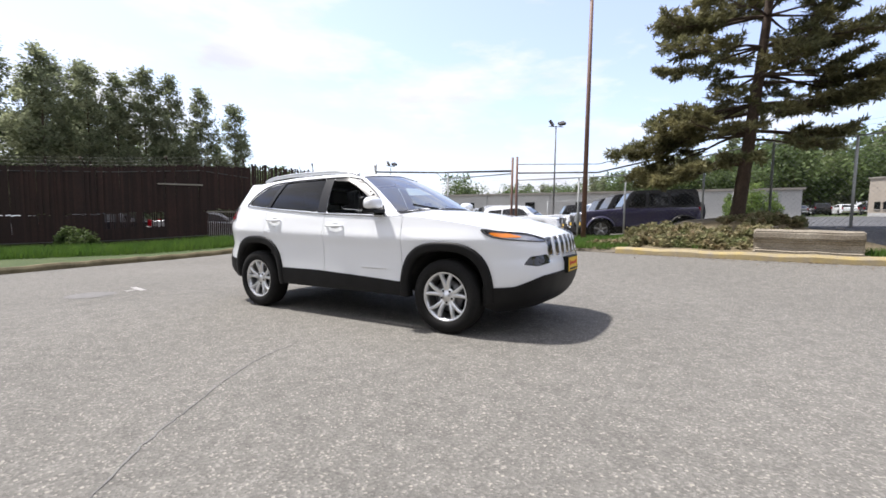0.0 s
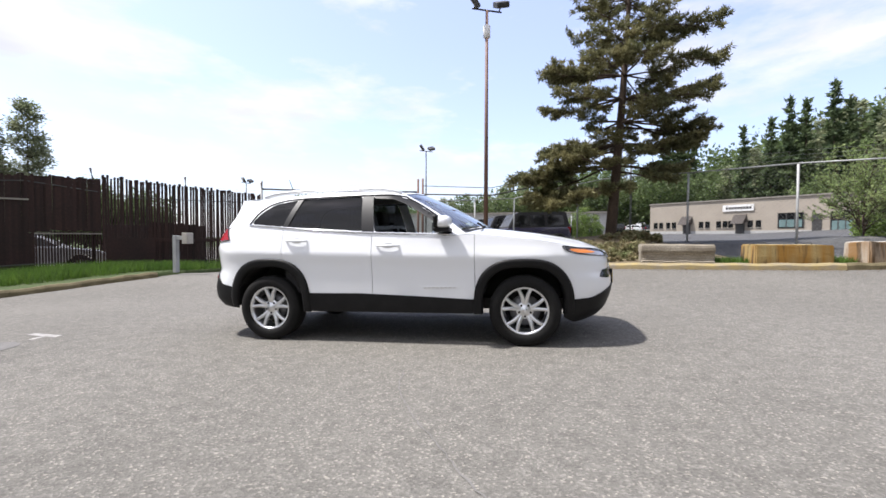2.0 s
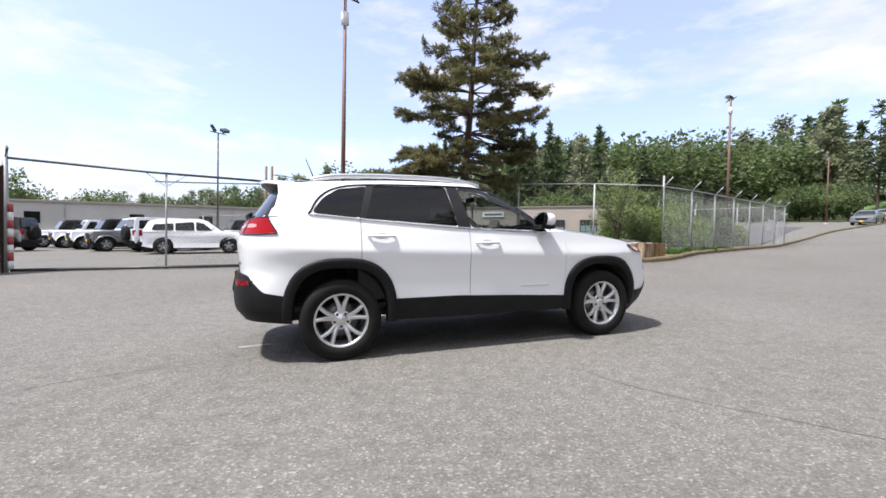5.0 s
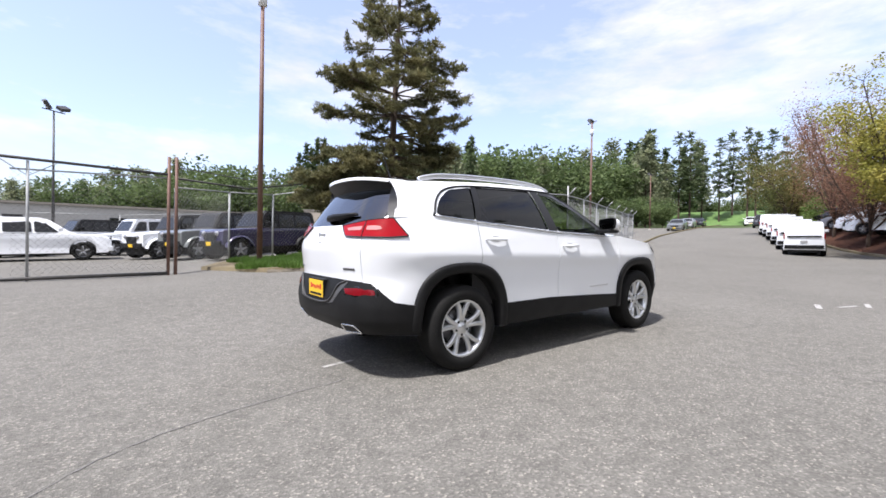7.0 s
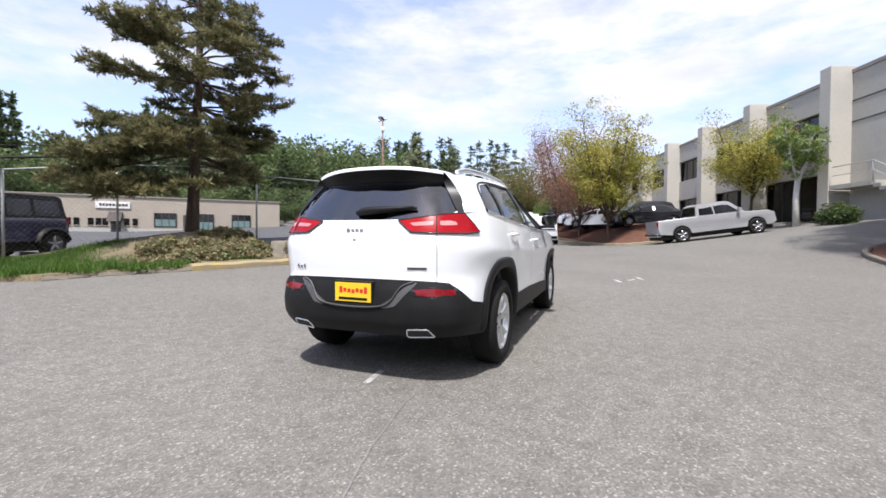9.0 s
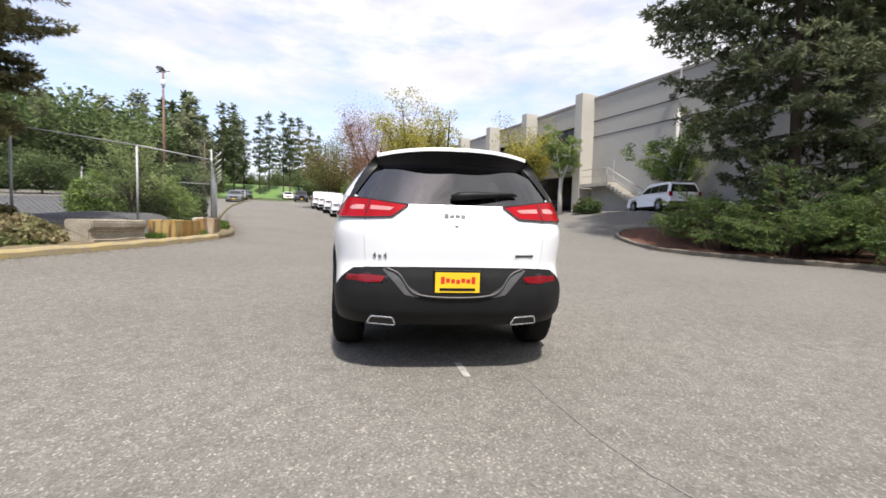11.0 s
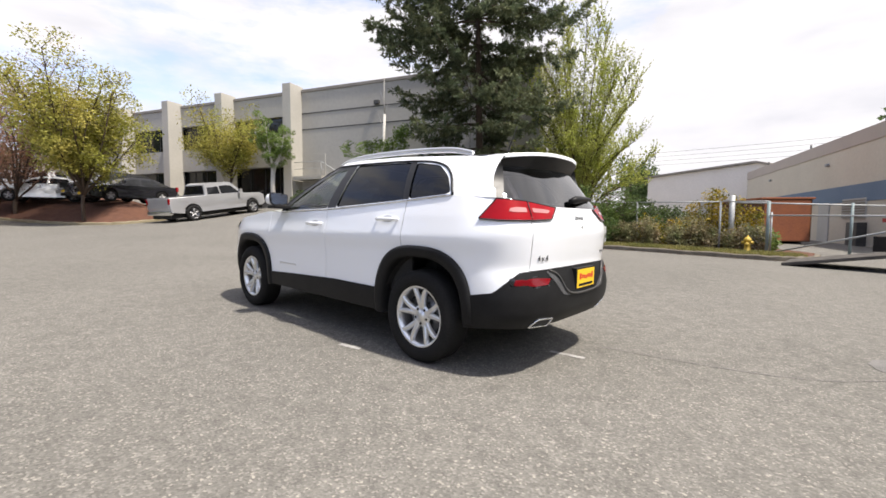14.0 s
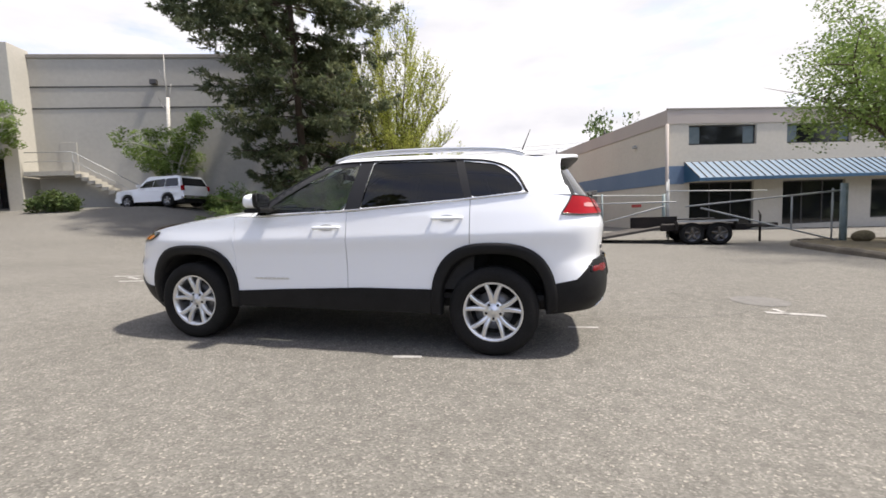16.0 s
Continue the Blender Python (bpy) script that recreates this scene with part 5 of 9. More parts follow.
def bough(bm, r, root, ang, n, rise, sag, curl, thick, dens, reach, start, angle, step, length, hang, lift, skip=0.12):
    """One limb with side twigs to both hands, and the shoots along them. Returns the rows of its shoots.
    rise: slope at the root; sag, curl: how far the limb drops midway and turns up at its tip, in parts of its length."""
    d = Vector((math.cos(ang), math.sin(ang), 0))
    side = Vector((-d.y, d.x, 0))
    bow = r.uniform(-0.14, 0.14)
    pts = []
    for i in range(9):
        q = i / 8
        z = n * (rise * q - sag * q ** 1.6 + curl * q ** 4) + r.uniform(-0.025, 0.025) * n * q
        pts.append(root + d * n * q * (1 - 0.12 * abs(rise)) + side * bow * n * q * q + Vector((0, 0, z)))
    tube(bm, pts, [thick * (1 - 0.85 * i / 8) + 0.004 for i in range(9)], 6, False)
    rows = []
    count = max(3, int(n * dens))
    for k in range(2 * count):
        if r.random() < skip:
            continue
        q = start + (1 - start) * ((k // 2 + r.random()) / count)
        i = min(7, int(q * 8))
        at = pts[i].lerp(pts[i + 1], q * 8 - i)
        along = (pts[i + 1] - pts[i]).normalized()
        hand = side if k % 2 else -side
        a = angle * r.uniform(0.6, 1.25)
        way = (along * math.cos(a) + hand * math.sin(a) + Vector((0, 0, r.uniform(-0.25, 0.2) - hang * 0.5))).normalized()
        span = n * reach * (1.12 - q) ** 0.65 * min(1.0, 0.45 + 1.4 * (q - start)) * r.uniform(0.6, 1.2) + 0.18
        end = at + way * span + Vector((0, 0, -0.12 * hang * span + 0.08 * lift * span))
        mid = at.lerp(end, 0.5) + Vector((0, 0, 0.03 * span))
        tube(bm, [at, mid, end], [0.009, 0.006, 0.003], 3, False)
        m = max(2, int(span / step))
        cross = way.cross(Vector((0, 0, 1))).normalized()
        for j in range(m):
            g = 0.18 + 0.82 * (j + r.random()) / m
            p = at.lerp(mid, g * 2) if g < 0.5 else mid.lerp(end, g * 2 - 1)
            w = way * 0.75 + cross * (0.75 if j % 2 else -0.75) * r.uniform(0.2, 1.2) + Vector((0, 0, lift + r.uniform(-0.3, 0.3)))
            if r.random() < hang:
                w += Vector((0, 0, -1.5))
            rows.append((tuple(p), tuple(w), length * r.uniform(0.7, 1.25)))
        rows.append((tuple(end), tuple(way + Vector((0, 0, lift))), length * 1.15))
    for j in range(4):
        rows.append((tuple(pts[-1]), tuple(d + side * r.uniform(-0.6, 0.6) + Vector((0, 0, 0.3 + lift))), length * 1.2))
    return rows


def needle_tree(name, x, y, height, form, bare, material, label, seed, whorl=0.6, per=5, lean=(0.0, 0.0), trunk=0.24, rise=(0.0, 0.4), sag=0.15, curl=0.15,
                dens=5.0, reach=0.36, start=0.3, angle=0.9, step=0.13, length=0.26, hang=0.0, lift=0.2, blades=5, splay=0.4, slim=0.22, boughs=(), uneven=(0.6, 1.15), skip=0.12):
    """A needle tree close by: trunk, whorls of limbs whose lengths follow the form (heights, reaches), twigs and needled shoots."""
    r = random.Random(seed)
    t = thing(name, (x, y, ground_z(x, y) - 0.05), label, "tree")
    bm = bmesh.new()
    tp = spline([Vector((0, 0, -0.2)), Vector((lean[0] * 0.5 + 0.05, lean[1] * 0.5, height * 0.45)), Vector((lean[0], lean[1], height))], 8)
    tube(bm, tp, [trunk * (1 - 0.94 * i / (len(tp) - 1)) * (1.3 if i == 0 else 1) for i in range(len(tp))], 10)
    limbs, h, turn = [], bare, 0.0
    while h < height - 0.2:
        for j in range(per):
            limbs.append((h + r.uniform(-0.3, 0.3) * whorl, turn + 6.283 * j / per + r.uniform(-0.5, 0.5), float(np.interp(h, form[0], form[1])) * r.uniform(*uneven)))
        h += whorl * r.uniform(0.7, 1.3)
        turn += 0.9
    limbs += [(h, radians(a), n) for h, a, n in boughs]
    rows = []
    for h, ang, n in limbs:
        f = min(1.0, max(0.0, (h - bare) / (height - bare)))
        i = min(len(tp) - 2, max(0, int(h / height * (len(tp) - 1))))
        at = tp[i].lerp(tp[i + 1], min(1.0, max(0.0, (h - tp[i].z) / (tp[i + 1].z - tp[i].z))))
        rows += bough(bm, r, at, ang, n, rise[0] + (rise[1] - rise[0]) * f + r.uniform(-0.1, 0.1), sag * r.uniform(0.6, 1.4), curl * r.uniform(0.5, 1.4),
                      trunk * 0.2 * (1 - f * 0.75), dens, reach, start, angle, step, length, hang, lift, skip)
    for k in range(10):
        rows.append(((lean[0], lean[1], height - 0.1 * k), (r.uniform(-0.7, 0.7), r.uniform(-0.7, 0.7), 1), length))
    part("trunk", bm, M_BARK, t, "rough brown trunk, limbs and twigs")
    shoots("crown", rows, blades, splay, slim, material, t, seed)
    return t


def whip_tree(name, x, y, height, spread, material, label, seed, stems=26, length=0.11, slim=0.5, step=0.1, splay=0.6, blades=3, fine=7.0, trunk=0.16, fork=1.5):
    """A spring tree of many long shoots that rise from near the ground and fan outwards, each feathered with small leaves."""
    r = random.Random(seed)
    t = thing(name, (x, y, ground_z(x, y) - 0.05), label, "tree")
    bm = bmesh.new()
    tube(bm, [(0, 0, -0.2), (0.05, 0.02, fork * 0.47), (0.0, 0.0, fork)], [trunk, trunk * 0.8, trunk * 0.7], 8)
    rows = []
    for k in range(stems):
        ang = 2.4 * k + r.uniform(-0.3, 0.3)
        out = ((k + 0.5) / stems) ** 0.5
        foot = Vector((0.06 * math.cos(ang), 0.06 * math.sin(ang), r.uniform(0.2 * fork, fork)))
        top = Vector((spread * out * math.cos(ang), spread * out * math.sin(ang), height * (1 - 0.52 * out ** 1.7) * r.uniform(0.86, 1.08)))
        if k % 2 == 0:
            top = Vector((spread * r.uniform(0.7, 1.05) * math.cos(ang), spread * r.uniform(0.7, 1.05) * math.sin(ang), height * r.uniform(0.16, 0.42)))
        pts = spline([foot, foot.lerp(top, 0.33) + Vector((0, 0, 0.1 * height * out)), foot.lerp(top, 0.7) + Vector((0, 0, 0.06 * height * out)), top], 5)
        tube(bm, pts, [0.22 * trunk * (1 - i / len(pts)) + 0.005 for i in range(len(pts))], 5, False)
        trend = (top - foot).normalized()
        total = (top - foot).length
        for j in range(int(total * fine)):
            q = 0.12 + 0.88 * r.random() ** 0.9
            i = min(len(pts) - 2, int(q * (len(pts) - 1)))
            at = pts[i].lerp(pts[i + 1], q * (len(pts) - 1) - i)
            away = r.uniform(0, 6.283)
            way = (trend * 0.75 + Vector((math.cos(away), math.sin(away), 0.35)) * r.uniform(0.5, 0.95)).normalized()
            span = r.uniform(0.5, 1.5) * (1.25 - 0.6 * q) * min(1.0, height / 8 + 0.1)
            mid = at + way * span * 0.5
            end = mid + (way * 0.5 + Vector((0, 0, 0.25))) * span
            tube(bm, [at, mid, end], [0.008, 0.005, 0.0025], 3, False)
            m = max(3, int(span / step))
            for g in range(m):
                w = way + Vector((r.uniform(-0.8, 0.8), r.uniform(-0.8, 0.8), r.uniform(-0.3, 0.7)))
                e = 0.1 + 0.9 * (g + r.random()) / m
                rows.append((tuple(at.lerp(mid, e * 2) if e < 0.5 else mid.lerp(end, e * 2 - 1)), tuple(w), length * r.uniform(0.7, 1.3)))
    part("trunk", bm, M_BARK, t, "short trunk and long thin shoots")
    shoots("crown", rows, blades, splay, slim, material, t, seed)
    return t


def broadleaf(name, x, y, height, spread, stem, material, label, seed, count=12000, size=0.14, bark=None, arms=7, upright=0.6, density=0.8, trunk=0.14, clump=0.5, twigs=True, base=None):
    """A leaf tree: forked trunk, spreading limbs with twigs, leaf clumps at the twigs."""
    r = random.Random(seed)
    t = thing(name, (x, y, (ground_z(x, y) if base is None else base) - 0.05), label, "tree")
    bm = bmesh.new()
    tube(bm, [(0, 0, -0.2), (0.04, 0.03, stem * 0.5), (0.02, -0.03, stem)], [trunk * 1.2, trunk, trunk * 0.85], 9)
    cs, rs = [], []
    for k in range(arms):
        ang = 6.283 * k / arms + r.uniform(-0.4, 0.4)
        out = spread * r.uniform(0.55, 1.05)
        top = stem + (height - stem) * r.uniform(0.5, 1.0) * (upright + (1 - upright) * r.random())
        start = Vector((0.02, -0.03, stem * r.uniform(0.7, 1.0)))
        pts = limb(bm, start, (out * math.cos(ang), out * math.sin(ang), top), trunk * 0.55, 0.02, 0.25 * out, r.random())
        for p in pts[2:]:
            for _ in range(3):
                d = Vector((r.uniform(-1, 1), r.uniform(-1, 1), r.uniform(-0.3, 0.9))) * spread * 0.38
                if twigs:
                    tube(bm, [p, p + d * 0.5 + Vector((0, 0, 0.06)), p + d], [0.018, 0.01, 0.004], 4, False)
                if r.random() < density:
                    cs.append(p + d * r.uniform(0.6, 1.05)), rs.append(spread * 0.2 * clump * 2 * r.uniform(0.6, 1.2))
    part("trunk", bm, bark or M_BARK, t, "trunk and branches", smooth=True)
    leaves("crown", cs, rs, count, size, material, t, seed, 0.75, 0.8, 1.5)
    return t


def shrub(x, y, w, d, h, material, label, seed, count=5000, size=0.09, name="shrub", turn=0.0, group="", dense=6):
    """A mound of leaves on short stems."""
    r = random.Random(seed)
    t = thing(name, Matrix.Translation((x, y, ground_z(x, y) + 0.05)) @ pose(0, 0, 0, 0, 0, turn), label, "shrub", group)
    bm = bmesh.new()
    cs, rs = [], []
    n = max(6, int(w * d * dense))
    for k in range(n):
        a, q = r.uniform(0, 6.283), r.random() ** 0.5
        px, py = 0.5 * w * q * math.cos(a), 0.5 * d * q * math.sin(a)
        top = h * (1 - 0.5 * q * q) * r.uniform(0.6, 1.05)
        tube(bm, [(px * 0.7, py * 0.7, -0.15), (px * 0.9, py * 0.9, top * 0.6), (px, py, top)], [0.02, 0.012, 0.005], 4, False)
        for z in (0.25, 0.55, 0.85):
            cs.append((px, py, top * z)), rs.append(min(0.3, 0.28 * h) * r.uniform(0.7, 1.3))
    part("woody_base", bm, M_BARK, t)
    leaves("foliage", cs, rs, count, size, material, t, seed)
    return t


def juniper(x, y, w, d, h, label, seed, count, turn=0.0):
    """A spreading evergreen: arching stems with feathery sprays laid in shelves."""
    r = random.Random(seed)
    t = thing("juniper_shrub", Matrix.Translation((x, y, ground_z(x, y) + 0.05)) @ pose(0, 0, 0, 0, 0, turn), label, "shrub")
    bm, rows = bmesh.new(), []
    for k in range(int(w * d * 9)):
        a, q = r.uniform(0, 6.283), r.random() ** 0.5
        out = Vector((0.5 * w * math.cos(a), 0.5 * d * math.sin(a), 0))
        top = h * (1 - 0.62 * q ** 2.2) * r.uniform(0.15, 1.05)
        foot = out * q * 0.8 + Vector((0, 0, top * 0.62))
        tube(bm, [out * q * 0.4 + Vector((0, 0, -0.15)), foot], [0.02, 0.014], 4, False)
        n = r.uniform(0.7, 1.2) * (0.6 + 0.25 * h)
        rows += bough(bm, r, foot, a + r.uniform(-0.7, 0.7), n, 0.55 + 0.5 * (1 - q), 0.5, 0.1, 0.012, 5.5, 0.42, 0.15, 0.8, 0.055, 0.12, 0.1, 0.15, 0.1)
    part("woody_base", bm, M_BARK, t)
    shoots("foliage", rows, max(2, round(count / 9000)), 0.6, 0.25, M_JUNIPER, t, seed)
    return t


PINE_FORM = ((3.4, 4.5, 5.5, 6.5, 7.6, 9.0, 9.8, 11.0, 12.4), (1.9, 2.1, 2.3, 2.1, 1.8, 1.35, 1.0, 0.65, 0.15))
SPRUCE_FORM = ((0.8, 3.0, 5.0, 8.0, 11.0, 14.0, 20.0), (2.6, 2.7, 3.1, 4.2, 5.1, 4.0, 0.3))
needle_tree("pine_tree", 4.09, 9.94, 12.4, PINE_FORM, 3.9, M_PINE, "tall weathered pine with olive-green clumped needles", 3, whorl=0.55, per=5, trunk=0.19, uneven=(0.45, 1.15), lean=(0.75, 0.3), rise=(0.05, 0.4), sag=0.3, curl=0.2,
            dens=5.0, reach=0.4, start=0.4, angle=1.0, step=0.055, length=0.165, lift=0.4, blades=10, splay=0.8, slim=0.22, skip=0.12,
            boughs=[(4.2, 0, 2.6), (3.9, 10, 2.5), (3.6, -8, 2.5), (3.3, 5, 2.3), (3.0, 0, 2.0), (1.9, 175, 2.6), (1.75, 200, 2.2), (2.0, 155, 2.5), (1.8, 232, 1.9), (2.3, 262, 1.6), (2.4, 330, 1.7), (2.8, 12, 1.9), (2.6, 170, 3.0), (2.9, 150, 3.2), (3.1, 190, 2.5), (2.5, 205, 2.3), (3.3, 130, 2.5), (2.9, 260, 1.6), (3.2, 300, 1.2), (3.5, 95, 2.3), (3.4, 40, 1.5), (2.3, 185, 2.8), (2.7, 225, 2.1), (3.3, 165, 2.4),
                    (2.8, 178, 3.3), (3.6, 140, 2.4), (3.5, 200, 2.0), (5.4, 10, 2.6), (6.2, -14, 2.7), (7.4, -8, 2.7), (5.0, -25, 2.6), (4.4, 20, 2.5), (7.2, 20, 2.3), (6.0, 178, 2.5), (5.4, 165, 2.6), (5.6, 195, 2.5)])
needle_tree("spruce_tree", 8.66, -13.43, 20.0, SPRUCE_FORM, 1.0, M_SPRUCE, "big dark green spruce with drooping limbs", 8, whorl=0.7, per=7, lean=(0.3, 0.2), trunk=0.22, rise=(0.0, 0.3), sag=0.34, curl=0.3,
            dens=3.8, reach=0.27, start=0.2, angle=0.95, step=0.085, length=0.22, hang=0.4, lift=0.05, blades=9, splay=0.6, slim=0.24, uneven=(0.5, 1.14), skip=0.24)
whip_tree("maple_tree", 6.3, -19.0, 12.6, 3.5, M_MAPLE, "light green spring tree with thin upright twigs", 5, stems=50, length=0.1, fine=11.0, blades=4)
broadleaf("young_tree", 25.2, -1.2, 9.6, 2.8, 2.0, M_YELLOW, "small tree with dense yellow-green spring leaves", 21, 32000, 0.09, arms=22, upright=0.5, density=0.75, clump=0.6, trunk=0.09)
broadleaf("russet_tree", 44.0, 8.0, 9.6, 3.4, 1.6, M_RUSTLEAF, "leafy tree with orange-brown and green leaves", 64, 16000, 0.11, arms=14, upright=0.5, density=0.95, clump=0.9, trunk=0.1)
broadleaf("russet_tree", 30.2, 1.0, 9.0, 3.4, 1.5, M_REDLEAF, "half-bare tree with russet buds and leaves", 22, 26000, 0.06, arms=16, upright=0.75, density=0.9, clump=0.9, trunk=0.1)
broadleaf("russet_tree", 35.4, 3.4, 10.4, 3.4, 1.7, M_REDLEAF, "half-bare tree with russet buds and leaves", 23, 20000, 0.06, arms=16, upright=0.8, density=0.7, clump=0.9, trunk=0.1)
broadleaf("young_tree", 27.5, -9.6, 7.0, 2.5, 2.6, M_YELLOW, "slim tree with loose yellow-green leaves before the warehouse", 24, 17000, 0.085, arms=12, upright=0.5, clump=0.8, trunk=0.08)
broadleaf("birch_tree", 23.4, -10.6, 6.6, 1.7, 3.0, M_SHRUB, "pruned white birch with leafy side shoots", 25, 9000, 0.075, M_BARK_WHITE, 6, 0.4, clump=0.45)
birch = broadleaf("birch_tree", 17.0, -14.6, 5.2, 2.4, 1.8, M_SHRUB, "pruned white birch with drooping leafy shoots", 26, 17000, 0.075, M_BARK_WHITE, 9, 0.3, clump=0.4)
bm = bmesh.new()
tube(bm, [(0.02, -0.03, 1.7), (0.12, 0.02, 3.6), (-0.06, 0.04, 5.6)], [0.1, 0.09, 0.08], 8)
tube(bm, [(-0.06, 0.04, 5.6), (0.02, 0.04, 6.6), (0.0, 0.0, 8.0)], [0.04, 0.025, 0.01], 6)
for h, dx in ((4.9, 0.5), (5.5, -0.35), (6.3, 0.3)):
    tube(bm, [(0, 0.03, h), (dx * 0.6, 0.05, h + 0.3), (dx, 0.05, h + 0.75)], [0.025, 0.018, 0.008], 6)
part("stem", bm, M_BARK_WHITE, birch, "bare white stem cut back to stubs", smooth=True)
broadleaf("street_tree", -12.0, -9.0, 6.6, 3.3, 1.8, M_SHRUB, "young green street tree beside the office", 27, 70000, 0.06, arms=20, upright=0.5, density=0.95, clump=0.55)
SPREADING = "spreading dark green juniper with feathery sprays under a spruce"
juniper(8.9, -10.9, 3.0, 2.4, 2.6, SPREADING, 31, 30000, -15)
juniper(6.9, -11.6, 3.2, 2.6, 2.6, SPREADING, 33, 32000, -40)
juniper(5.0, -13.3, 3.2, 2.4, 3.1, SPREADING, 32, 32000, -40)
juniper(7.6, -13.4, 3.6, 2.4, 3.2, SPREADING, 71, 20000)
juniper(3.6, -15.1, 2.4, 1.8, 3.0, SPREADING, 72, 16000)
shrub(0.4, -14.3, 2.6, 0.8, 1.1, M_IVY, "tangled green shrub against the fence", 34, 5000, 0.06)
shrub(1.9, -14.2, 1.8, 0.9, 1.2, M_IVY, "tangle of brown weeds and green shoots at the fence", 49, 6000, 0.06)
shrub(3.4, -14.3, 1.8, 1.2, 1.7, M_SHRUB, "tangled green shrub against the fence", 50, 7000, 0.07)
shrub(-1.4, -14.6, 1.8, 0.9, 1.1, M_IVY, "tangle of brown weeds and green shoots at the fence", 61, 5000, 0.06)
shrub(2.6, -16.0, 2.6, 1.4, 2.0, M_HEDGE, "dense green bush behind the old fence", 73, 9000, 0.07)
shrub(0.3, -16.4, 2.8, 1.4, 1.7, M_IVY, "tangle of brown weeds and green shoots at the fence", 74, 8000, 0.06)
shrub(5.5, -24.0, 7.0, 2.5, 2.6, M_HEDGE, "row of dark bushes beyond the fence", 75, 14000, 0.11)
shrub(41.0, 5.4, 3.6, 2.4, 3.6, M_SHRUB, "green bushes behind the row of vans", 62, 9000, 0.1)
shrub(47.0, 8.0, 4.0, 2.6, 4.4, M_SHRUB, "green bushes behind the row of vans", 63, 9000, 0.11)
shrub(-0.7, -15.3, 2.6, 1.2, 2.3, M_BROOM, "broom bush with bright yellow flowers", 35, 5000, 0.07)
shrub(1.6, -15.6, 2.2, 1.2, 1.3, M_BROOM, "broom bush with bright yellow flowers", 36, 3000, 0.07)
shrub(-2.0, -15.2, 1.4, 1.0, 0.9, M_SHRUB, "tangled green shrub against the fence", 37, 3000, 0.08)
for k, (px, py, w, d, h) in enumerate(((1.5, 7.5, 1.5, 0.9, 0.26), (2.5, 7.5, 1.9, 1.2, 0.4), (3.5, 7.4, 1.7, 1.2, 0.42), (2.8, 8.4, 2.4, 1.3, 0.5), (4.2, 8.2, 2.0, 1.4, 0.5), (4.6, 9.2, 1.8, 1.2, 0.4))):
    shrub(px, py, w, d, h, M_IVY, "low ivy, weeds and dead leaves at the foot of a pine", 38 + k, int(5200 * w * d), 0.06, dense=26)
whip_tree("sapling", 11.2, 9.8, 3.0, 1.25, M_SAPLING, "airy green sapling behind the chain-link fence", 40, stems=30, length=0.085, fine=11.0, step=0.07, blades=4, trunk=0.035, fork=0.7)
shrub(-15.0, 1.7, 2.2, 1.0, 0.85, M_HEDGE, "dark green brambles at the foot of the rusty fence", 76, 7000, 0.06)
shrub(6.4, 36.0, 3.6, 2.4, 3.4, M_SHRUB, "light green bush in the yard", 77, 12000, 0.09)
for k, (px, py, w, d, h) in enumerate(((13.4, 9.7, 2.8, 1.5, 1.9), (15.9, 10.7, 2.6, 1.6, 2.2), (14.8, 12.8, 3.6, 2.2, 2.5), (18.6, 13.6, 4.0, 2.2, 2.6), (21.6, 13.4, 2.8, 1.6, 1.8), (24.0, 14.6, 2.6, 1.6, 1.7))):
    shrub(px, py, w, d, h, M_SHRUB, "leafy green bushes behind the road fence", 141 + k, int(2400 * w * d), 0.075, dense=7)
shrub(18.5, 10.9, 0.9, 0.8, 2.0, M_HEDGE, "slim dark evergreen behind the road fence", 151, 5000, 0.06, dense=14)
shrub(20.6, -11.2, 2.6, 1.2, 1.0, M_HEDGE, "clipped dark green shrub at the warehouse", 43, 3000, 0.09)
shrub(17.8, -13.9, 2.2, 1.1, 0.8, M_HEDGE, "clipped dark green shrub at the warehouse", 44, 2600, 0.09)
shrub(14.3, -15.0, 2.0, 1.4, 1.2, M_SHRUB, "leafy green bush at the warehouse corner", 45, 3000, 0.1)

# woods beyond the yards: a few trees built once, then set out with turns and sizes of their own
far = {
    "c": conifer("fir_tree", 0, 0, 18, 3.2, 1.5, M_FAR_CONIFER, "dark fir in the woods", 51, 2400, 30, -0.1, bare_sticks=True, length=1.15, shape=0.95, per=5, sigma=0.3, slim=0.4, droop=0.15, low=0.8),
    "p": conifer("poplar_tree", 0, 0, 17, 2.7, 1.5, M_POPLAR, "tall slim tree with light green leaves", 52, 2600, 24, 0.45, bare_sticks=True, length=0.64, shape=0.45, gaps=0.05, per=5, sigma=0.42, flat=1.0, lift=0.1, slim=0.7, fan=0.4, low=0.6),
    "b": broadleaf("leafy_tree", 0, 0, 12, 4.4, 1.5, M_FAR_GREEN, "rounded green tree in the woods", 53, 5600, 0.4, arms=12, upright=0.4, trunk=0.2, clump=1.1, twigs=False, density=1.0),
}
far["a"] = conifer("poplar_tree", 0, 0, 17, 2.5, 1.2, M_POPLAR, "tall airy poplar with small grey-green leaves", 57, 13000, 26, 0.6, length=0.27, shape=0.45, gaps=0.14, per=5, sigma=0.26, flat=1.0, lift=0.1, slim=0.75, fan=0.4, low=0.7, trunk=0.16)
far["s"] = conifer("slim_fir_tree", 0, 0, 22, 2.4, 7.0, M_FAR_SLIM, "tall thin fir with a bare lower trunk", 54, 1500, 20, -0.05, bare_sticks=True, length=0.8, shape=0.5, per=3, sigma=0.34, slim=0.4, droop=0.1, low=0.7, gaps=0.2, pads=3.0)
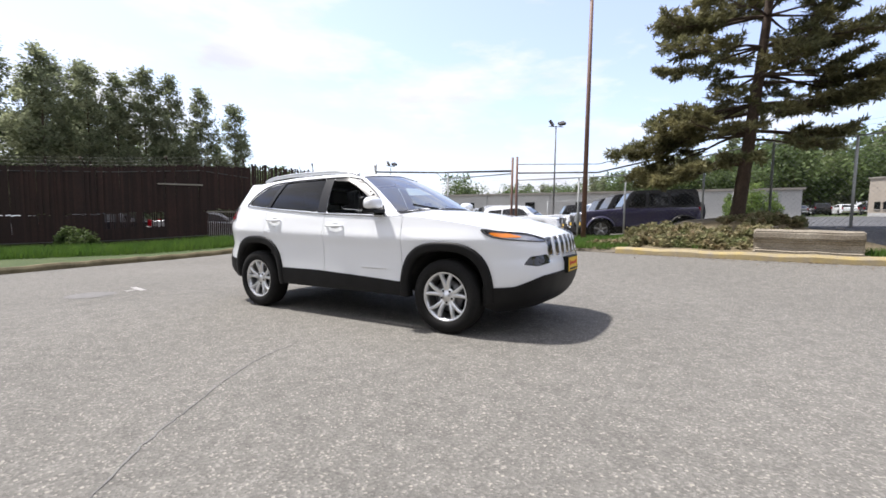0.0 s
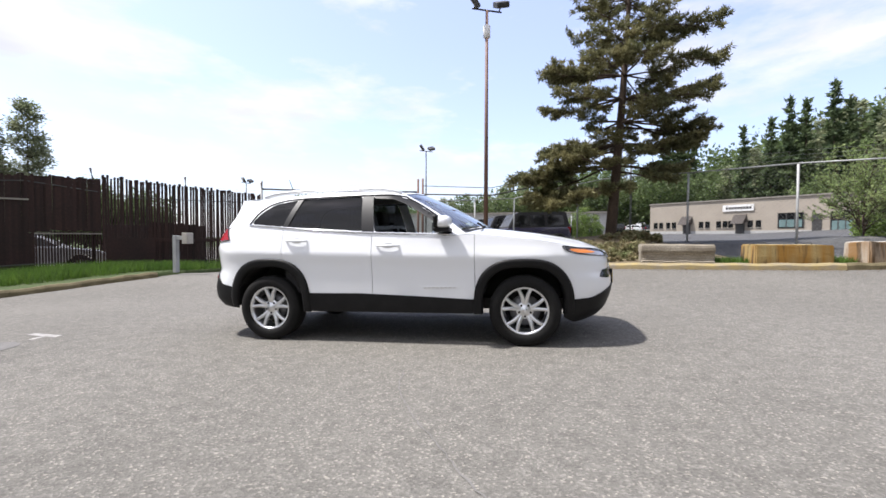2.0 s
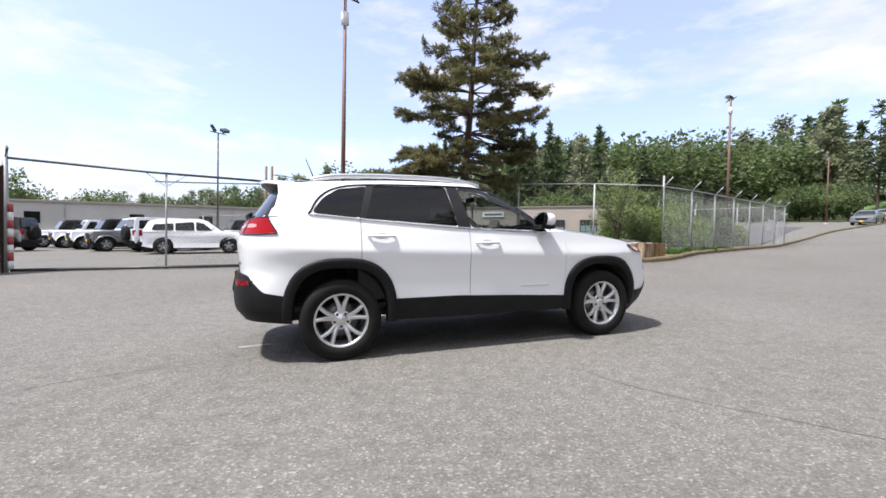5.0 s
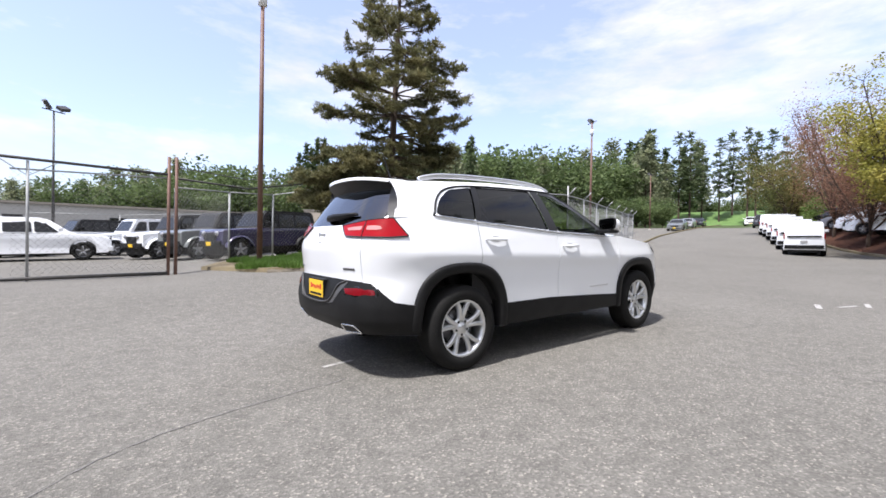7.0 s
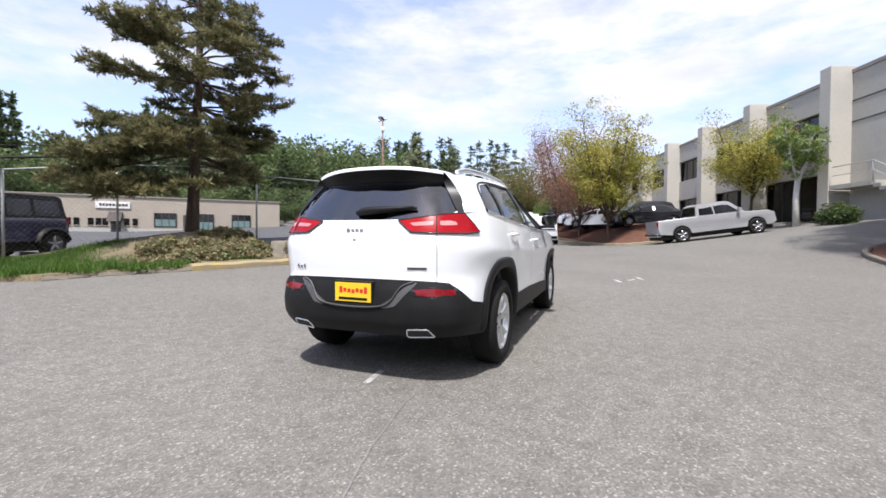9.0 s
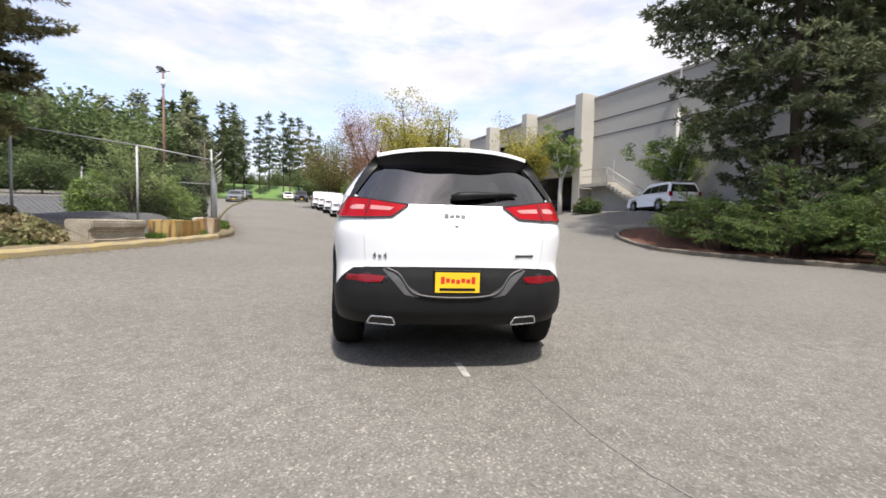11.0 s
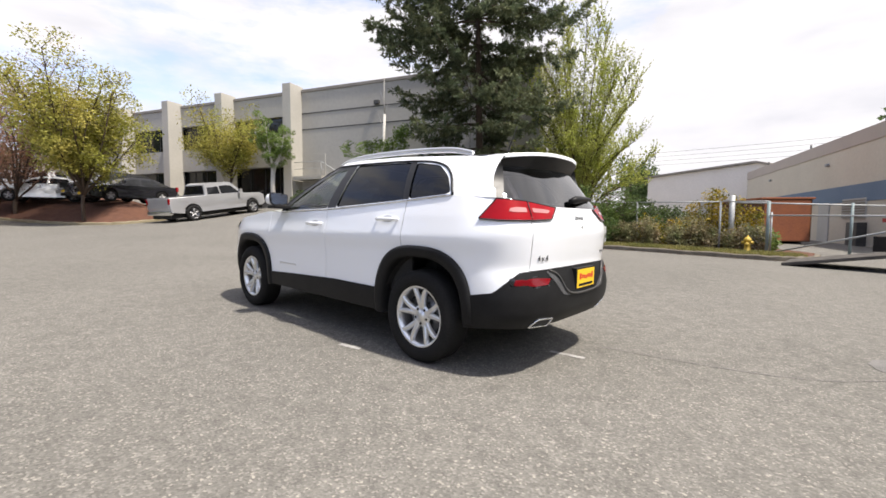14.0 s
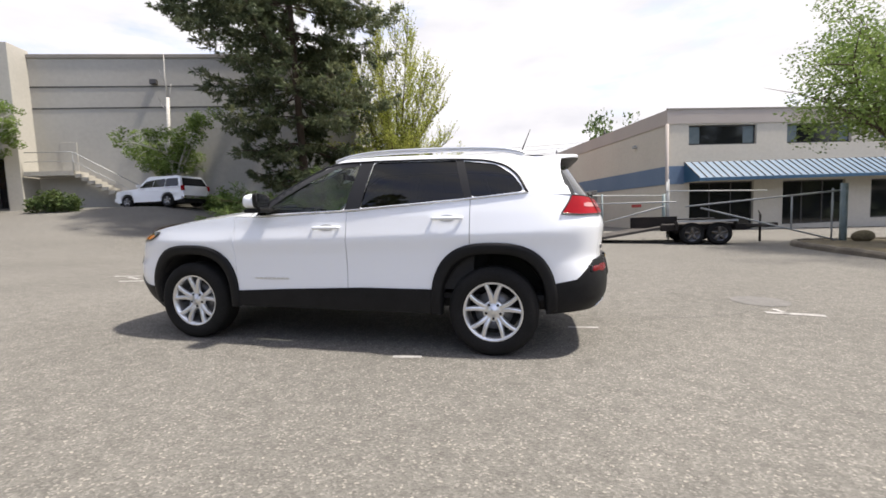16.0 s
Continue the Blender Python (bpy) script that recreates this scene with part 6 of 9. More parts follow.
TALL = {"a": 17.0, "c": 18.0, "p": 17.0, "b": 12.0, "s": 22.0}
r = random.Random(77)


def stand_at(kind, x, y, scale, base=None):
    ob = far[kind]
    z = (ground_z(x, y) if base is None else base) - 0.2
    turned = Matrix.Translation((x, y, z)) @ pose(0, 0, 0, 0, 0, r.uniform(0, 360))
    made = copy_thing(ob, turned)
    made.scale = (scale * r.uniform(0.9, 1.2), scale * r.uniform(0.9, 1.2), scale)
    return made


def skyline(kind, deg, dist, slope):
    """A tree in the direction deg from the lot whose top rises by that slope over the eye's level."""
    x, y = dist * math.cos(radians(deg)), dist * math.sin(radians(deg))
    scale = max(0.3, (1.1 + slope * dist - ground_z(x, y)) / TALL[kind])
    return stand_at(kind, x, y, min(scale, 1.9))


def slope_at(deg):
    return float(np.interp(deg, [5, 12, 16, 20, 24, 26, 30, 36, 41, 48, 52, 56, 62, 70, 75, 80, 85, 90, 95, 100, 106, 120, 138, 144, 146, 148, 150, 156, 165, 180],
                           [0.2, 0.215, 0.235, 0.215, 0.23, 0.25, 0.235, 0.212, 0.225, 0.235, 0.245, 0.24, 0.185, 0.165, 0.165, 0.165, 0.16, 0.133, 0.113, 0.097, 0.08, 0.06, 0.06, 0.07, 0.13, 0.2, 0.235, 0.26, 0.265, 0.29]))


for k in range(9):                                   # row of poplars beyond the rusty fence
    a = 186 - 2.8 * k + r.uniform(-0.6, 0.6)
    skyline("a", a, r.uniform(44, 58), slope_at(a) * r.uniform(0.85, 1.1))
for a, q in ((163.4, 0.275), (160.0, 0.262), (157.6, 0.25), (155.2, 0.268), (152.9, 0.262), (149.9, 0.245), (146.4, 0.222)):
    x, y = 2.9 + 50 * math.cos(radians(a)), -4.5 + 50 * math.sin(radians(a))
    stand_at("a", x, y, (1.1 + 50 * q - ground_z(x, y)) / 17.0)
for a, q in ((157.6, 0.21), (151.0, 0.17), (148.2, 0.14), (145.6, 0.1), (161.0, 0.2)):
    x, y = 2.9 + 56 * math.cos(radians(a)), -4.5 + 56 * math.sin(radians(a))
    stand_at("c", x, y, (1.1 + 56 * q - ground_z(x, y)) / 18.0)
for a, q in ((145.0, 0.12), (143.6, 0.105), (142.2, 0.11), (140.8, 0.1), (139.4, 0.105), (138.0, 0.09)):
    skyline("b", a, 62, q)
for k in range(22):
    a = 186 - 2.4 * k
    skyline(r.choice("bbc"), a, r.uniform(58, 70), slope_at(a) * r.uniform(0.45, 0.7))
for k in range(62):                                  # woods behind the yard and along the road
    a = 116 - 1.5 * k + r.uniform(-0.5, 0.5)
    skyline(r.choice("bbbpb") if a > 72 else r.choice("bpcpb"), a, r.uniform(80, 100), slope_at(a) * r.uniform(0.75, 1.03))
for k in range(58):
    a = 112 - 1.6 * k + r.uniform(-0.6, 0.6)
    skyline(r.choice("bcbp") if a > 72 else r.choice("bbcb") if a > 34 else r.choice("ccpc"), a, r.uniform(102, 125), slope_at(a) * r.uniform(0.9, 1.09))
for a, q in ((65.6, 0.216), (63.2, 0.225), (61.7, 0.258), (60.4, 0.25), (58.3, 0.275), (57.2, 0.24), (52.2, 0.262)):
    x, y = 0.8 + 76 * math.cos(radians(a)), -5.1 + 76 * math.sin(radians(a))
    tall = (1.06 + 76 * q - ground_z(x, y)) / 18.0
    stand_at("c", x, y, tall).scale = (tall * 0.68, tall * 0.68, tall)      # group of dark firs
for a, q in ((70.4, 0.2), (69.6, 0.222), (68.9, 0.215), (68.2, 0.236), (67.4, 0.236)):
    x, y = -4.6 + 110 * math.cos(radians(a)), -2.2 + 110 * math.sin(radians(a))
    tall = (1.06 + 110 * q - ground_z(x, y)) / 18.0
    stand_at("c", x, y, tall).scale = (tall * 0.7, tall * 0.7, tall)
for a, q in ((25.6, 0.25), (22.6, 0.25), (21.4, 0.25), (20.2, 0.22), (18.4, 0.23), (17.2, 0.24), (15.6, 0.245), (14.8, 0.235), (13.6, 0.235), (12.2, 0.22), (11.2, 0.2)):
    skyline("s", a, r.uniform(84, 96), q)
for k in range(26):                                  # bushes at the foot of the woods, open where the road ends
    a = 62 - 2.0 * k
    if 13 < a < 23:
        continue
    skyline("b", a, r.uniform(62, 74), slope_at(a) * r.uniform(0.35, 0.6))
for k in range(13):                                  # woods behind the bank at the end of the road
    a = 11.0 + 1.1 * k
    skyline("b", a, r.uniform(118, 128), r.uniform(0.085, 0.13))
for k in range(9):                                   # right side of the road
    x = 46 + 8 * k
    stand_at("b", x, 0.22 * (x - 30) + r.uniform(-3, 0), r.uniform(0.4, 0.6))
for x, y, s, q in ((-37.8, 71, 0.82, "b"), (-30, 78, 0.66, "b"), (12, -66, 0.5, "b"), (-2, -70, 0.6, "b")):
    stand_at(q, x, y, s)
stand_at("b", -14.2, -73.5, 1.5).scale = (0.9, 0.9, 1.5)
stand_at("b", 19.9, -72.5, 0.92).scale = (0.55, 0.55, 0.92)
for kind, (x, y) in zip("cpbsa", ((112, 62), (120, 66), (105, 60), (118, 58), (124, 61))):
    far[kind].location = (x, y, ground_z(x, y) - 0.2)


# ---- other vehicles ----
KINDS = {
    # half width, wheel radius, wheel places, body outline from the tail's foot, cabin outline, side windows
    "suv": dict(w=0.95, r=0.37, wheels=(-1.42, 1.45), cab_w=0.68,
                body=[(-2.35, 0.4), (-2.4, 0.75), (-2.38, 1.1), (1.0, 1.12), (1.7, 1.06), (2.25, 0.98), (2.4, 0.8), (2.4, 0.45), (2.25, 0.3)],
                cab=[(-2.3, 1.1), (-2.05, 1.62), (-1.6, 1.74), (0.1, 1.74), (0.4, 1.66), (1.15, 1.1)], panes=[[(-1.9, 1.18), (-1.75, 1.58), (-1.0, 1.62), (-0.98, 1.16)], [(-0.9, 1.16), (-0.92, 1.62), (-0.12, 1.64), (-0.08, 1.15)], [(0.0, 1.15), (-0.04, 1.64), (0.2, 1.62), (0.72, 1.15)]]),
    "boxsuv": dict(w=0.97, r=0.38, wheels=(-1.38, 1.4), cab_w=0.74,
                body=[(-2.3, 0.45), (-2.36, 0.8), (-2.34, 1.12), (1.0, 1.12), (1.75, 1.08), (2.25, 1.02), (2.36, 0.85), (2.36, 0.5), (2.2, 0.34)],
                cab=[(-2.3, 1.1), (-2.1, 1.66), (-1.94, 1.77), (-0.1, 1.79), (0.14, 1.73), (0.78, 1.1)], panes=[[(-2.12, 1.16), (-1.98, 1.62), (-1.22, 1.65), (-1.2, 1.16)], [(-1.17, 1.16), (-1.19, 1.65), (-0.42, 1.66), (-0.4, 1.16)], [(-0.37, 1.16), (-0.39, 1.66), (-0.02, 1.65), (0.5, 1.16)]]),
    "sedan": dict(w=0.92, r=0.33, wheels=(-1.38, 1.42), cab_w=0.64,
                  body=[(-2.35, 0.35), (-2.42, 0.7), (-2.35, 0.98), (-1.6, 1.03), (0.9, 0.98), (1.9, 0.88), (2.35, 0.72), (2.4, 0.4), (2.25, 0.25)],
                  cab=[(-1.95, 1.0), (-1.2, 1.36), (-0.7, 1.45), (0.0, 1.45), (0.35, 1.38), (1.15, 0.98)], panes=[[(-1.4, 1.05), (-1.0, 1.34), (-0.3, 1.39), (-0.28, 1.03)], [(-0.2, 1.03), (-0.22, 1.39), (0.2, 1.37), (0.78, 1.02)]]),
    "van": dict(w=0.9, r=0.33, wheels=(-1.35, 1.55), cab_w=0.78,
                body=[(-2.2, 0.35), (-2.25, 0.6), (-2.2, 1.1), (1.1, 1.12), (1.75, 1.02), (2.2, 0.85), (2.28, 0.45), (2.1, 0.28)],
                cab=[(-2.2, 1.08), (-2.12, 1.72), (-2.0, 1.82), (0.2, 1.84), (0.65, 1.76), (1.45, 1.08)], panes=[[(0.05, 1.14), (0.05, 1.62), (0.55, 1.62), (1.1, 1.14)]]),
    "pickup": dict(w=1.0, r=0.41, wheels=(-1.75, 1.95), cab_w=0.78,
                   body=[(-2.85, 0.55), (-2.9, 0.75), (-2.88, 1.28), (-0.6, 1.27), (1.2, 1.25), (2.6, 1.18), (2.88, 1.05), (2.92, 0.6), (2.7, 0.45)],
                   cab=[(-0.95, 1.26), (-0.85, 1.82), (-0.6, 1.92), (0.55, 1.92), (0.8, 1.86), (1.5, 1.24)], panes=[[(-0.8, 1.32), (-0.72, 1.78), (-0.1, 1.8), (-0.08, 1.3)], [(0.0, 1.3), (-0.02, 1.8), (0.6, 1.8), (1.15, 1.3)]]),
    "offroader": dict(w=0.78, r=0.4, wheels=(-1.45, 1.5), cab_w=0.66,
                      body=[(-2.05, 0.5), (-2.1, 0.7), (-2.1, 1.2), (0.6, 1.2), (0.75, 1.18), (2.0, 1.12), (2.08, 1.05), (2.1, 0.6), (1.95, 0.5)],
                      cab=[(-2.08, 1.18), (-1.98, 1.8), (-1.85, 1.86), (0.2, 1.86), (0.35, 1.8), (0.72, 1.18)], panes=[[(-1.85, 1.25), (-1.8, 1.7), (-1.05, 1.72), (-1.05, 1.25)], [(-0.95, 1.25), (-0.95, 1.72), (-0.28, 1.72), (-0.26, 1.25)], [(-0.15, 1.25), (-0.17, 1.72), (0.2, 1.72), (0.48, 1.25)]]),
}


def vehicle(kind, name, x, y, turn, paint, label, base=None, roof=None, group="parked cars", plates=True):
    """A parked vehicle from side outlines: body with arches, cabin with glass, lamps, wheels."""
    k = KINDS[kind]
    w = k["w"]
    z = ground_z(x, y) if base is None else base
    dx, dy = math.cos(radians(turn)), math.sin(radians(turn))
    rise = 0.0 if base is not None else (ground_z(x + 1.4 * dx, y + 1.4 * dy) - ground_z(x - 1.4 * dx, y - 1.4 * dy)) / 2.8
    t = thing(name, Matrix.Translation((x, y, z)) @ pose(0, 0, 0, 0, 0, turn) @ pose(0, 0, 0, 0, -math.degrees(math.atan(rise)), 0), label, "car" if kind not in ("van", "pickup") else {"van": "van", "pickup": "pickup truck"}[kind], group)
    body = list(k["body"])
    low = body[-1][1]
    out = body[:]
    for cx in reversed(k["wheels"]):
        ra = k["r"] + 0.07
        a0 = math.asin(max(-1, min(1, (low - k["r"]) / ra)))
        for a in np.linspace(a0, math.pi - a0, 11):
            out.append((cx + ra * math.cos(a), k["r"] + ra * math.sin(a)))
    out = [(p[0], max(p[1], 0.25)) for p in out]
    bm = bmesh.new()
    prism(bm, out, -w, w, "y")
    for v in bm.verts:
        top = smoothstep(0.6, 1.3, v.co.z)
        v.co.y *= 1 - 0.05 * top - 0.1 * smoothstep(1.7, 2.4, abs(v.co.x)) * (0.25 if kind in ("van", "offroader", "pickup") else 1)
    ends = [e for e in bm.edges if abs(e.verts[0].co.y - e.verts[1].co.y) < 0.15 and min(e.verts[0].co.z, e.verts[1].co.z) > low + 0.05 and len(e.link_faces) == 2]
    bmesh.ops.bevel(bm, geom=ends, offset=0.045, segments=3, affect="EDGES", profile=0.5)
    b = part("body", bm, paint, t, "painted body", smooth=True)
    b.data.set_sharp_from_angle(angle=radians(42))
    bm = bmesh.new()
    c = k["cab"]
    prism(bm, c, -w * 0.94, w * 0.94, "y")
    zl, zh = c[0][1], max(p[1] for p in c)
    for v in bm.verts:
        v.co.y *= 1 - (1 - k["cab_w"] / (w * 0.94)) * smoothstep(zl, zh, v.co.z)
    bmesh.ops.bevel(bm, geom=[e for e in bm.edges if len(e.link_faces) == 2 and max(e.verts[0].co.z, e.verts[1].co.z) > zl + 0.1], offset=0.035, segments=2, affect="EDGES")
    cab = part("cabin", bm, roof or paint, t, "cabin with windows", smooth=True)
    cab.data.set_sharp_from_angle(angle=radians(42))

    def wide(zz):
        return w * 0.94 * (1 - (1 - k["cab_w"] / (w * 0.94)) * smoothstep(zl, zh, zz))

    for side in (1, -1):
        for pane in k["panes"]:
            bm = bmesh.new()
            loop = corners(pane, 0.05)
            v0 = [bm.verts.new((px, side * (wide(pz) + 0.006), pz)) for px, pz in loop]
            f = bm.faces.new(v0)
            bmesh.ops.triangulate(bm, faces=[f])
            bm.normal_update()
            for q in bm.faces:
                if q.normal.y * side < 0:
                    q.normal_flip()
            part("window", bm, M_DARK_GLASS, cab)
    for ends_, nm in (((c[-1], c[-2]), "windscreen"), ((c[0], c[1]), "rear_window")):
        (xa, za), (xb, zb) = ends_
        s_ = 1 if nm == "windscreen" else -1
        bm = bmesh.new()
        pa, pb = Vector((xa, 0, za)).lerp(Vector((xb, 0, zb)), 0.12), Vector((xa, 0, za)).lerp(Vector((xb, 0, zb)), 0.93)
        d = Vector((pb.z - pa.z, 0, pa.x - pb.x)).normalized() * s_
        if d.x * s_ < 0:
            d = -d
        q = [pa + d * 0.012 + Vector((0, wide(pa.z) * 0.88, 0)), pa + d * 0.012 - Vector((0, wide(pa.z) * 0.88, 0)), pb + d * 0.012 - Vector((0, wide(pb.z) * 0.86, 0)), pb + d * 0.012 + Vector((0, wide(pb.z) * 0.86, 0))]
        bm.faces.new([bm.verts.new(p) for p in q])
        bm.normal_update()
        if bm.faces[:][0].normal.x * s_ < 0:
            bmesh.ops.reverse_faces(bm, faces=bm.faces[:])
        if not (kind == "van" and nm == "rear_window"):
            part(nm, bm, M_DARK_GLASS, cab)
    x0, x1 = min(p[0] for p in body), max(p[0] for p in body)
    zb = body[-2][1]
    for side in (1, -1):
        zf = 0.98 if kind == "offroader" else 0.8 if kind in ("suv", "boxsuv", "pickup") else 0.68
        ya = side * w * (0.55 if kind == "offroader" else 0.62)
        hb = bmesh.new()
        if kind == "offroader":
            lathe(hb, [(0.0, x1 + 0.03), (0.09, x1 + 0.02), (0.1, x1 - 0.02)], 16, "x", Matrix.Translation((0, ya, zf)))
        else:
            box(hb, (x1 - 0.3, ya - 0.17, zf), (x1 - 0.02, ya + 0.17, zf + 0.13), 0.03)
        part("headlight", hb, M_HEADLAMP, t)
        zt_ = {"van": 0.95, "pickup": 0.95, "suv": 0.9, "boxsuv": 0.9, "sedan": 0.75, "offroader": 0.9}[kind]
        lw = 0.03 if kind == "van" else 0.07
        part("tail_light", boxm((x0 - 0.02, side * w * (0.94 if kind == "van" else 0.86) - lw, zt_), (x0 + 0.12, side * w * (0.94 if kind == "van" else 0.86) + lw, zt_ + 0.28), 0.02), M_RED_LENS, t)
        zm = c[-1][1] + 0.08
        part("door_mirror", boxm((c[-1][0] - 0.45, side * (w + 0.09) - 0.09, zm), (c[-1][0] - 0.3, side * (w + 0.09) + 0.09, zm + 0.16), 0.03), paint if kind != "offroader" else M_PLASTIC, t)
        if kind == "offroader":
            for cx in k["wheels"]:
                bm = bmesh.new()
                arc = [(cx + 0.52 * math.cos(a), 0.42 + 0.48 * math.sin(a)) for a in np.linspace(0.15, 2.99, 12)]
                rows = [[Vector((px, side * w * 0.93, pz)), Vector((px, side * (w + 0.17), pz + 0.01)), Vector((px, side * (w + 0.18), pz - 0.05))] for px, pz in arc]
                part("fender_flare", flare_mesh(rows), paint if cx > 0 else M_PLASTIC, t, smooth=True)
        for cx in k["wheels"]:
            back_wheel(t, cx, side * (w - 0.08 + (0.1 if kind == "offroader" else 0)), side, k["r"])
    part("grille", boxm((x1 - 0.01, -0.42 if kind != "offroader" else -0.36, 0.55 if kind == "sedan" else 0.68), (x1 + 0.012, 0.42 if kind != "offroader" else 0.36, 0.72 if kind == "sedan" else 1.0), 0.005), M_PLASTIC, t)
    part("front_bumper", boxm((x1 - 0.12, -w * 0.92, zb - 0.1), (x1 + 0.06, w * 0.92, zb + 0.12), 0.04), M_PLASTIC if kind in ("offroader", "pickup") else paint, t)
    part("rear_bumper", boxm((x0 - 0.07, -w * 0.92, 0.42), (x0 + 0.12, w * 0.92, 0.62), 0.04), M_PLASTIC if kind in ("offroader", "van", "suv") else M_CHROME, t)
    part("underbody", boxm((x0 + 0.1, -w * 0.75, 0.22), (x1 - 0.1, w * 0.75, low + 0.25)), M_UNDER, t)
    if plates:
        part("front_plate", boxm((x1 + 0.06, -0.15, zb - 0.05), (x1 + 0.07, 0.15, zb + 0.08)), M_PLATE, t)
    if kind == "van":
        part("rear_door_band", boxm((x0 - 0.02, -w * 0.8, 1.05), (x0 + 0.03, w * 0.8, 1.13), 0.01), M_PLASTIC, t, "black trim band on the rear doors")
        part("rear_plate", boxm((x0 - 0.03, -0.15, 0.75), (x0 - 0.005, 0.15, 0.87)), M_SILVER_PAINT, t)
        part("roof_rack", boxm((-1.6, -0.02, 1.86), (0.1, 0.02, 1.9), 0.01), M_GALV, t)
    if kind == "pickup":
        part("bed_liner", boxm((-2.75, -w * 0.78, 1.25), (-1.05, w * 0.78, 1.285)), M_PLASTIC, t)
        part("tailgate", boxm((x0 - 0.015, -w * 0.8, 0.75), (x0 + 0.02, w * 0.8, 1.26), 0.01), paint, t)
    if kind == "offroader":
        b = bmesh.new()
        lathe(b, [(0.14, x0 - 0.02), (0.36, x0 - 0.02), (0.385, x0 - 0.08), (0.385, x0 - 0.2), (0.36, x0 - 0.26), (0.14, x0 - 0.24), (0.0, x0 - 0.22)], 24, "x", Matrix.Translation((0, 0.0, 1.0)))
        part("spare_wheel", b, M_RUBBER, t, smooth=True)
    return t


def flare_mesh(rows):
    bm = bmesh.new()
    vs = [[bm.verts.new(p) for p in row] for row in rows]
    for a, b in zip(vs, vs[1:]):
        for i in range(len(a) - 1):
            bm.faces.new((a[i], a[i + 1], b[i + 1], b[i]))
    return bm


def corners(points, r=0.03, n=4):
    """An outline with its corners rounded."""
    out = []
    m = len(points)
    for i in range(m):
        a, b, c = (Vector(points[(i + j - 1) % m]) for j in range(3))
        ra, rc = min(r, 0.45 * (a - b).length), min(r, 0.45 * (c - b).length)
        p, q = b + (a - b).normalized() * ra, b + (c - b).normalized() * rc
        out += [tuple(p.lerp(b, t).lerp(b.lerp(q, t), t)) for t in [j / n for j in range(n + 1)]]
    return out


WHEEL_MESHES = {}


def back_wheel(parent, x, y, side, radius):
    if radius not in WHEEL_MESHES:
        h, rim = 0.12, radius * 0.66
        t_ = lathe(bmesh.new(), [(rim - 0.01, -h), (radius - 0.04, -h), (radius, -h * 0.7), (radius, h * 0.7), (radius - 0.04, h), (rim, h), (rim - 0.01, h * 0.7)], 28)
        r_ = lathe(bmesh.new(), [(rim, h * 0.85), (rim - 0.02, h * 0.8), (rim - 0.04, h * 0.3), (rim * 0.4, h * 0.2), (0.0, h * 0.3)], 24)
        s_ = bmesh.new()
        for k in range(5):
            a = 6.283 * k / 5 + 0.3
            tube(s_, [(0.02 * math.cos(a), h * 0.6, 0.02 * math.sin(a)), ((rim - 0.015) * math.cos(a), h * 0.72, (rim - 0.015) * math.sin(a))], [0.05, 0.032], 6)
        # The recessed rim gets the alloy with shade in its colour.
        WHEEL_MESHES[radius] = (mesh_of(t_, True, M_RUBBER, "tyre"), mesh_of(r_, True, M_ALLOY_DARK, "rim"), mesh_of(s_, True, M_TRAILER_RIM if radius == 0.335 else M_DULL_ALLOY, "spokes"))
    w = new("wheel")
    w.parent = parent
    w.matrix_basis = Matrix.Translation((x, y, radius)) @ pose(0, 0, 0, 0, 0, 0 if side > 0 else 180)
    for nm, me in zip(("tyre", "rim", "spokes"), WHEEL_MESHES[radius]):
        o = new(nm, me)
        o.parent = w


# car yard behind the gate
vehicle("suv", "parked_suv", -6.1, 20.6, 2, M_CAR_WHITE, "white SUV parked side-on in the yard")
vehicle("offroader", "parked_offroader", 1.1, 14.4, 200, M_NAVY_PAINT, "dark purple-blue boxy off-roader with black top", roof=M_SOFT_TOP)
vehicle("offroader", "parked_offroader", 0.0, 17.1, 206, M_GREY_PAINT, "dark grey boxy off-roader behind the fence", roof=M_SOFT_TOP)
vehicle("offroader", "parked_offroader", -1.1, 19.8, 207, M_CAR_WHITE, "white boxy off-roader behind the fence", roof=M_SOFT_TOP)
vehicle("offroader", "parked_offroader", -2.6, 24.6, 205, M_CAR_WHITE, "white boxy off-roader with white hard top", roof=M_CAR_WHITE)
vehicle("offroader", "parked_offroader", -5.0, 27.6, 205, M_CAR_WHITE, "white boxy off-roader with black soft top", roof=M_SOFT_TOP)
vehicle("offroader", "parked_offroader", -17.3, 26.0, 172, M_GREY_PAINT, "grey boxy off-roader with black top in the yard", roof=M_SOFT_TOP)
vehicle("offroader", "parked_offroader", -14.3, 30.9, 212, M_CAR_WHITE, "white boxy off-roader in the yard", roof=M_CAR_WHITE)
vehicle("offroader", "parked_offroader", -12.4, 28.3, 212, M_CAR_WHITE, "white boxy off-roader in the yard", roof=M_SOFT_TOP)
vehicle("offroader", "parked_offroader", -10.3, 25.2, 212, M_GREY_PAINT, "dark grey-green boxy off-roader with white hard top", roof=M_CAR_WHITE)
vehicle("offroader", "parked_offroader", -8.0, 23.8, 32, M_CAR_WHITE, "white boxy off-roader in the yard", roof=M_CAR_WHITE)
vehicle("offroader", "parked_offroader", -16.2, 32.6, 212, M_CAR_WHITE, "white boxy off-roader in the yard", roof=M_SOFT_TOP)
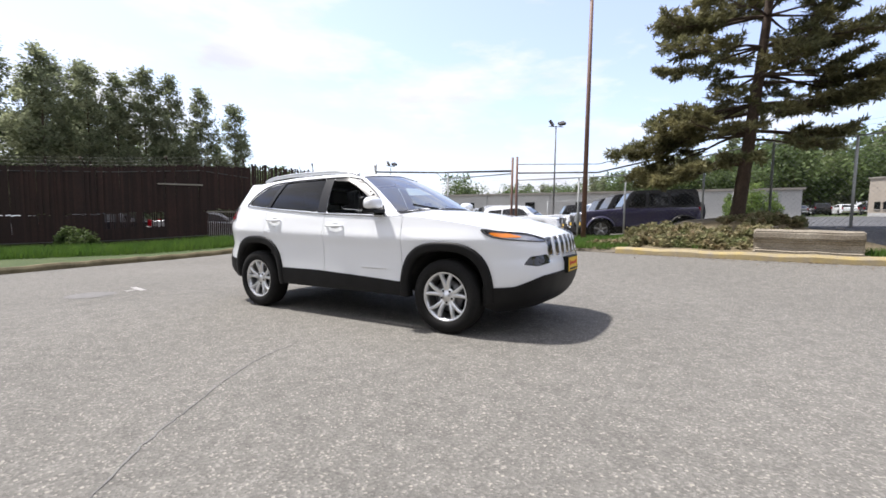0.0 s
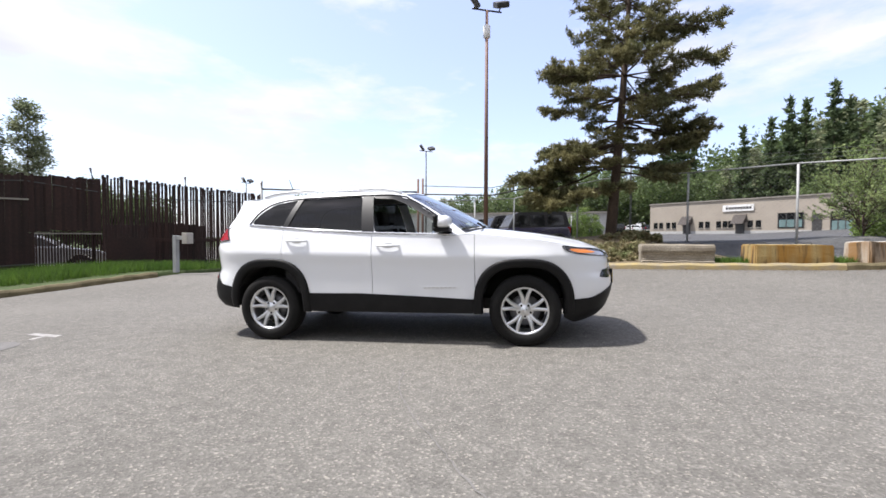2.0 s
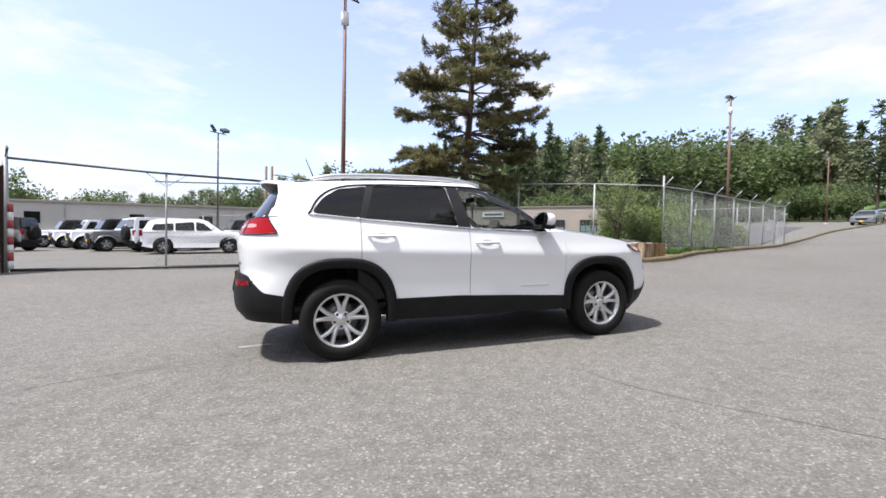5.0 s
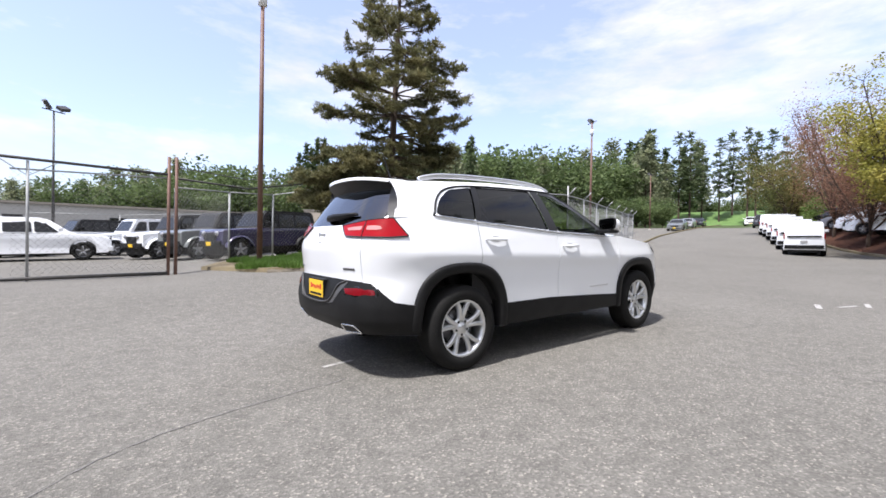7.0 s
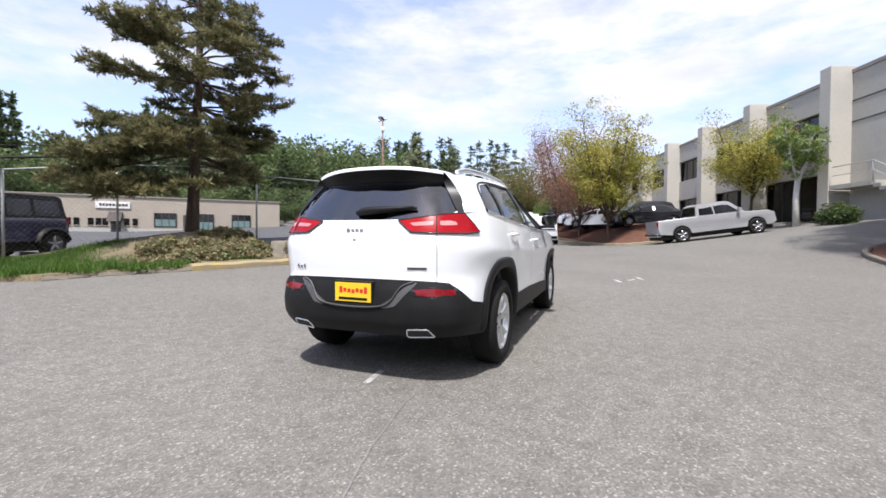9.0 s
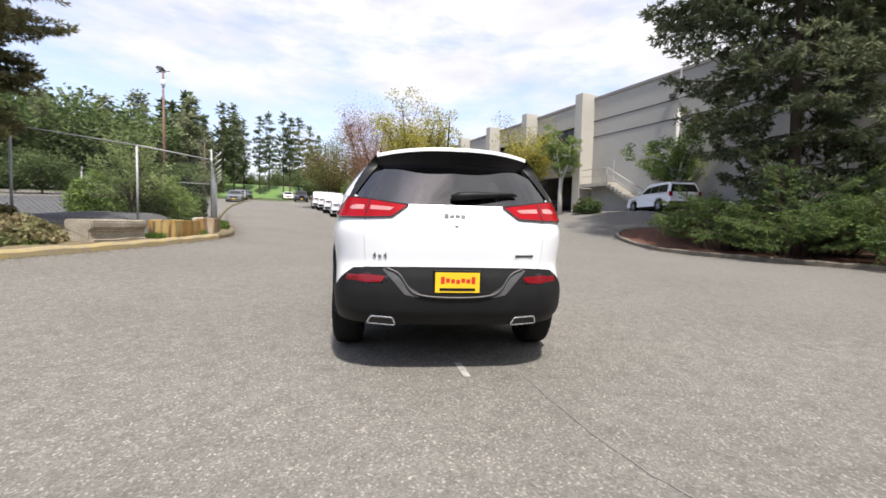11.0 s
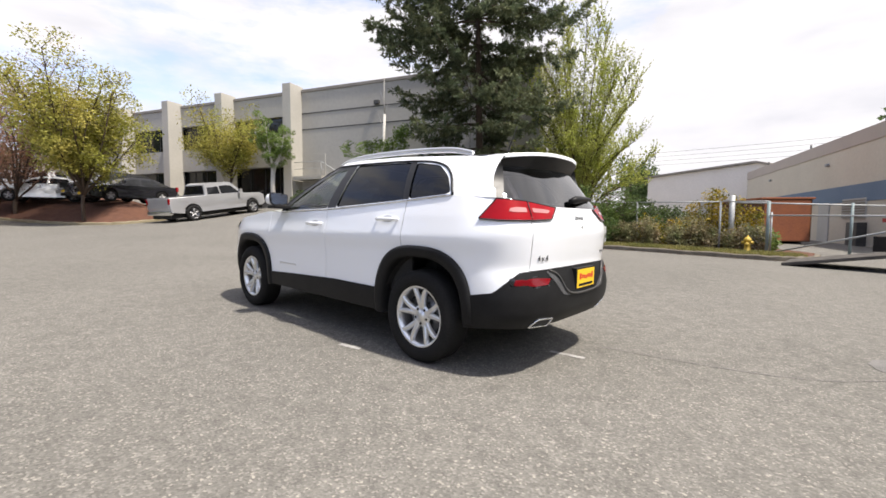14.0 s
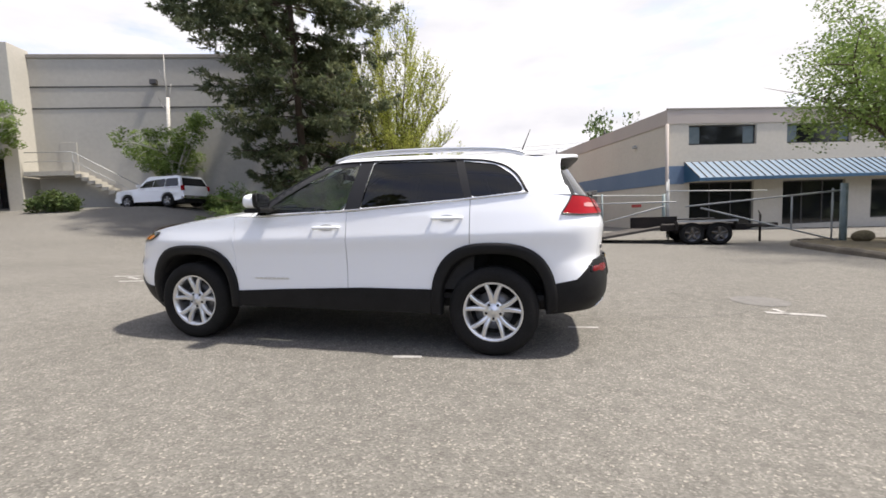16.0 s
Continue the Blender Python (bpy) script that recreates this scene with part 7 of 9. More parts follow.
for px, py, tr, col, kd in ((14.6, 72.0, 84, M_GREY_PAINT, "sedan"), (16.9, 72.6, 88, M_BLACK_PAINT, "suv"), (19.2, 72.2, 95, M_CAR_WHITE, "sedan"), (21.6, 72.8, 90, M_BLACK_PAINT, "sedan")):
    vehicle(kd, "parked_car", px, py, tr, col, "car parked far back between the shed and the tan building", plates=False)
for q, (px, py, col) in enumerate(((-16.5, 7.5, M_SILVER_PAINT), (-19.0, 4.5, M_BLACK_PAINT), (-21.6, 2.0, M_CAR_WHITE), (-24.5, -1.5, M_SILVER_PAINT))):
    vehicle("sedan", "parked_sedan", px, py, 52, col, "car parked behind the rusty fence")
# white vans along the road, darker cars further up
for q in range(6):
    vehicle("van", "parked_van", 28.3 + 3.1 * q, 3.45 + 1.12 * q, 12, M_CAR_WHITE, "white delivery van in a row along the road", group="row of vans")
for q, (px, py, col, kd) in enumerate(((53, 21.4, M_GREY_PAINT, "sedan"), (62, 24.0, M_SILVER_PAINT, "sedan"), (71, 26.2, M_BLACK_PAINT, "sedan"), (64, 15.6, M_BLACK_PAINT, "suv"), (78, 21.0, M_CAR_WHITE, "sedan"), (92, 25.0, M_SILVER_PAINT, "sedan"), (104, 34, M_CAR_WHITE, "suv"))):
    vehicle(kd, "parked_car", px, py, 195, col, "car parked at the roadside up the hill")
# cars above the mulched bank, the pickup before it, the white SUV at the warehouse
for px, py, tr, col, kd in ((27.2, -3.6, 106, M_BLACK_PAINT, "sedan"), (29.6, -3.2, 108, M_BLACK_PAINT, "suv"), (30.6, -0.4, 70, M_CAR_WHITE, "sedan"), (33.4, 0.6, 60, M_CAR_WHITE, "suv"), (36.4, 2.0, 60, M_SILVER_PAINT, "sedan"), (39.6, 3.4, 60, M_BLACK_PAINT, "sedan")):
    vehicle(kd, "parked_car", px, py, tr, col, "car parked above the mulched bank", base=ground_z(px, py) + 0.94)
vehicle("pickup", "pickup_truck", 22.2, -6.4, -74, M_SILVER_PAINT, "silver four-door pickup parked beside the bank", plates=False)
vehicle("boxsuv", "parked_suv", 17.0, -13.8, -2, M_CAR_WHITE, "white SUV with black window band parked at the warehouse", plates=False, base=1.9).scale = (0.9, 0.9, 0.84)


# ---- trailer, gate, hydrant and other small things by the office ----
trailer = thing("flatbed_trailer", Matrix.Translation((-6.5, -11.3, ground_z(-6.5, -11.3))) @ pose(0, 0, 0, 0, 0, 176), "dark tandem-axle flatbed trailer with tilted deck", "trailer")
M_TRAILER_STEEL = surf("black_trailer_steel", (0.012, 0.011, 0.011), (0.03, 0.024, 0.02), 0.75, 4.0, fine=0.25, spec=0.2)
M_TRAILER_WOOD = surf("dirty_deck_planks", (0.035, 0.03, 0.027), (0.1, 0.09, 0.08), 0.9, 3.0, 0.4, fine=0.3, stretch=(1, 1, 6))
part("deck", boxm((-1.1, -0.85, 0.5), (0.95, 0.85, 0.6), 0.01), M_TRAILER_WOOD, trailer, "weathered plank deck")
for q in range(9):
    part("plank", boxm((-1.1, -0.84 + 0.188 * q, 0.6), (0.95, -0.67 + 0.188 * q, 0.625)), M_TRAILER_WOOD, trailer)
bm = bmesh.new()
box(bm, (-2.55, -0.85, -0.04), (0.0, 0.85, 0.04), 0.01, Matrix.Translation((-1.1, 0, 0.53)) @ pose(0, 0, 0, 0, -9.5, 0))
part("ramp", bm, M_TRAILER_WOOD, trailer, "lowered rear ramp")
for side in (1, -1):
    part("frame_rail", boxm((-1.2, side * 0.88 - 0.04, 0.42), (1.1, side * 0.88 + 0.04, 0.6), 0.01), M_TRAILER_STEEL, trailer)
    part("mudguard", boxm((-0.75, side * 1.02 - 0.14, 0.7), (0.78, side * 1.02 + 0.14, 0.735), 0.01), M_TRAILER_STEEL, trailer)
    bm = bmesh.new()
    tube(bm, [(1.1, side * 0.8, 0.5), (1.9, side * 0.1, 0.5)], 0.045, 6)
    part("tongue_bar", bm, M_TRAILER_STEEL, trailer)
    for wx in (-0.36, 0.36):
        back_wheel(trailer, wx, side * 1.0, side, 0.335)
bm = bmesh.new()
tube(bm, [(1.75, 0, 0.0), (1.75, 0, 0.85)], 0.035, 8)
tube(bm, [(1.75, 0, 0.85), (1.75, 0.15, 0.95)], 0.02, 6)
part("jack", bm, M_TRAILER_STEEL, trailer)
part("coupler", boxm((1.85, -0.08, 0.44), (2.2, 0.08, 0.58), 0.02), M_TRAILER_STEEL, trailer)

part("side_board", boxm((-2.0, -0.32, 0.5), (-0.62, -0.26, 0.86), 0.01), M_TRAILER_STEEL, trailer, "black board standing on the deck")
for side in (1, -1):
    part("mudguard_edge", boxm((-0.78, side * 1.17 - 0.012, 0.69), (0.81, side * 1.17 + 0.012, 0.745)), M_GALV, trailer, "worn bright edge of a mudguard")
    for wx in (-0.78, 0.78):
        part("mudguard_end", boxm((wx - 0.02, side * 1.02 - 0.14, 0.45), (wx + 0.02, side * 1.02 + 0.14, 0.72), 0.01), M_TRAILER_STEEL, trailer)

swing = thing("swing_gate", (-2.27, -13.95, ground_z(-2.27, -13.95)), "galvanised pipe swing gate standing open at the office yard", "gate")
so = swing.matrix_basis.translation


def yard(x, y, h):
    return Vector((x, y, ground_z(x, y) + h)) - so


bm = bmesh.new()
tube(bm, [yard(-2.27, -13.95, -0.1), yard(-2.27, -13.95, 1.75)], 0.05, 10)
part("hinge_post", bm, M_POST_PAINT, swing)
bm = bmesh.new()
tube(bm, [yard(-10.15, -10.7, -0.1), yard(-10.15, -10.7, 1.75)], 0.09, 10)
part("hinge_post", bm, M_POST_PAINT, swing, "thick blue-grey end post")
for (xa, ya, ha), (xb, yb, hb), nm in (((-10.1, -10.75, 1.55), (-6.05, -10.9, 1.15), "gate_bar"), ((-10.1, -10.75, 0.08), (-6.5, -10.9, 1.1), "brace"), ((-9.9, -10.76, 0.1), (-9.9, -10.76, 1.62), "gate_stile"), ((-8.9, -10.8, 0.42), (-8.9, -10.8, 1.42), "gate_stile"),
                                       ((-2.3, -13.95, 1.3), (-5.83, -11.05, 1.31), "gate_bar"), ((-2.3, -13.95, 0.1), (-5.55, -11.3, 1.18), "brace"), ((-2.36, -13.9, 0.1), (-2.36, -13.9, 1.4), "gate_stile")):
    bm = bmesh.new()
    tube(bm, [yard(xa, ya, ha), yard(xb, yb, hb)], 0.024, 8)
    part(nm, bm, M_GALV, swing)
bm = bmesh.new()
box(bm, (-0.17, -0.012, -0.05), (0.17, 0.012, 0.05), 0.0, Matrix.Translation(yard(-4.81, -11.86, 1.2)) @ pose(0, 0, 0, 0, 0, -39))
part("gate_sign", bm, M_RED_PAINT, swing, "small red sign hung on the gate")
bm = bmesh.new()
tube(bm, [yard(-1.15, -15.0, 1.75), yard(-4.3, -16.9, 1.72), yard(-7.35, -18.75, 1.72)], 0.026, 8)
part("fence_rail", bm, M_GALV, swing, "long pipe rail to the office corner")
for fx, fy in ((-4.3, -16.9), (-7.35, -18.75)):
    bm = bmesh.new()
    tube(bm, [yard(fx, fy, -0.1), yard(fx, fy, 1.8)], 0.045 if fx > -6 else 0.08, 10)
    part("fence_post", bm, M_POST_PAINT, swing)
chain = [(-5.9, -12.2), (-6.2, -13.6), (-9.6, -13.9)]
for (xa, ya), (xb, yb) in zip(chain, chain[1:]):
    bm = bmesh.new()
    tube(bm, [yard(xa, ya, 1.75), yard(xb, yb, 1.7)], 0.022, 8)
    part("fence_rail", bm, M_GALV, swing)
for fx, fy in chain[:2]:
    bm = bmesh.new()
    tube(bm, [yard(fx, fy, -0.1), yard(fx, fy, 2.1)], 0.028, 8)
    part("fence_post", bm, M_GALV, swing)

hyd = thing("fire_hydrant", Matrix.Translation((-1.79, -13.68, ground_z(-1.79, -13.68) + 0.06)) @ Matrix.Diagonal((0.85, 0.85, 0.85, 1)), "yellow fire hydrant in rough grass", "hydrant")
part("barrel", lathe(bmesh.new(), [(0.0, 0), (0.15, 0), (0.15, 0.06), (0.1, 0.08), (0.1, 0.46), (0.13, 0.48), (0.13, 0.53), (0.1, 0.58), (0.05, 0.63), (0.025, 0.65), (0.025, 0.7), (0.0, 0.7)], 18, "z"), M_HYDRANT, hyd, smooth=True)
for side in (1, -1):
    part("outlet_cap", lathe(bmesh.new(), [(0.0, side * 0.19), (0.055, side * 0.185), (0.055, side * 0.1)], 12, "x", Matrix.Translation((0, 0, 0.42))), M_HYDRANT, hyd)
part("outlet_cap", lathe(bmesh.new(), [(0.0, 0.2), (0.07, 0.195), (0.07, 0.1)], 12, "y", Matrix.Translation((0, 0, 0.36))), M_HYDRANT, hyd)
utility = thing("utility_box", (2.74, -13.3, ground_z(2.74, -13.3) + 0.06), "pale grey utility pillar in the planted bed", "utility box")
part("pillar", boxm((-0.1, -0.08, 0), (0.1, 0.08, 0.72), 0.02), M_WHITE_PAINT, utility)
part("label_plate", boxm((-0.05, 0.08, 0.5), (0.05, 0.085, 0.58)), M_DARK_STEEL, utility)
bigpost = single("fence_post", tube(bmesh.new(), [(-1.15, -15.0, ground_z(-1.15, -15.0) - 0.1), (-1.15, -15.0, ground_z(-1.15, -15.0) + 2.0)], 0.09, 10), M_GALV, "thick grey steel fence post", "post")
skip = thing("container", Matrix.Translation((-1.2, -25.9, ground_z(-1.2, -25.9))) @ pose(0, 0, 0, 0, 0, 120), "rusty orange open-top steel container", "container")
M_SKIP_SIDE = surf("brown_rusted_steel", (0.1, 0.04, 0.018), (0.16, 0.07, 0.03), 0.85, 1.5, 0.3, fine=0.3)
part("body", boxm((-2.6, -1.1, 0.1), (2.0, 1.1, 2.2), 0.03), M_SKIP_SIDE, skip, "brown rusted sides")
for q in range(8):
    part("rib", boxm((-2.5 + 0.6 * q, -1.18, 0.2), (-2.4 + 0.6 * q, -1.1, 2.15)), M_SKIP_SIDE, skip)
part("rim", boxm((-2.68, -1.18, 2.2), (2.08, 1.18, 2.3), 0.02), M_ORANGE, skip)
part("end_wall", boxm((2.0, -1.0, 0.15), (2.06, 1.0, 2.15), 0.01), M_ORANGE, skip)
for side in (1, -1):
    part("skid", boxm((-2.5, side * 0.7 - 0.06, 0.0), (1.9, side * 0.7 + 0.06, 0.1)), M_DARK_STEEL, skip)
rock = bmesh.new()
bmesh.ops.create_icosphere(rock, subdivisions=3, radius=0.22)
for v in rock.verts:
    v.co = Vector((v.co.x * 1.2, v.co.y, v.co.z * 0.8)) * (1 + 0.18 * noise.noise(v.co * 3))
single("boulder", rock, M_SOIL, "rounded dark brown boulder beside the gate post", "rock", smooth=True, at=(-10.5, -10.45, ground_z(-10.5, -10.45) + 0.24))
# power lines beyond the office
wires_ = bmesh.new()
for q in range(4):
    pts = [Vector((26 - 8 * k, -78 + 0.5 * k, 10.5 + 0.7 * q + 0.03 * (k - 4) ** 2)) for k in range(9)]
    tube(wires_, pts, 0.02, 4)
single("power_lines", wires_, M_DARK_STEEL, "thin overhead power lines beyond the yard", "cable", kind="stuff")


# ---- grass ----
def grass(name, spots, count, material, label, height=0.16, seed=1):
    """Many blades over round spots (x, y, radius)."""
    r_ = np.random.default_rng(seed)
    a = np.array([s[2] for s in spots]) ** 2
    pick = r_.choice(len(spots), count, p=a / a.sum())
    ang, q = r_.uniform(0, 6.283, count), np.sqrt(r_.uniform(0, 1, count))
    sp = np.array(spots)[pick]
    x, y = sp[:, 0] + sp[:, 2] * q * np.cos(ang), sp[:, 1] + sp[:, 2] * q * np.sin(ang)
    z = np.array([ground_z(float(a_), float(b_)) for a_, b_ in zip(x, y)]) + 0.08
    turn, h = r_.uniform(0, 6.283, count), height * r_.uniform(0.4, 1.4, count)
    bend = h * 0.5
    wv = np.stack([np.cos(turn), np.sin(turn), 0 * turn], 1) * 0.009
    base = np.stack([x, y, z], 1)
    tip = base + np.stack([bend * np.cos(turn + 1.3), bend * np.sin(turn + 1.3), h], 1)
    vv = np.stack([base - wv, base + wv, tip], 1).reshape(-1, 3)
    me = bpy.data.meshes.new(name)
    me.vertices.add(count * 3)
    me.vertices.foreach_set("co", vv.ravel())
    me.loops.add(count * 3)
    me.loops.foreach_set("vertex_index", np.arange(count * 3))
    me.polygons.add(count)
    me.polygons.foreach_set("loop_start", np.arange(0, count * 3, 3))
    me.update(calc_edges=True)
    me.materials.append(material)
    return tagged(new(name, me), label, "grass", kind="stuff")


grass("grass", [(-10.2 - 0.55 * k, 6.3 - 1.15 * k + j, 1.3) for k in range(12) for j in (0, 1.2)] + [(-9.1, 6.4, 0.5), (-9.3, 7.4, 0.5), (-9.4, 8.6, 0.6)], 60000, M_GRASS, "long green grass along the rusty fence", 0.27, 2)
grass("grass", [(0.1, 7.55, 0.45), (0.8, 7.25, 0.45), (1.4, 7.1, 0.4), (-0.3, 8.1, 0.5), (-0.3, 8.6, 0.8), (0.3, 9.6, 1.0), (0.9, 8.3, 0.8), (1.6, 10.4, 1.1), (0.2, 11.2, 1.0), (12.6, 8.2, 0.5), (3.4, 7.3, 0.5), (6.3, 6.6, 0.4), (8.5, 6.5, 0.35), (10.9, 6.75, 0.4), (12.4, 7.4, 0.4), (14, 8.0, 0.4), (16, 8.9, 0.4)], 38000, M_GRASS, "green grass round the lamp pole", 0.14, 3)
grass("grass", [(-2.6 + 0.75 * k, -13.1 + 0.25 * math.sin(k), 0.7) for k in range(8)], 17000, leafy("dry_grass", (0.16, 0.17, 0.05), (0.28, 0.25, 0.09), 1.5), "patchy dry grass along the kerb", 0.12, 4)


def litter(line, count, seed):
    """Dead leaves and grit lying along a kerb, thickest close to it."""
    q = random.Random(seed)
    total_ = sum((Vector(b) - Vector(a)).length for a, b in zip(line, line[1:]))
    bm = bmesh.new()
    for _ in range(count):
        p, turn_ = along(line, q.uniform(0, total_))
        away = 0.1 + min(0.9, q.expovariate(5.0))
        x, y = p.x + away * math.sin(radians(turn_)), p.y - away * math.cos(radians(turn_))
        size, ang, z = q.uniform(0.008, 0.028), q.uniform(0, 6.283), ground_z(x, y) + 0.006
        bm.faces.new([bm.verts.new((x + size * g * math.cos(ang + k * 1.571), y + size * g * math.sin(ang + k * 1.571), z + q.uniform(0, 0.012))) for k, g in enumerate((1.0, 0.5, 1.0, 0.5))])
    return tagged(new("leaf_litter", mesh_of(bm, False, M_LITTER, "leaf_litter")), "dead brown leaves and grit along the kerb", "litter", kind="stuff")


M_LITTER = surf("dead_leaves", (0.075, 0.045, 0.025), (0.15, 0.1, 0.06), 0.9, 8.0, fine=0.3, island=0.4)
litter(KERB_N[2:11], 3600, 21)
litter(KERB_W[::-1], 900, 22)
litter(KERB_S[::-1], 2200, 23)


# ---- the white SUV ----
# Its skin is laid out along a plan outline: a point is given by the way s round the outline from the tail's middle, and its height.
HALF = spline([(-2.235, 0, 0), (-2.23, 0.32, 0), (-2.19, 0.56, 0), (-2.1, 0.735, 0), (-1.93, 0.845, 0), (-1.6, 0.9, 0), (-1.0, 0.92, 0), (0, 0.925, 0), (1.0, 0.92, 0), (1.5, 0.905, 0), (1.8, 0.862, 0),
               (2.02, 0.775, 0), (2.155, 0.635, 0), (2.225, 0.42, 0), (2.25, 0.21, 0), (2.258, 0, 0)], 14)
H_XY = np.array([(p.x, p.y) for p in HALF])
H_S = np.concatenate([[0], np.cumsum(np.linalg.norm(np.diff(H_XY, axis=0), axis=1))])
S_END = float(H_S[-1])
H_T = np.gradient(H_XY, H_S, axis=0)
H_T[0], H_T[-1] = (0, 1), (0, -1)


def table(pairs, blur=0.022):
    """A smooth curve of inset over height."""
    z = np.arange(0.1, 1.6, 0.005)
    v = np.interp(z, [p[0] for p in pairs], [p[1] for p in pairs])
    k = np.exp(-0.5 * (np.arange(-20, 21) * 0.005 / blur) ** 2)
    return z, np.convolve(np.pad(v, 20, mode="edge"), k / k.sum(), "valid")


T_SIDE = table([(0.25, 0.08), (0.33, 0.05), (0.42, 0.034), (0.52, 0.028), (0.7, 0.028), (0.84, 0.02), (0.935, 0.0), (0.95, 0.0), (1.0, 0.012), (1.1, 0.038), (1.25, 0.085), (1.4, 0.14)], 0.012)
T_REAR = table([(0.3, 0.13), (0.37, 0.06), (0.44, 0.01), (0.56, 0.0), (0.7, 0.025), (0.75, 0.05), (0.86, 0.035), (1.0, 0.02), (1.04, 0.035), (1.1, 0.06), (1.2, 0.115), (1.3, 0.17)])
T_FRONT = table([(0.16, 0.3), (0.24, 0.17), (0.34, 0.07), (0.46, 0.02), (0.55, 0.0), (0.66, 0.0), (0.7, 0.025), (0.8, 0.025), (0.88, 0.05), (0.95, 0.11), (1.02, 0.21)])


def skin(s, z, off=0.0):
    """A point of the skin; s below 0 or beyond the nose's middle passes to the car's right side."""
    flip = 1
    if s < 0:
        s, flip = -s, -1
    elif s > S_END:
        s, flip = 2 * S_END - s, -1
    x, y = np.interp(s, H_S, H_XY[:, 0]), np.interp(s, H_S, H_XY[:, 1])
    tx, ty = np.interp(s, H_S, H_T[:, 0]), np.interp(s, H_S, H_T[:, 1])
    n = math.hypot(tx, ty)
    wf, wr = smoothstep(1.6, 2.16, x), smoothstep(-1.7, -2.16, x)
    crease = float(np.interp(x, [-1.7, 0.9, 1.6], [0.0, 0.075, 0.075]))
    d = (1 - wf - wr) * np.interp(z + crease * smoothstep(1.2, 0.95, z), *T_SIDE) + wf * np.interp(z, *T_FRONT) + wr * np.interp(z, *T_REAR) - off
    return Vector((x + ty / n * d, flip * (y - tx / n * d), z))


def s_x(x):
    """The way s at which the outline passes x, along the side."""
    i0, i1 = 20, len(H_S) - 20
    return float(np.interp(x, H_XY[i0:i1, 0], H_S[i0:i1]))


def s_rear(y):
    k = len(H_S) // 2
    return float(np.sign(y) * np.interp(abs(y), H_XY[:k, 1], H_S[:k]))


def s_nose(y):
    k = len(H_S) // 2
    s = float(np.interp(abs(y), H_XY[k:, 1][::-1], H_S[k:][::-1]))
    return s if y >= 0 else 2 * S_END - s


def x_of(s):
    return float(np.interp(s, H_S, H_XY[:, 0]))


ARCH = ((-1.355, 0.43, 0.475), (1.345, 0.43, 0.45))


def arch_z(x, grow=0.0):
    """Height of the wheel arch's edge over x, or 0 away from the wheels."""
    for cx, rx, rz in ARCH:
        q = abs(x - cx) / (rx + grow)
        if q < 1:
            return 0.345 + (rz + grow) * (1 - q ** 2.7) ** (1 / 2.7)
    return 0.0


def white_low(s):
    """Lower edge of the white paint."""
    x = x_of(s)
    side = np.interp(x, [-2.3, -2.12, -1.98, -1.8, -0.9, -0.3, 0.4, 0.9, 1.8, 2.0, 2.1, 2.18, 2.25], [0.745, 0.72, 0.585, 0.55, 0.5, 0.5, 0.47, 0.44, 0.44, 0.455, 0.5, 0.545, 0.56])
    return max(float(side), arch_z(x, 0.03) - 0.0)


BELT = ([-2.24, -2.15, -2.05, -1.95, -1.6, -1.0, -0.2, 0.6, 0.75, 0.9, 1.2, 1.5, 1.8, 2.0, 2.12, 2.2, 2.25], [1.165, 1.175, 1.2, 1.225, 1.245, 1.19, 1.125, 1.09, 1.095, 1.098, 1.065, 1.025, 0.975, 0.935, 0.905, 0.885, 0.88])


def belt(s):
    return float(np.interp(x_of(s), *BELT))


suv = thing("suv", SLOPE.copy(), "white compact SUV with black wheel-arch cladding and alloy wheels", "car")


def grid_mesh(rows, thick=0.0):
    """Faces between rows of points."""
    bm = bmesh.new()
    vs = [[bm.verts.new(p) for p in row] for row in rows]
    for a, b in zip(vs, vs[1:]):
        for i in range(len(a) - 1):
            bm.faces.new((a[i], a[i + 1], b[i + 1], b[i]))
    return bm


def finish(bm, outwards=None):
    bmesh.ops.remove_doubles(bm, verts=bm.verts[:], dist=0.0004)
    bmesh.ops.recalc_face_normals(bm, faces=bm.faces[:])
    bm.normal_update()
    if bm.faces:
        c = Vector((0, 0, 0.75))
        if sum((f.calc_center_median() - c).dot(f.normal) * f.calc_area() for f in bm.faces) < 0:
            bmesh.ops.reverse_faces(bm, faces=bm.faces[:])
    return bm


def panel(name, s0, s1, low, high, material, label="", off=0.0, ns=40, nz=16, both=True, parent=None, lip=0.012):
    """A skin panel between two ways round the outline and two heights, on both sides as parts of their own or as one across the middle."""
    made = []
    for side in ((1, -1) if both else (1,)):
        ss = np.linspace(s0, s1, ns)
        rows = []
        for s in ss:
            lo, hi = low(s) if callable(low) else low, high(s) if callable(high) else high
            col = [skin(s, lo + (hi - lo) * k / nz, off) for k in range(nz + 1)]
            rows.append([Vector((p.x, p.y * side, p.z)) for p in col])
        bm = finish(grid_mesh(rows))
        rim = [e for e in bm.edges if e.is_boundary]
        ext = bmesh.ops.extrude_edge_only(bm, edges=rim)["geom"]
        for v in ext:
            if isinstance(v, bmesh.types.BMVert):
                d = Vector((v.co.x * 0.35, v.co.y, 0))
                v.co -= d.normalized() * lip
        made.append(part(name, bm, material, parent or suv, label, smooth=True))
        made[-1].data.set_sharp_from_angle(angle=radians(38))
    return made


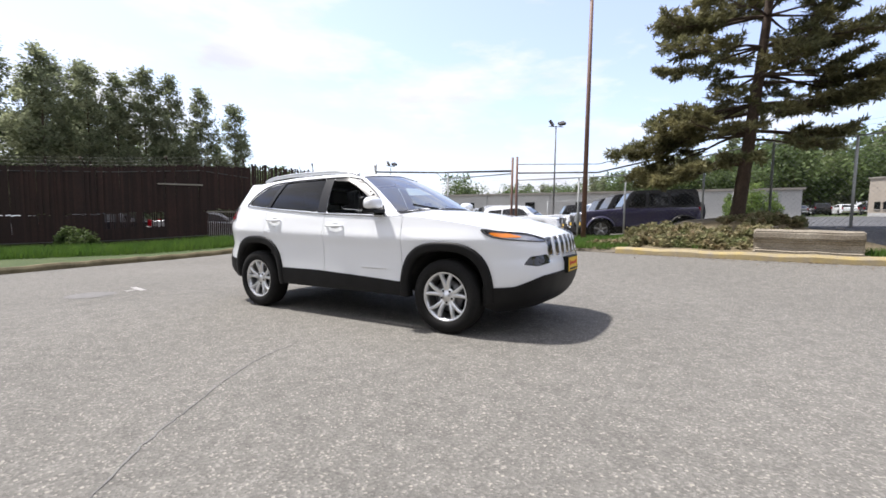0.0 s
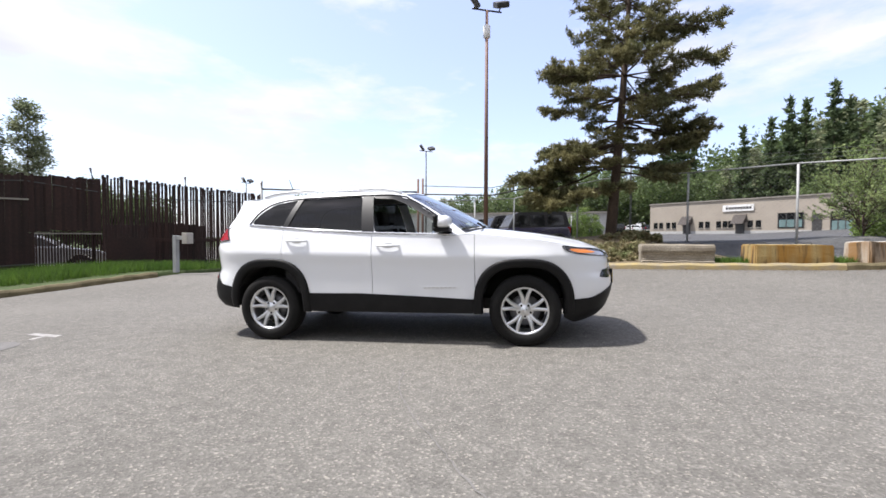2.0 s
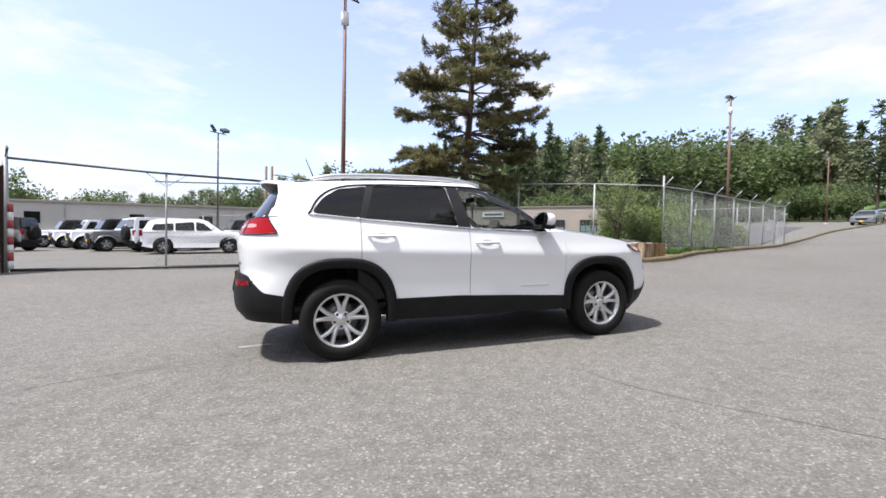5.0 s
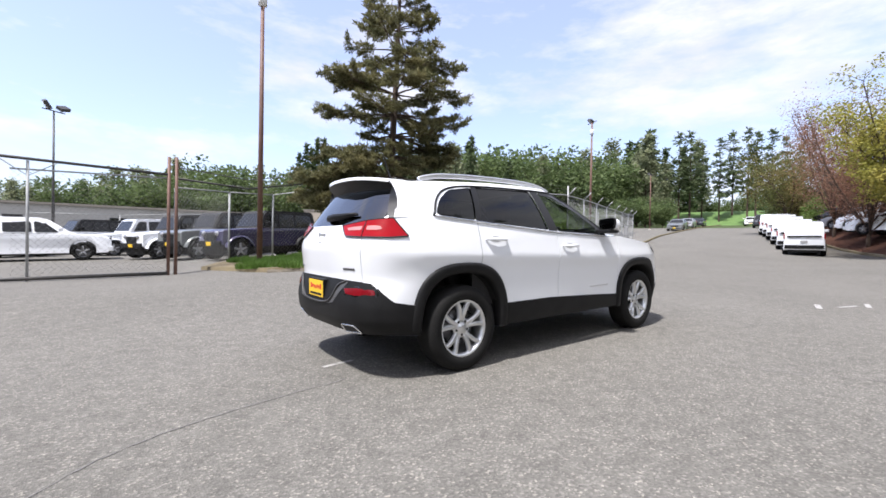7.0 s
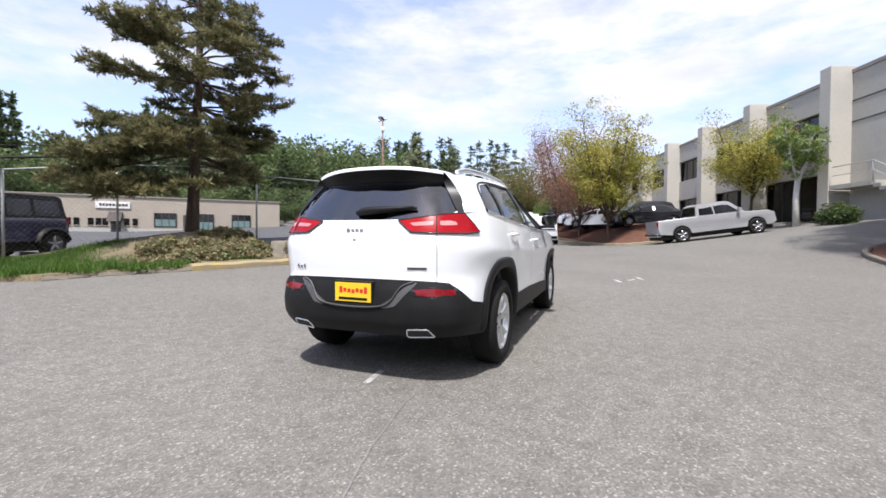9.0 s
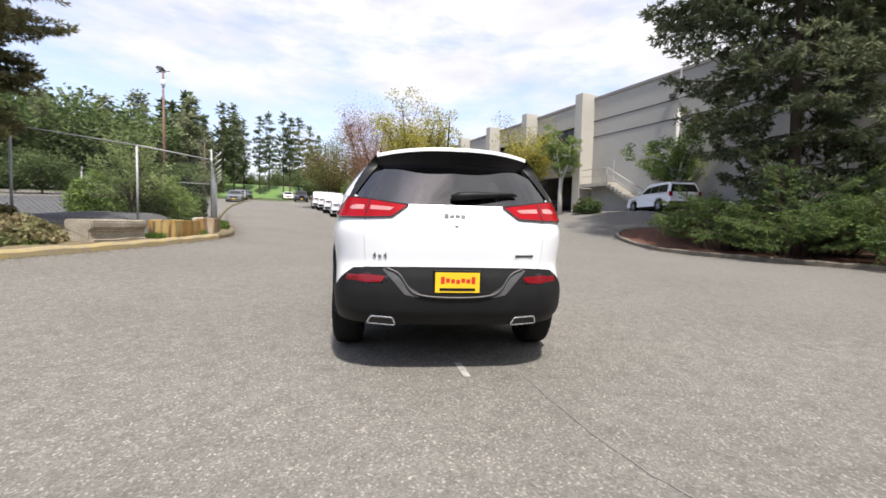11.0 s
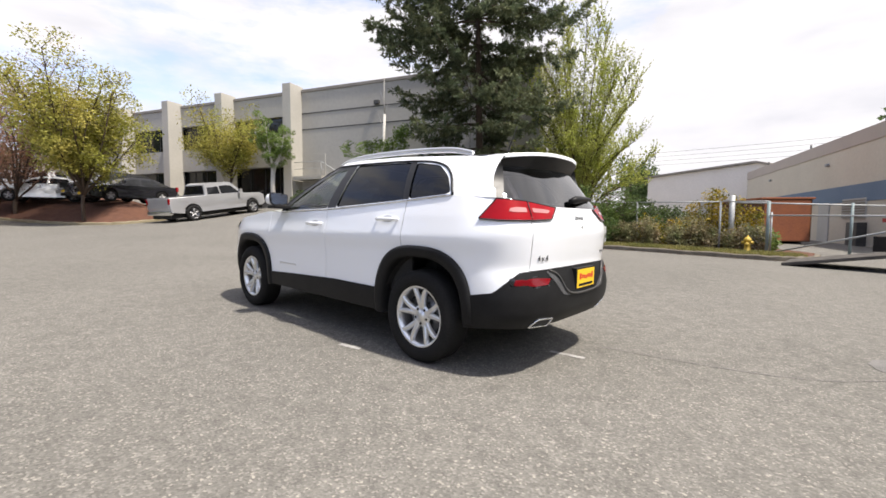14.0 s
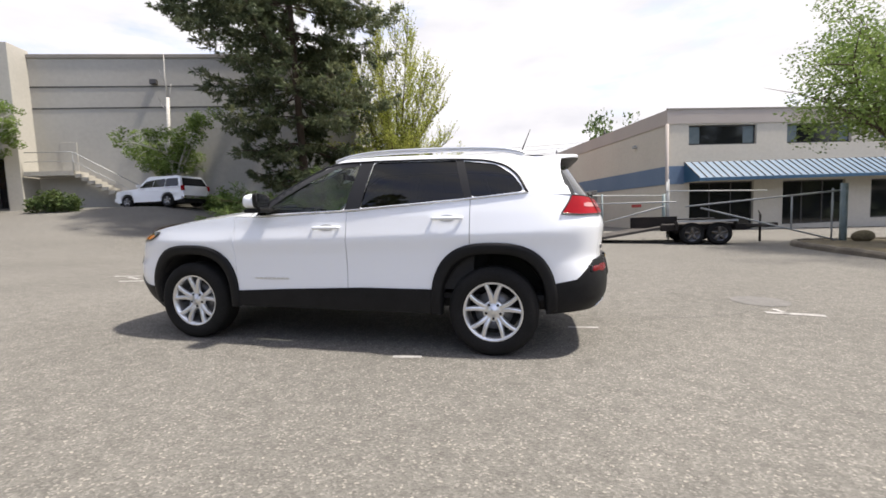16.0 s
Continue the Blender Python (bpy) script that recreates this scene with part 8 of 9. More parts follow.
def patch(name, outline, off, material, parent, label="", side=1, step=0.035, lip=0.015):
    """A piece laid on the skin inside an outline of (s, z), standing off it a little."""
    v, f = fill_2d(outline, step=step)
    bm = bmesh.new()
    vs = []
    for p in v:
        q = skin(p.x, p.y, off)
        vs.append(bm.verts.new((q.x, q.y * side, q.z)))
    for t in f:
        bm.faces.new([vs[i] for i in t])
    finish(bm)
    ext = bmesh.ops.extrude_edge_only(bm, edges=[e for e in bm.edges if e.is_boundary])["geom"]
    for q in ext:
        if isinstance(q, bmesh.types.BMVert):
            q.co -= Vector((q.co.x * (1 if abs(q.co.x) > 1.95 else 0.1), q.co.y * (1 if abs(q.co.x) < 2.05 else 0.2), 0)).normalized() * lip
    ob = part(name, bm, material, parent, label, smooth=True)
    ob.data.set_sharp_from_angle(angle=radians(40))
    return ob


def rounded(points, n=5):
    return [(p.x, p.y) for p in spline([(*q, 0) for q in points], n, True)]


# white panels, with shut lines between them
G = 0.0028
X_A, X_B, X_C = 0.88, -0.175, -1.185
S_A, S_B, S_C, S_T = s_x(X_A), s_x(X_B), s_x(X_C), s_rear(0.63)
fenders = panel("fender", S_A + G, s_nose(0.0), white_low, belt, M_CAR_WHITE, "white front wing running into the bumper", ns=76, nz=22)
doors = panel("front_door", S_B + G, S_A - G, white_low, lambda s: belt(s) - 0.004, M_CAR_WHITE, "white front door", ns=30, nz=22)
rear_doors = panel("rear_door", S_C + G, S_B - G, white_low, lambda s: belt(s) - 0.004, M_CAR_WHITE, "white rear door", ns=44, nz=22)
quarters = panel("rear_quarter", S_T + G, S_C - G, white_low, belt, M_CAR_WHITE, "white rear quarter panel", ns=64, nz=22)
panel("tailgate", -S_T + G, S_T - G, lambda s: 0.745, lambda s: belt(abs(s)), M_CAR_WHITE, "white tailgate", ns=40, nz=18, both=False)
tailgate = suv.children[-1]


# dark shell behind the panels
def shell_low(s):
    return max(0.31 if -0.95 < x_of(s) < 0.95 else (0.4 if x_of(s) < -1.7 else 0.24), arch_z(x_of(s), 0.03))


panel("inner_shell", 0.0, S_END, shell_low, lambda s: belt(s) - 0.02, M_UNDER, "", off=-0.022, ns=120, nz=8)
# black cladding along the sills, front valance and rear bumper
sill_top = lambda s: white_low(s) + 0.012
sills = panel("sill_cladding", s_x(-0.925), s_x(0.915), lambda s: 0.322, lambda s: float(np.interp(x_of(s), [-0.95, -0.3, 0.4, 0.95], [0.51, 0.51, 0.48, 0.45])), M_PLASTIC, "black plastic sill cladding", off=0.012, ns=24, nz=10)


def valance_low(s):
    return float(np.interp(x_of(s), [1.7, 1.85, 2.05, 2.15, 2.25], [0.3, 0.22, 0.24, 0.27, 0.28]))


panel("front_valance", s_x(1.735), 2 * S_END - s_x(1.735), lambda s: valance_low(min(s, 2 * S_END - s)), lambda s: white_low(min(s, 2 * S_END - s)) + 0.012 if x_of(min(s, 2 * S_END - s)) > 1.79 else 0.46, M_PLASTIC, "black lower front bumper", off=0.01, ns=72, nz=12, both=False)
valance = suv.children[-1]


def bumper_low(s):
    return float(np.interp(x_of(abs(s)), [-2.24, -2.15, -2.0, -1.75], [0.352, 0.35, 0.35, 0.335]))


def bumper_top(s):
    x = x_of(abs(s))
    return float(np.interp(x, [-2.24, -2.12, -1.98, -1.8, -1.7], [0.755, 0.735, 0.6, 0.565, 0.56]))


panel("rear_bumper", -s_x(-1.76), s_x(-1.76), bumper_low, bumper_top, M_PLASTIC, "black plastic rear bumper", off=0.012, ns=84, nz=16, both=False)
bumper = suv.children[-1]
# wheel-arch flares
for i, (cx, rx, rz) in enumerate(ARCH):
    for side in (1, -1):
        rows = []
        for k in range(61):
            a = math.pi * (-0.075 + 1.15 * k / 60)
            ca, sa = math.cos(a), math.sin(a)
            ring = []
            for grow, off in ((-0.035, -0.07), (-0.03, 0.012), (-0.015, 0.024), (0.03, 0.024), (0.052, 0.016), (0.056, -0.01)):
                ex, ez = rx + grow, rz + grow
                r_ = (abs(ca / ex) ** 2.7 + abs(sa / ez) ** 2.7) ** (-1 / 2.7)
                x, z = cx + r_ * ca, max(0.36 if i == 0 and ca < 0 else 0.31, 0.345 + r_ * sa)
                p = skin(s_x(x), z, off)
                ring.append(Vector((p.x, p.y * side, p.z)))
            rows.append(ring)
        bm = grid_mesh(rows)
        bmesh.ops.recalc_face_normals(bm, faces=bm.faces[:])
        part("wheel_arch_flare", bm, M_PLASTIC, suv, "black plastic arch trim", smooth=True)
        # liner of the wheel well
        bm = bmesh.new()
        prev = None
        for k in range(25):
            a = math.pi * (0.02 + 0.96 * k / 24)
            x, z = cx + (rx - 0.01) * math.cos(a), 0.345 + (rz - 0.015) * math.sin(a)
            row = [bm.verts.new((x, side * y, z)) for y in (0.86, 0.5)]
            if prev:
                bm.faces.new((prev[0], prev[1], row[1], row[0]))
            prev = row
        part("wheel_liner", bm, M_UNDER, suv)
# underside
for cx in (-1.355, 1.345):
    part("inner_wing", boxm((cx - 0.47, -0.52, 0.36), (cx + 0.47, 0.52, 0.86)), M_UNDER, suv)
bm = bmesh.new()
prism(bm, [(-1.95, -0.5), (-1.8, -0.66), (1.85, -0.66), (2.08, -0.45), (2.08, 0.45), (1.85, 0.66), (-1.8, 0.66), (-1.95, 0.5)], 0.33, 0.44, "z")
part("underbody", bm, M_UNDER, suv, "dark floor pan")

# hood
h_s = np.linspace(s_x(0.72), S_END, 90)
H_EDGE = [skin(s, belt(s)) for s in h_s]
E_X, E_Y, E_Z = (np.array([p[i] for p in H_EDGE]) for i in range(3))
NOSE_X = float(E_X[-1])
A_BASE = H_EDGE[0]
COWL_X = 1.0


def hood_z(x, y):
    ye, ze = max(0.02, float(np.interp(x, E_X, E_Y))), float(np.interp(x, E_X, E_Z))
    return ze + 0.075 * min(1.0, ye / 0.72) ** 1.5 * max(0.0, 1 - abs(y / ye) ** 2.3) + 0.008 * math.exp(-((abs(y) - 0.42 * ye / 0.8) / 0.05) ** 2) * smoothstep(2.1, 1.6, x)


def cowl_y(x):
    """Half width of the cowl line at x: the windscreen's foot."""
    return float(A_BASE.y * (max(0.0, (COWL_X - x) / (COWL_X - A_BASE.x)) ** 0.5))


for side in (1,):
    rows = []
    for x in np.concatenate([np.linspace(A_BASE.x + 0.002, 1.1, 18), np.linspace(1.13, 2.0, 26), np.linspace(2.02, NOSE_X - 0.0005, 16)]):
        ye, y0 = float(np.interp(x, E_X, E_Y)), cowl_y(x) if x < COWL_X else 0.0
        half = [y0 + (ye - y0) * k / 18 for k in range(19)]
        rows.append([Vector((x, y, hood_z(x, y) if y < ye - 1e-6 else float(np.interp(x, E_X, E_Z)))) for y in half])
    bm = bmesh.new()
    for s2 in (1, -1):
        vs = [[bm.verts.new((p.x, s2 * p.y, p.z)) for p in row] for row in rows]
        for a, b in zip(vs, vs[1:]):
            for i in range(18):
                bm.faces.new((a[i], a[i + 1], b[i + 1], b[i]) if s2 > 0 else (b[i], b[i + 1], a[i + 1], a[i]))
    bmesh.ops.remove_doubles(bm, verts=bm.verts[:], dist=0.001)
    bmesh.ops.recalc_face_normals(bm, faces=bm.faces[:])
    hood = part("hood", bm, M_CAR_WHITE, suv, "white bonnet", smooth=True)

# greenhouse: between the belt (and the windscreen's foot) and the roof's edge
g_bot, marks = [], {}
for s in np.linspace(0.0, s_x(0.72), 150):
    g_bot.append(skin(s, belt(s)))
for k in range(1, 41):
    y = A_BASE.y * (1 - k / 40)
    x = COWL_X - (COWL_X - A_BASE.x) * (y / A_BASE.y) ** 2
    g_bot.append(Vector((x, y, hood_z(x, y) if k < 40 else hood_z(COWL_X, 0))))
g_len = np.concatenate([[0], np.cumsum([(b - a).length for a, b in zip(g_bot, g_bot[1:])])])


def u_at_x(x):
    i = [k for k in range(150) if k > 30]
    return float(np.interp(x, [g_bot[k].x for k in i], [g_len[k] for k in i]))


U_A, U_END = float(g_len[149]), float(g_len[-1])
U_CORNER = float(np.interp(0.74, [g_bot[k].y for k in range(40)], [g_len[k] for k in range(40)]))
knots = [(-0.3, (-1.86, -0.2, 1.572)), (0.0, (-1.865, 0.0, 1.575)), (U_CORNER * 0.6, (-1.84, 0.36, 1.562)), (U_CORNER, (-1.74, 0.545, 1.535)), (u_at_x(-1.5), (-1.42, 0.6, 1.55)), (u_at_x(-0.9), (-0.88, 0.625, 1.575)),
         (u_at_x(-0.3), (-0.38, 0.63, 1.58)), (u_at_x(0.3), (-0.08, 0.615, 1.572)), (U_A, (0.03, 0.575, 1.558)), (U_A + 0.4 * (U_END - U_A), (0.12, 0.38, 1.582)), (U_END, (0.17, 0.0, 1.6)), (U_END + 0.3, (0.16, -0.2, 1.595))]
k_u = np.array([k[0] for k in knots])
k_p = np.array([k[1] for k in knots])
fine_u = np.linspace(k_u[0], k_u[-1], 400)
fine_p = np.stack([np.interp(fine_u, k_u, k_p[:, i]) for i in range(3)], 1)
blur = np.exp(-0.5 * (np.arange(-14, 15) / 6.0) ** 2)
fine_p = np.stack([np.convolve(np.pad(fine_p[:, i], 14, mode="edge"), blur / blur.sum(), "valid") for i in range(3)], 1)


def roof_edge(u):
    p = Vector([float(np.interp(u, fine_u, fine_p[:, i])) for i in range(3)])
    if u <= 0 or u >= U_END:
        p.y = 0.0
    return p


gb = np.array([tuple(p) for p in g_bot])


def house(u, h, off=0.0):
    """A point of the greenhouse; u round the car from the tail's middle, h from belt to roof."""
    flip = 1
    if u < 0:
        u, flip = -u, -1
    elif u > U_END:
        u, flip = 2 * U_END - u, -1
    a = Vector([float(np.interp(u, g_len, gb[:, i])) for i in range(3)])
    b = roof_edge(u)
    p = a.lerp(b, h)
    out = Vector((0.2 * (p.x + 0.5), p.y, 0.0))
    if u > U_A:
        out = Vector((0.75, 0.55 * p.y, 0.75))
    elif u < U_CORNER:
        out = Vector((-0.85, 0.6 * p.y, 0.6))
    out = out.normalized()
    p = p + out * (4 * h * (1 - h) * (0.022 if u > U_CORNER else 0.022 * max(0.0, u / U_CORNER) ** 4) + off)
    return Vector((p.x, flip * p.y, p.z))


u_grid, h_grid = np.linspace(u_at_x(-1.8), U_A + 0.02, 160), np.linspace(0, 1, 60)
look_up = np.array([[(lambda q: (q.x, q.z))(house(u, h)) for h in h_grid] for u in u_grid])


def uh(x, z):
    """The greenhouse's own coordinates of a place on its side."""
    d = (look_up[:, :, 0] - x) ** 2 + (look_up[:, :, 1] - z) ** 2
    i, j = np.unravel_index(np.argmin(d), d.shape)
    u, h = float(u_grid[i]), float(h_grid[j])
    for _ in range(4):
        q = house(u, h)
        du, dh = house(u + 0.01, h) - q, house(u, min(1.0, h + 0.01)) - q
        if dh.length < 1e-6:
            dh = q - house(u, h - 0.01)
        a = np.array([[du.x, dh.x], [du.z, dh.z]]) / 0.01
        step = np.linalg.lstsq(a, np.array([x - q.x, z - q.z]), rcond=None)[0]
        u, h = u + float(np.clip(step[0], -0.03, 0.03)), min(0.995, max(0.004, h + float(np.clip(step[1], -0.05, 0.05))))
    return u, h


def dense(points, gap=0.04):
    out = []
    for a, b in zip(points, points[1:] + points[:1]):
        n = max(1, int((Vector(b) - Vector(a)).length / gap))
        out += [tuple(Vector(a).lerp(Vector(b), k / n)) for k in range(n)]
    return out


M_PILLAR = surf("satin_black_trim", (0.01, 0.01, 0.011), (0.016, 0.016, 0.017), 0.4, 3.0, spec=0.3)
Q_GLASS = corners([(-1.59, 1.255), (-1.5, 1.385), (-1.36, 1.478), (-1.085, 1.515), (-1.185, 1.215)], 0.05)
R_GLASS = corners([(-1.155, 1.212), (-1.05, 1.518), (-0.345, 1.528), (-0.285, 1.148)], 0.03)
F_GLASS = corners([(-0.15, 1.138), (-0.225, 1.526), (0.02, 1.52), (0.17, 1.468), (0.34, 1.375), (0.5, 1.265), (0.64, 1.15), (0.63, 1.108)], 0.035)
loops = [[uh(*p) for p in dense(q, 0.05)] for q in (Q_GLASS, R_GLASS, F_GLASS)]
SCREEN = [(U_A + 0.11, 0.04), (U_A + 0.115, 0.5), (U_A + 0.11, 0.95), (U_END, 0.965), (U_END, 0.03)]
screen_loop = [(u, h) for u, h in dense(SCREEN, 0.06)]
BACK = [(0.0, 0.02), (U_CORNER * 0.74, 0.02), (U_CORNER * 0.97, 0.1), (U_CORNER * 0.95, 0.55), (U_CORNER * 0.9, 0.9), (0.0, 0.93)]
back_loop = dense(BACK, 0.05)


def on_house(loop, off, material, name, parent, label="", side=1, step=(0.06, 0.08), holes=(), lip=0.0, mirror=False):
    v, f = fill_2d(loop, holes, step=step)
    bm = bmesh.new()
    for s2 in ((side, -side) if mirror else (side,)):
        vs = []
        for p in v:
            q = house(p.x, p.y, off)
            vs.append(bm.verts.new((q.x, q.y * s2, q.z)))
        for t in f:
            bm.faces.new([vs[i] for i in t])
    finish(bm)
    ob = part(name, bm, material, parent, label, smooth=True)
    return ob


frame_loop = dense([(0.0, 0.0), (U_CORNER, 0.0), (U_A, 0.0), (U_END, 0.0), (U_END, 1.0), (U_A, 1.0), (U_CORNER, 1.0), (0.0, 1.0)], 0.05)
edge_back = [(max(0.0, u), h) for u, h in back_loop]
pillars = on_house(frame_loop, 0.0, M_CAR_WHITE, "upper_body", suv, "white pillars and window surrounds", holes=loops + [[(u, h) for u, h in screen_loop], back_loop], mirror=True)
for side, names in ((1, ""), (-1, "")):
    on_house(loops[0], -0.008, M_TINT, "quarter_window", suv, "dark tinted rear quarter glass", side)
    on_house(loops[1], -0.008, M_TINT, "rear_door_window", suv, "dark tinted rear door glass", side)
    if side > 0:
        on_house(loops[2], -0.008, M_CLEAR, "front_door_window", suv, "clear front door glass", side)
    # black pillar covers
    for poly in ([(-0.285, 1.12), (-0.345, 1.545), (-0.225, 1.545), (-0.15, 1.12)], [(-1.2, 1.202), (-1.1, 1.532), (-1.035, 1.532), (-1.14, 1.195)]):
        on_house([uh(*p) for p in dense(poly, 0.05)], 0.004, M_PILLAR, "pillar_cover", suv, "black window pillar cover", side, step=(0.03, 0.08))
    inner = [(-0.215, 1.535), (0.02, 1.53), (0.17, 1.476), (0.34, 1.383), (0.5, 1.273), (0.645, 1.155), (0.635, 1.105), (0.565, 1.112), (0.535, 1.175), (0.425, 1.258), (0.275, 1.352), (0.13, 1.433), (0.0, 1.487), (-0.2, 1.5)]
    on_house([uh(*p) for p in dense(inner, 0.05)], 0.003, M_PILLAR, "window_frame", suv, "black inner frame of the front door window", side, step=(0.03, 0.08))
    # bright line under the windows, black line above
    bm = bmesh.new()
    low_line = [house(*uh(x, z), 0.006) for x, z in zip(np.linspace(-1.6, 0.66, 40), np.interp(np.linspace(-1.6, 0.66, 40), [-1.6, -1.18, -0.28, 0.66], [1.247, 1.205, 1.137, 1.096]))]
    tube(bm, [Vector((p.x, p.y * side, p.z)) for p in low_line], 0.008, 6)
    part("window_trim", bm, M_CHROME, suv, "bright strip along the window line")
    bm = bmesh.new()
    top_pts = [(0.66, 1.1), (0.6, 1.19), (0.5, 1.285), (0.34, 1.395), (0.17, 1.488), (0.02, 1.537), (-0.3, 1.545), (-1.05, 1.535), (-1.36, 1.497), (-1.52, 1.4), (-1.61, 1.25)]
    tp_ = [house(*uh(p.x, p.y - 0.008), 0.002) for p in spline([(*q, 0) for q in top_pts], 5)]
    tube(bm, [Vector((p.x, p.y * side, p.z)) for p in tp_], 0.0105, 6)
    part("window_seal", bm, M_PILLAR, suv, "black seal round the windows")
on_house([(u, h) for u, h in screen_loop], -0.006, M_SCREEN, "windscreen", suv, "clear sloping windscreen", mirror=True)
on_house(back_loop, -0.006, M_TINT_REAR, "rear_window", suv, "dark tinted rear window", mirror=True)
rear_window = suv.children[-1]

# roof
r_u = np.linspace(0.0, U_END, 120)
R_P = [roof_edge(u) for u in r_u]
RX, RY, RZ = (np.array([p[i] for p in R_P]) for i in range(3))
rows = []
for x in np.concatenate([np.linspace(RX[0] + 0.001, -1.7, 12), np.linspace(-1.66, 0.0, 30), np.linspace(0.015, RX[-1] - 0.001, 12)]):
    ye, ze = float(np.interp(x, RX, RY)), float(np.interp(x, RX, RZ))
    rows.append([Vector((x, ye * k / 12, ze + 0.045 * min(1, ye / 0.6) ** 2 * (1 - abs(k / 12) ** 2.2))) for k in range(-12, 13)])
bm = grid_mesh(rows)
bmesh.ops.remove_doubles(bm, verts=bm.verts[:], dist=0.0008)
bmesh.ops.recalc_face_normals(bm, faces=bm.faces[:])
roof = part("roof", bm, M_CAR_WHITE, suv, "white roof", smooth=True)
if roof.data.polygons[200].normal.z < 0:
    roof.data.flip_normals()
if hood.data.polygons[200].normal.z < 0:
    hood.data.flip_normals()
# spoiler over the rear window: it carries on the roof, with white cheeks and black fins down to the lamps
def fin_edge(h, side):
    q = house(U_CORNER * (0.99 + 0.05 * h), h, 0.008)
    return Vector((q.x - 0.15 * h ** 2.2, side * (q.y + 0.004), q.z))


rows, under = [], []
for k in range(-14, 15):
    q = k / 14
    e = abs(q)
    tip = fin_edge(1.0, 1)
    a = Vector((-1.55, 0.57 * q, 1.546 + 0.043 * (1 - e ** 2.2)))
    b = Vector((-2.02 + (tip.x + 2.02) * e ** 2.6, tip.y * q, 1.578 + (tip.z - 1.578) * e ** 2.4))
    rows.append([a.lerp(b, t) + Vector((0, 0, 0.02 * t * (1 - t))) for t in (0, 0.25, 0.5, 0.75, 0.92, 1.0)] + [b + Vector((0.004, 0, -0.024))])
    g = house(U_CORNER * 0.9 * q, 0.75, -0.004)
    under.append([b + Vector((0.004, 0, -0.024)), (b + Vector((0.03, 0, -0.03))).lerp(g, 0.45), g])
bm = grid_mesh(rows)
bmesh.ops.recalc_face_normals(bm, faces=bm.faces[:])
spoiler = part("spoiler", bm, M_CAR_WHITE, suv, "white roof spoiler", smooth=True)
if spoiler.data.polygons[80].normal.z < 0:
    spoiler.data.flip_normals()
bm = grid_mesh(under)
part("spoiler_underside", bm, M_PILLAR, spoiler, "black underside", smooth=True)
for side in (1, -1):
    rows = []
    for h in np.linspace(0.0, 1.0, 13):
        a, b = house(U_CORNER * 1.3, h, 0.0015), fin_edge(h, 1)
        m_ = house(U_CORNER * 1.15, h, 0.003)
        rows.append([Vector((p_.x, p_.y * side, p_.z)) for p_ in (a, m_, m_.lerp(b, 0.6) + Vector((0, 0.004, 0)), b)])
    part("spoiler_cheek", finish(grid_mesh(rows)), M_CAR_WHITE, spoiler, "white cheek between pillar and spoiler", smooth=True)
    rows = []
    for h in np.linspace(0.0, 1.0, 13):
        a, b = fin_edge(h, 1), house(U_CORNER * (0.93 - 0.06 * h), h, 0.002)
        rows.append([Vector((p_.x, p_.y * side, p_.z)) for p_ in (a, a.lerp(b, 0.5), b)])
    part("window_fin", finish(grid_mesh(rows)), M_PILLAR, suv, "black trim beside the rear window", smooth=True)
part("brake_light", boxm((-2.015, -0.13, 1.56), (-1.99, 0.13, 1.575), 0.004), M_RED_LENS, spoiler, "red high brake light")

# roof rails, antenna, wipers
for side in (1, -1):
    bm = bmesh.new()
    pts = spline([(0.06, 0.56, 1.565), (-0.12, 0.575, 1.604), (-0.4, 0.585, 1.625), (-0.95, 0.58, 1.627), (-1.35, 0.57, 1.611), (-1.52, 0.56, 1.584), (-1.58, 0.555, 1.565)], 6)
    tube(bm, [(p.x, p.y * side, p.z) for p in pts], 0.015, 8)
    tube(bm, [(p.x, p.y * side + side * 0.006, p.z - 0.02) for p in pts[2:-2]], 0.011, 6)
    part("roof_rail", bm, M_ALLOY, suv, "silver roof rail")
bm = bmesh.new()
tube(bm, [(-1.5, 0.0, 1.6), (-1.6, 0.0, 1.85)], [0.008, 0.003], 6)
part("antenna", bm, M_PLASTIC, suv)
bm = bmesh.new()
tube(bm, [house(0.03, 0.13, 0.012), house(-0.03, 0.135, 0.03), house(-0.13, 0.15, 0.034), house(-0.3, 0.185, 0.026), house(-0.44, 0.21, 0.02)], [0.02, 0.03, 0.026, 0.016, 0.009], 8)
tube(bm, [house(-0.03, 0.105, 0.014), house(-0.46, 0.2, 0.014)], 0.011, 6)
part("rear_wiper", bm, M_PLASTIC, rear_window)
for y in (-0.3, 0.32):
    bm = bmesh.new()
    tube(bm, [(COWL_X - 0.04 - 0.3 * y * y, y, hood_z(COWL_X, y) + 0.015), (COWL_X - 0.1, y - 0.42, hood_z(COWL_X, y) + 0.05)], 0.011, 6)
    part("wiper", bm, M_PLASTIC, suv)
bm = bmesh.new()
rows = [[Vector((COWL_X - (COWL_X - A_BASE.x) * (y / A_BASE.y) ** 2 + d, y, hood_z(COWL_X - 0.02, y * 0.9) + 0.002 + dz)) for d, dz in ((0.01, 0.002), (-0.05, 0.02))] for y in np.linspace(-0.78, 0.78, 21)]
part("cowl_trim", grid_mesh(rows), M_PLASTIC, suv, "black trim at the foot of the windscreen", smooth=True)


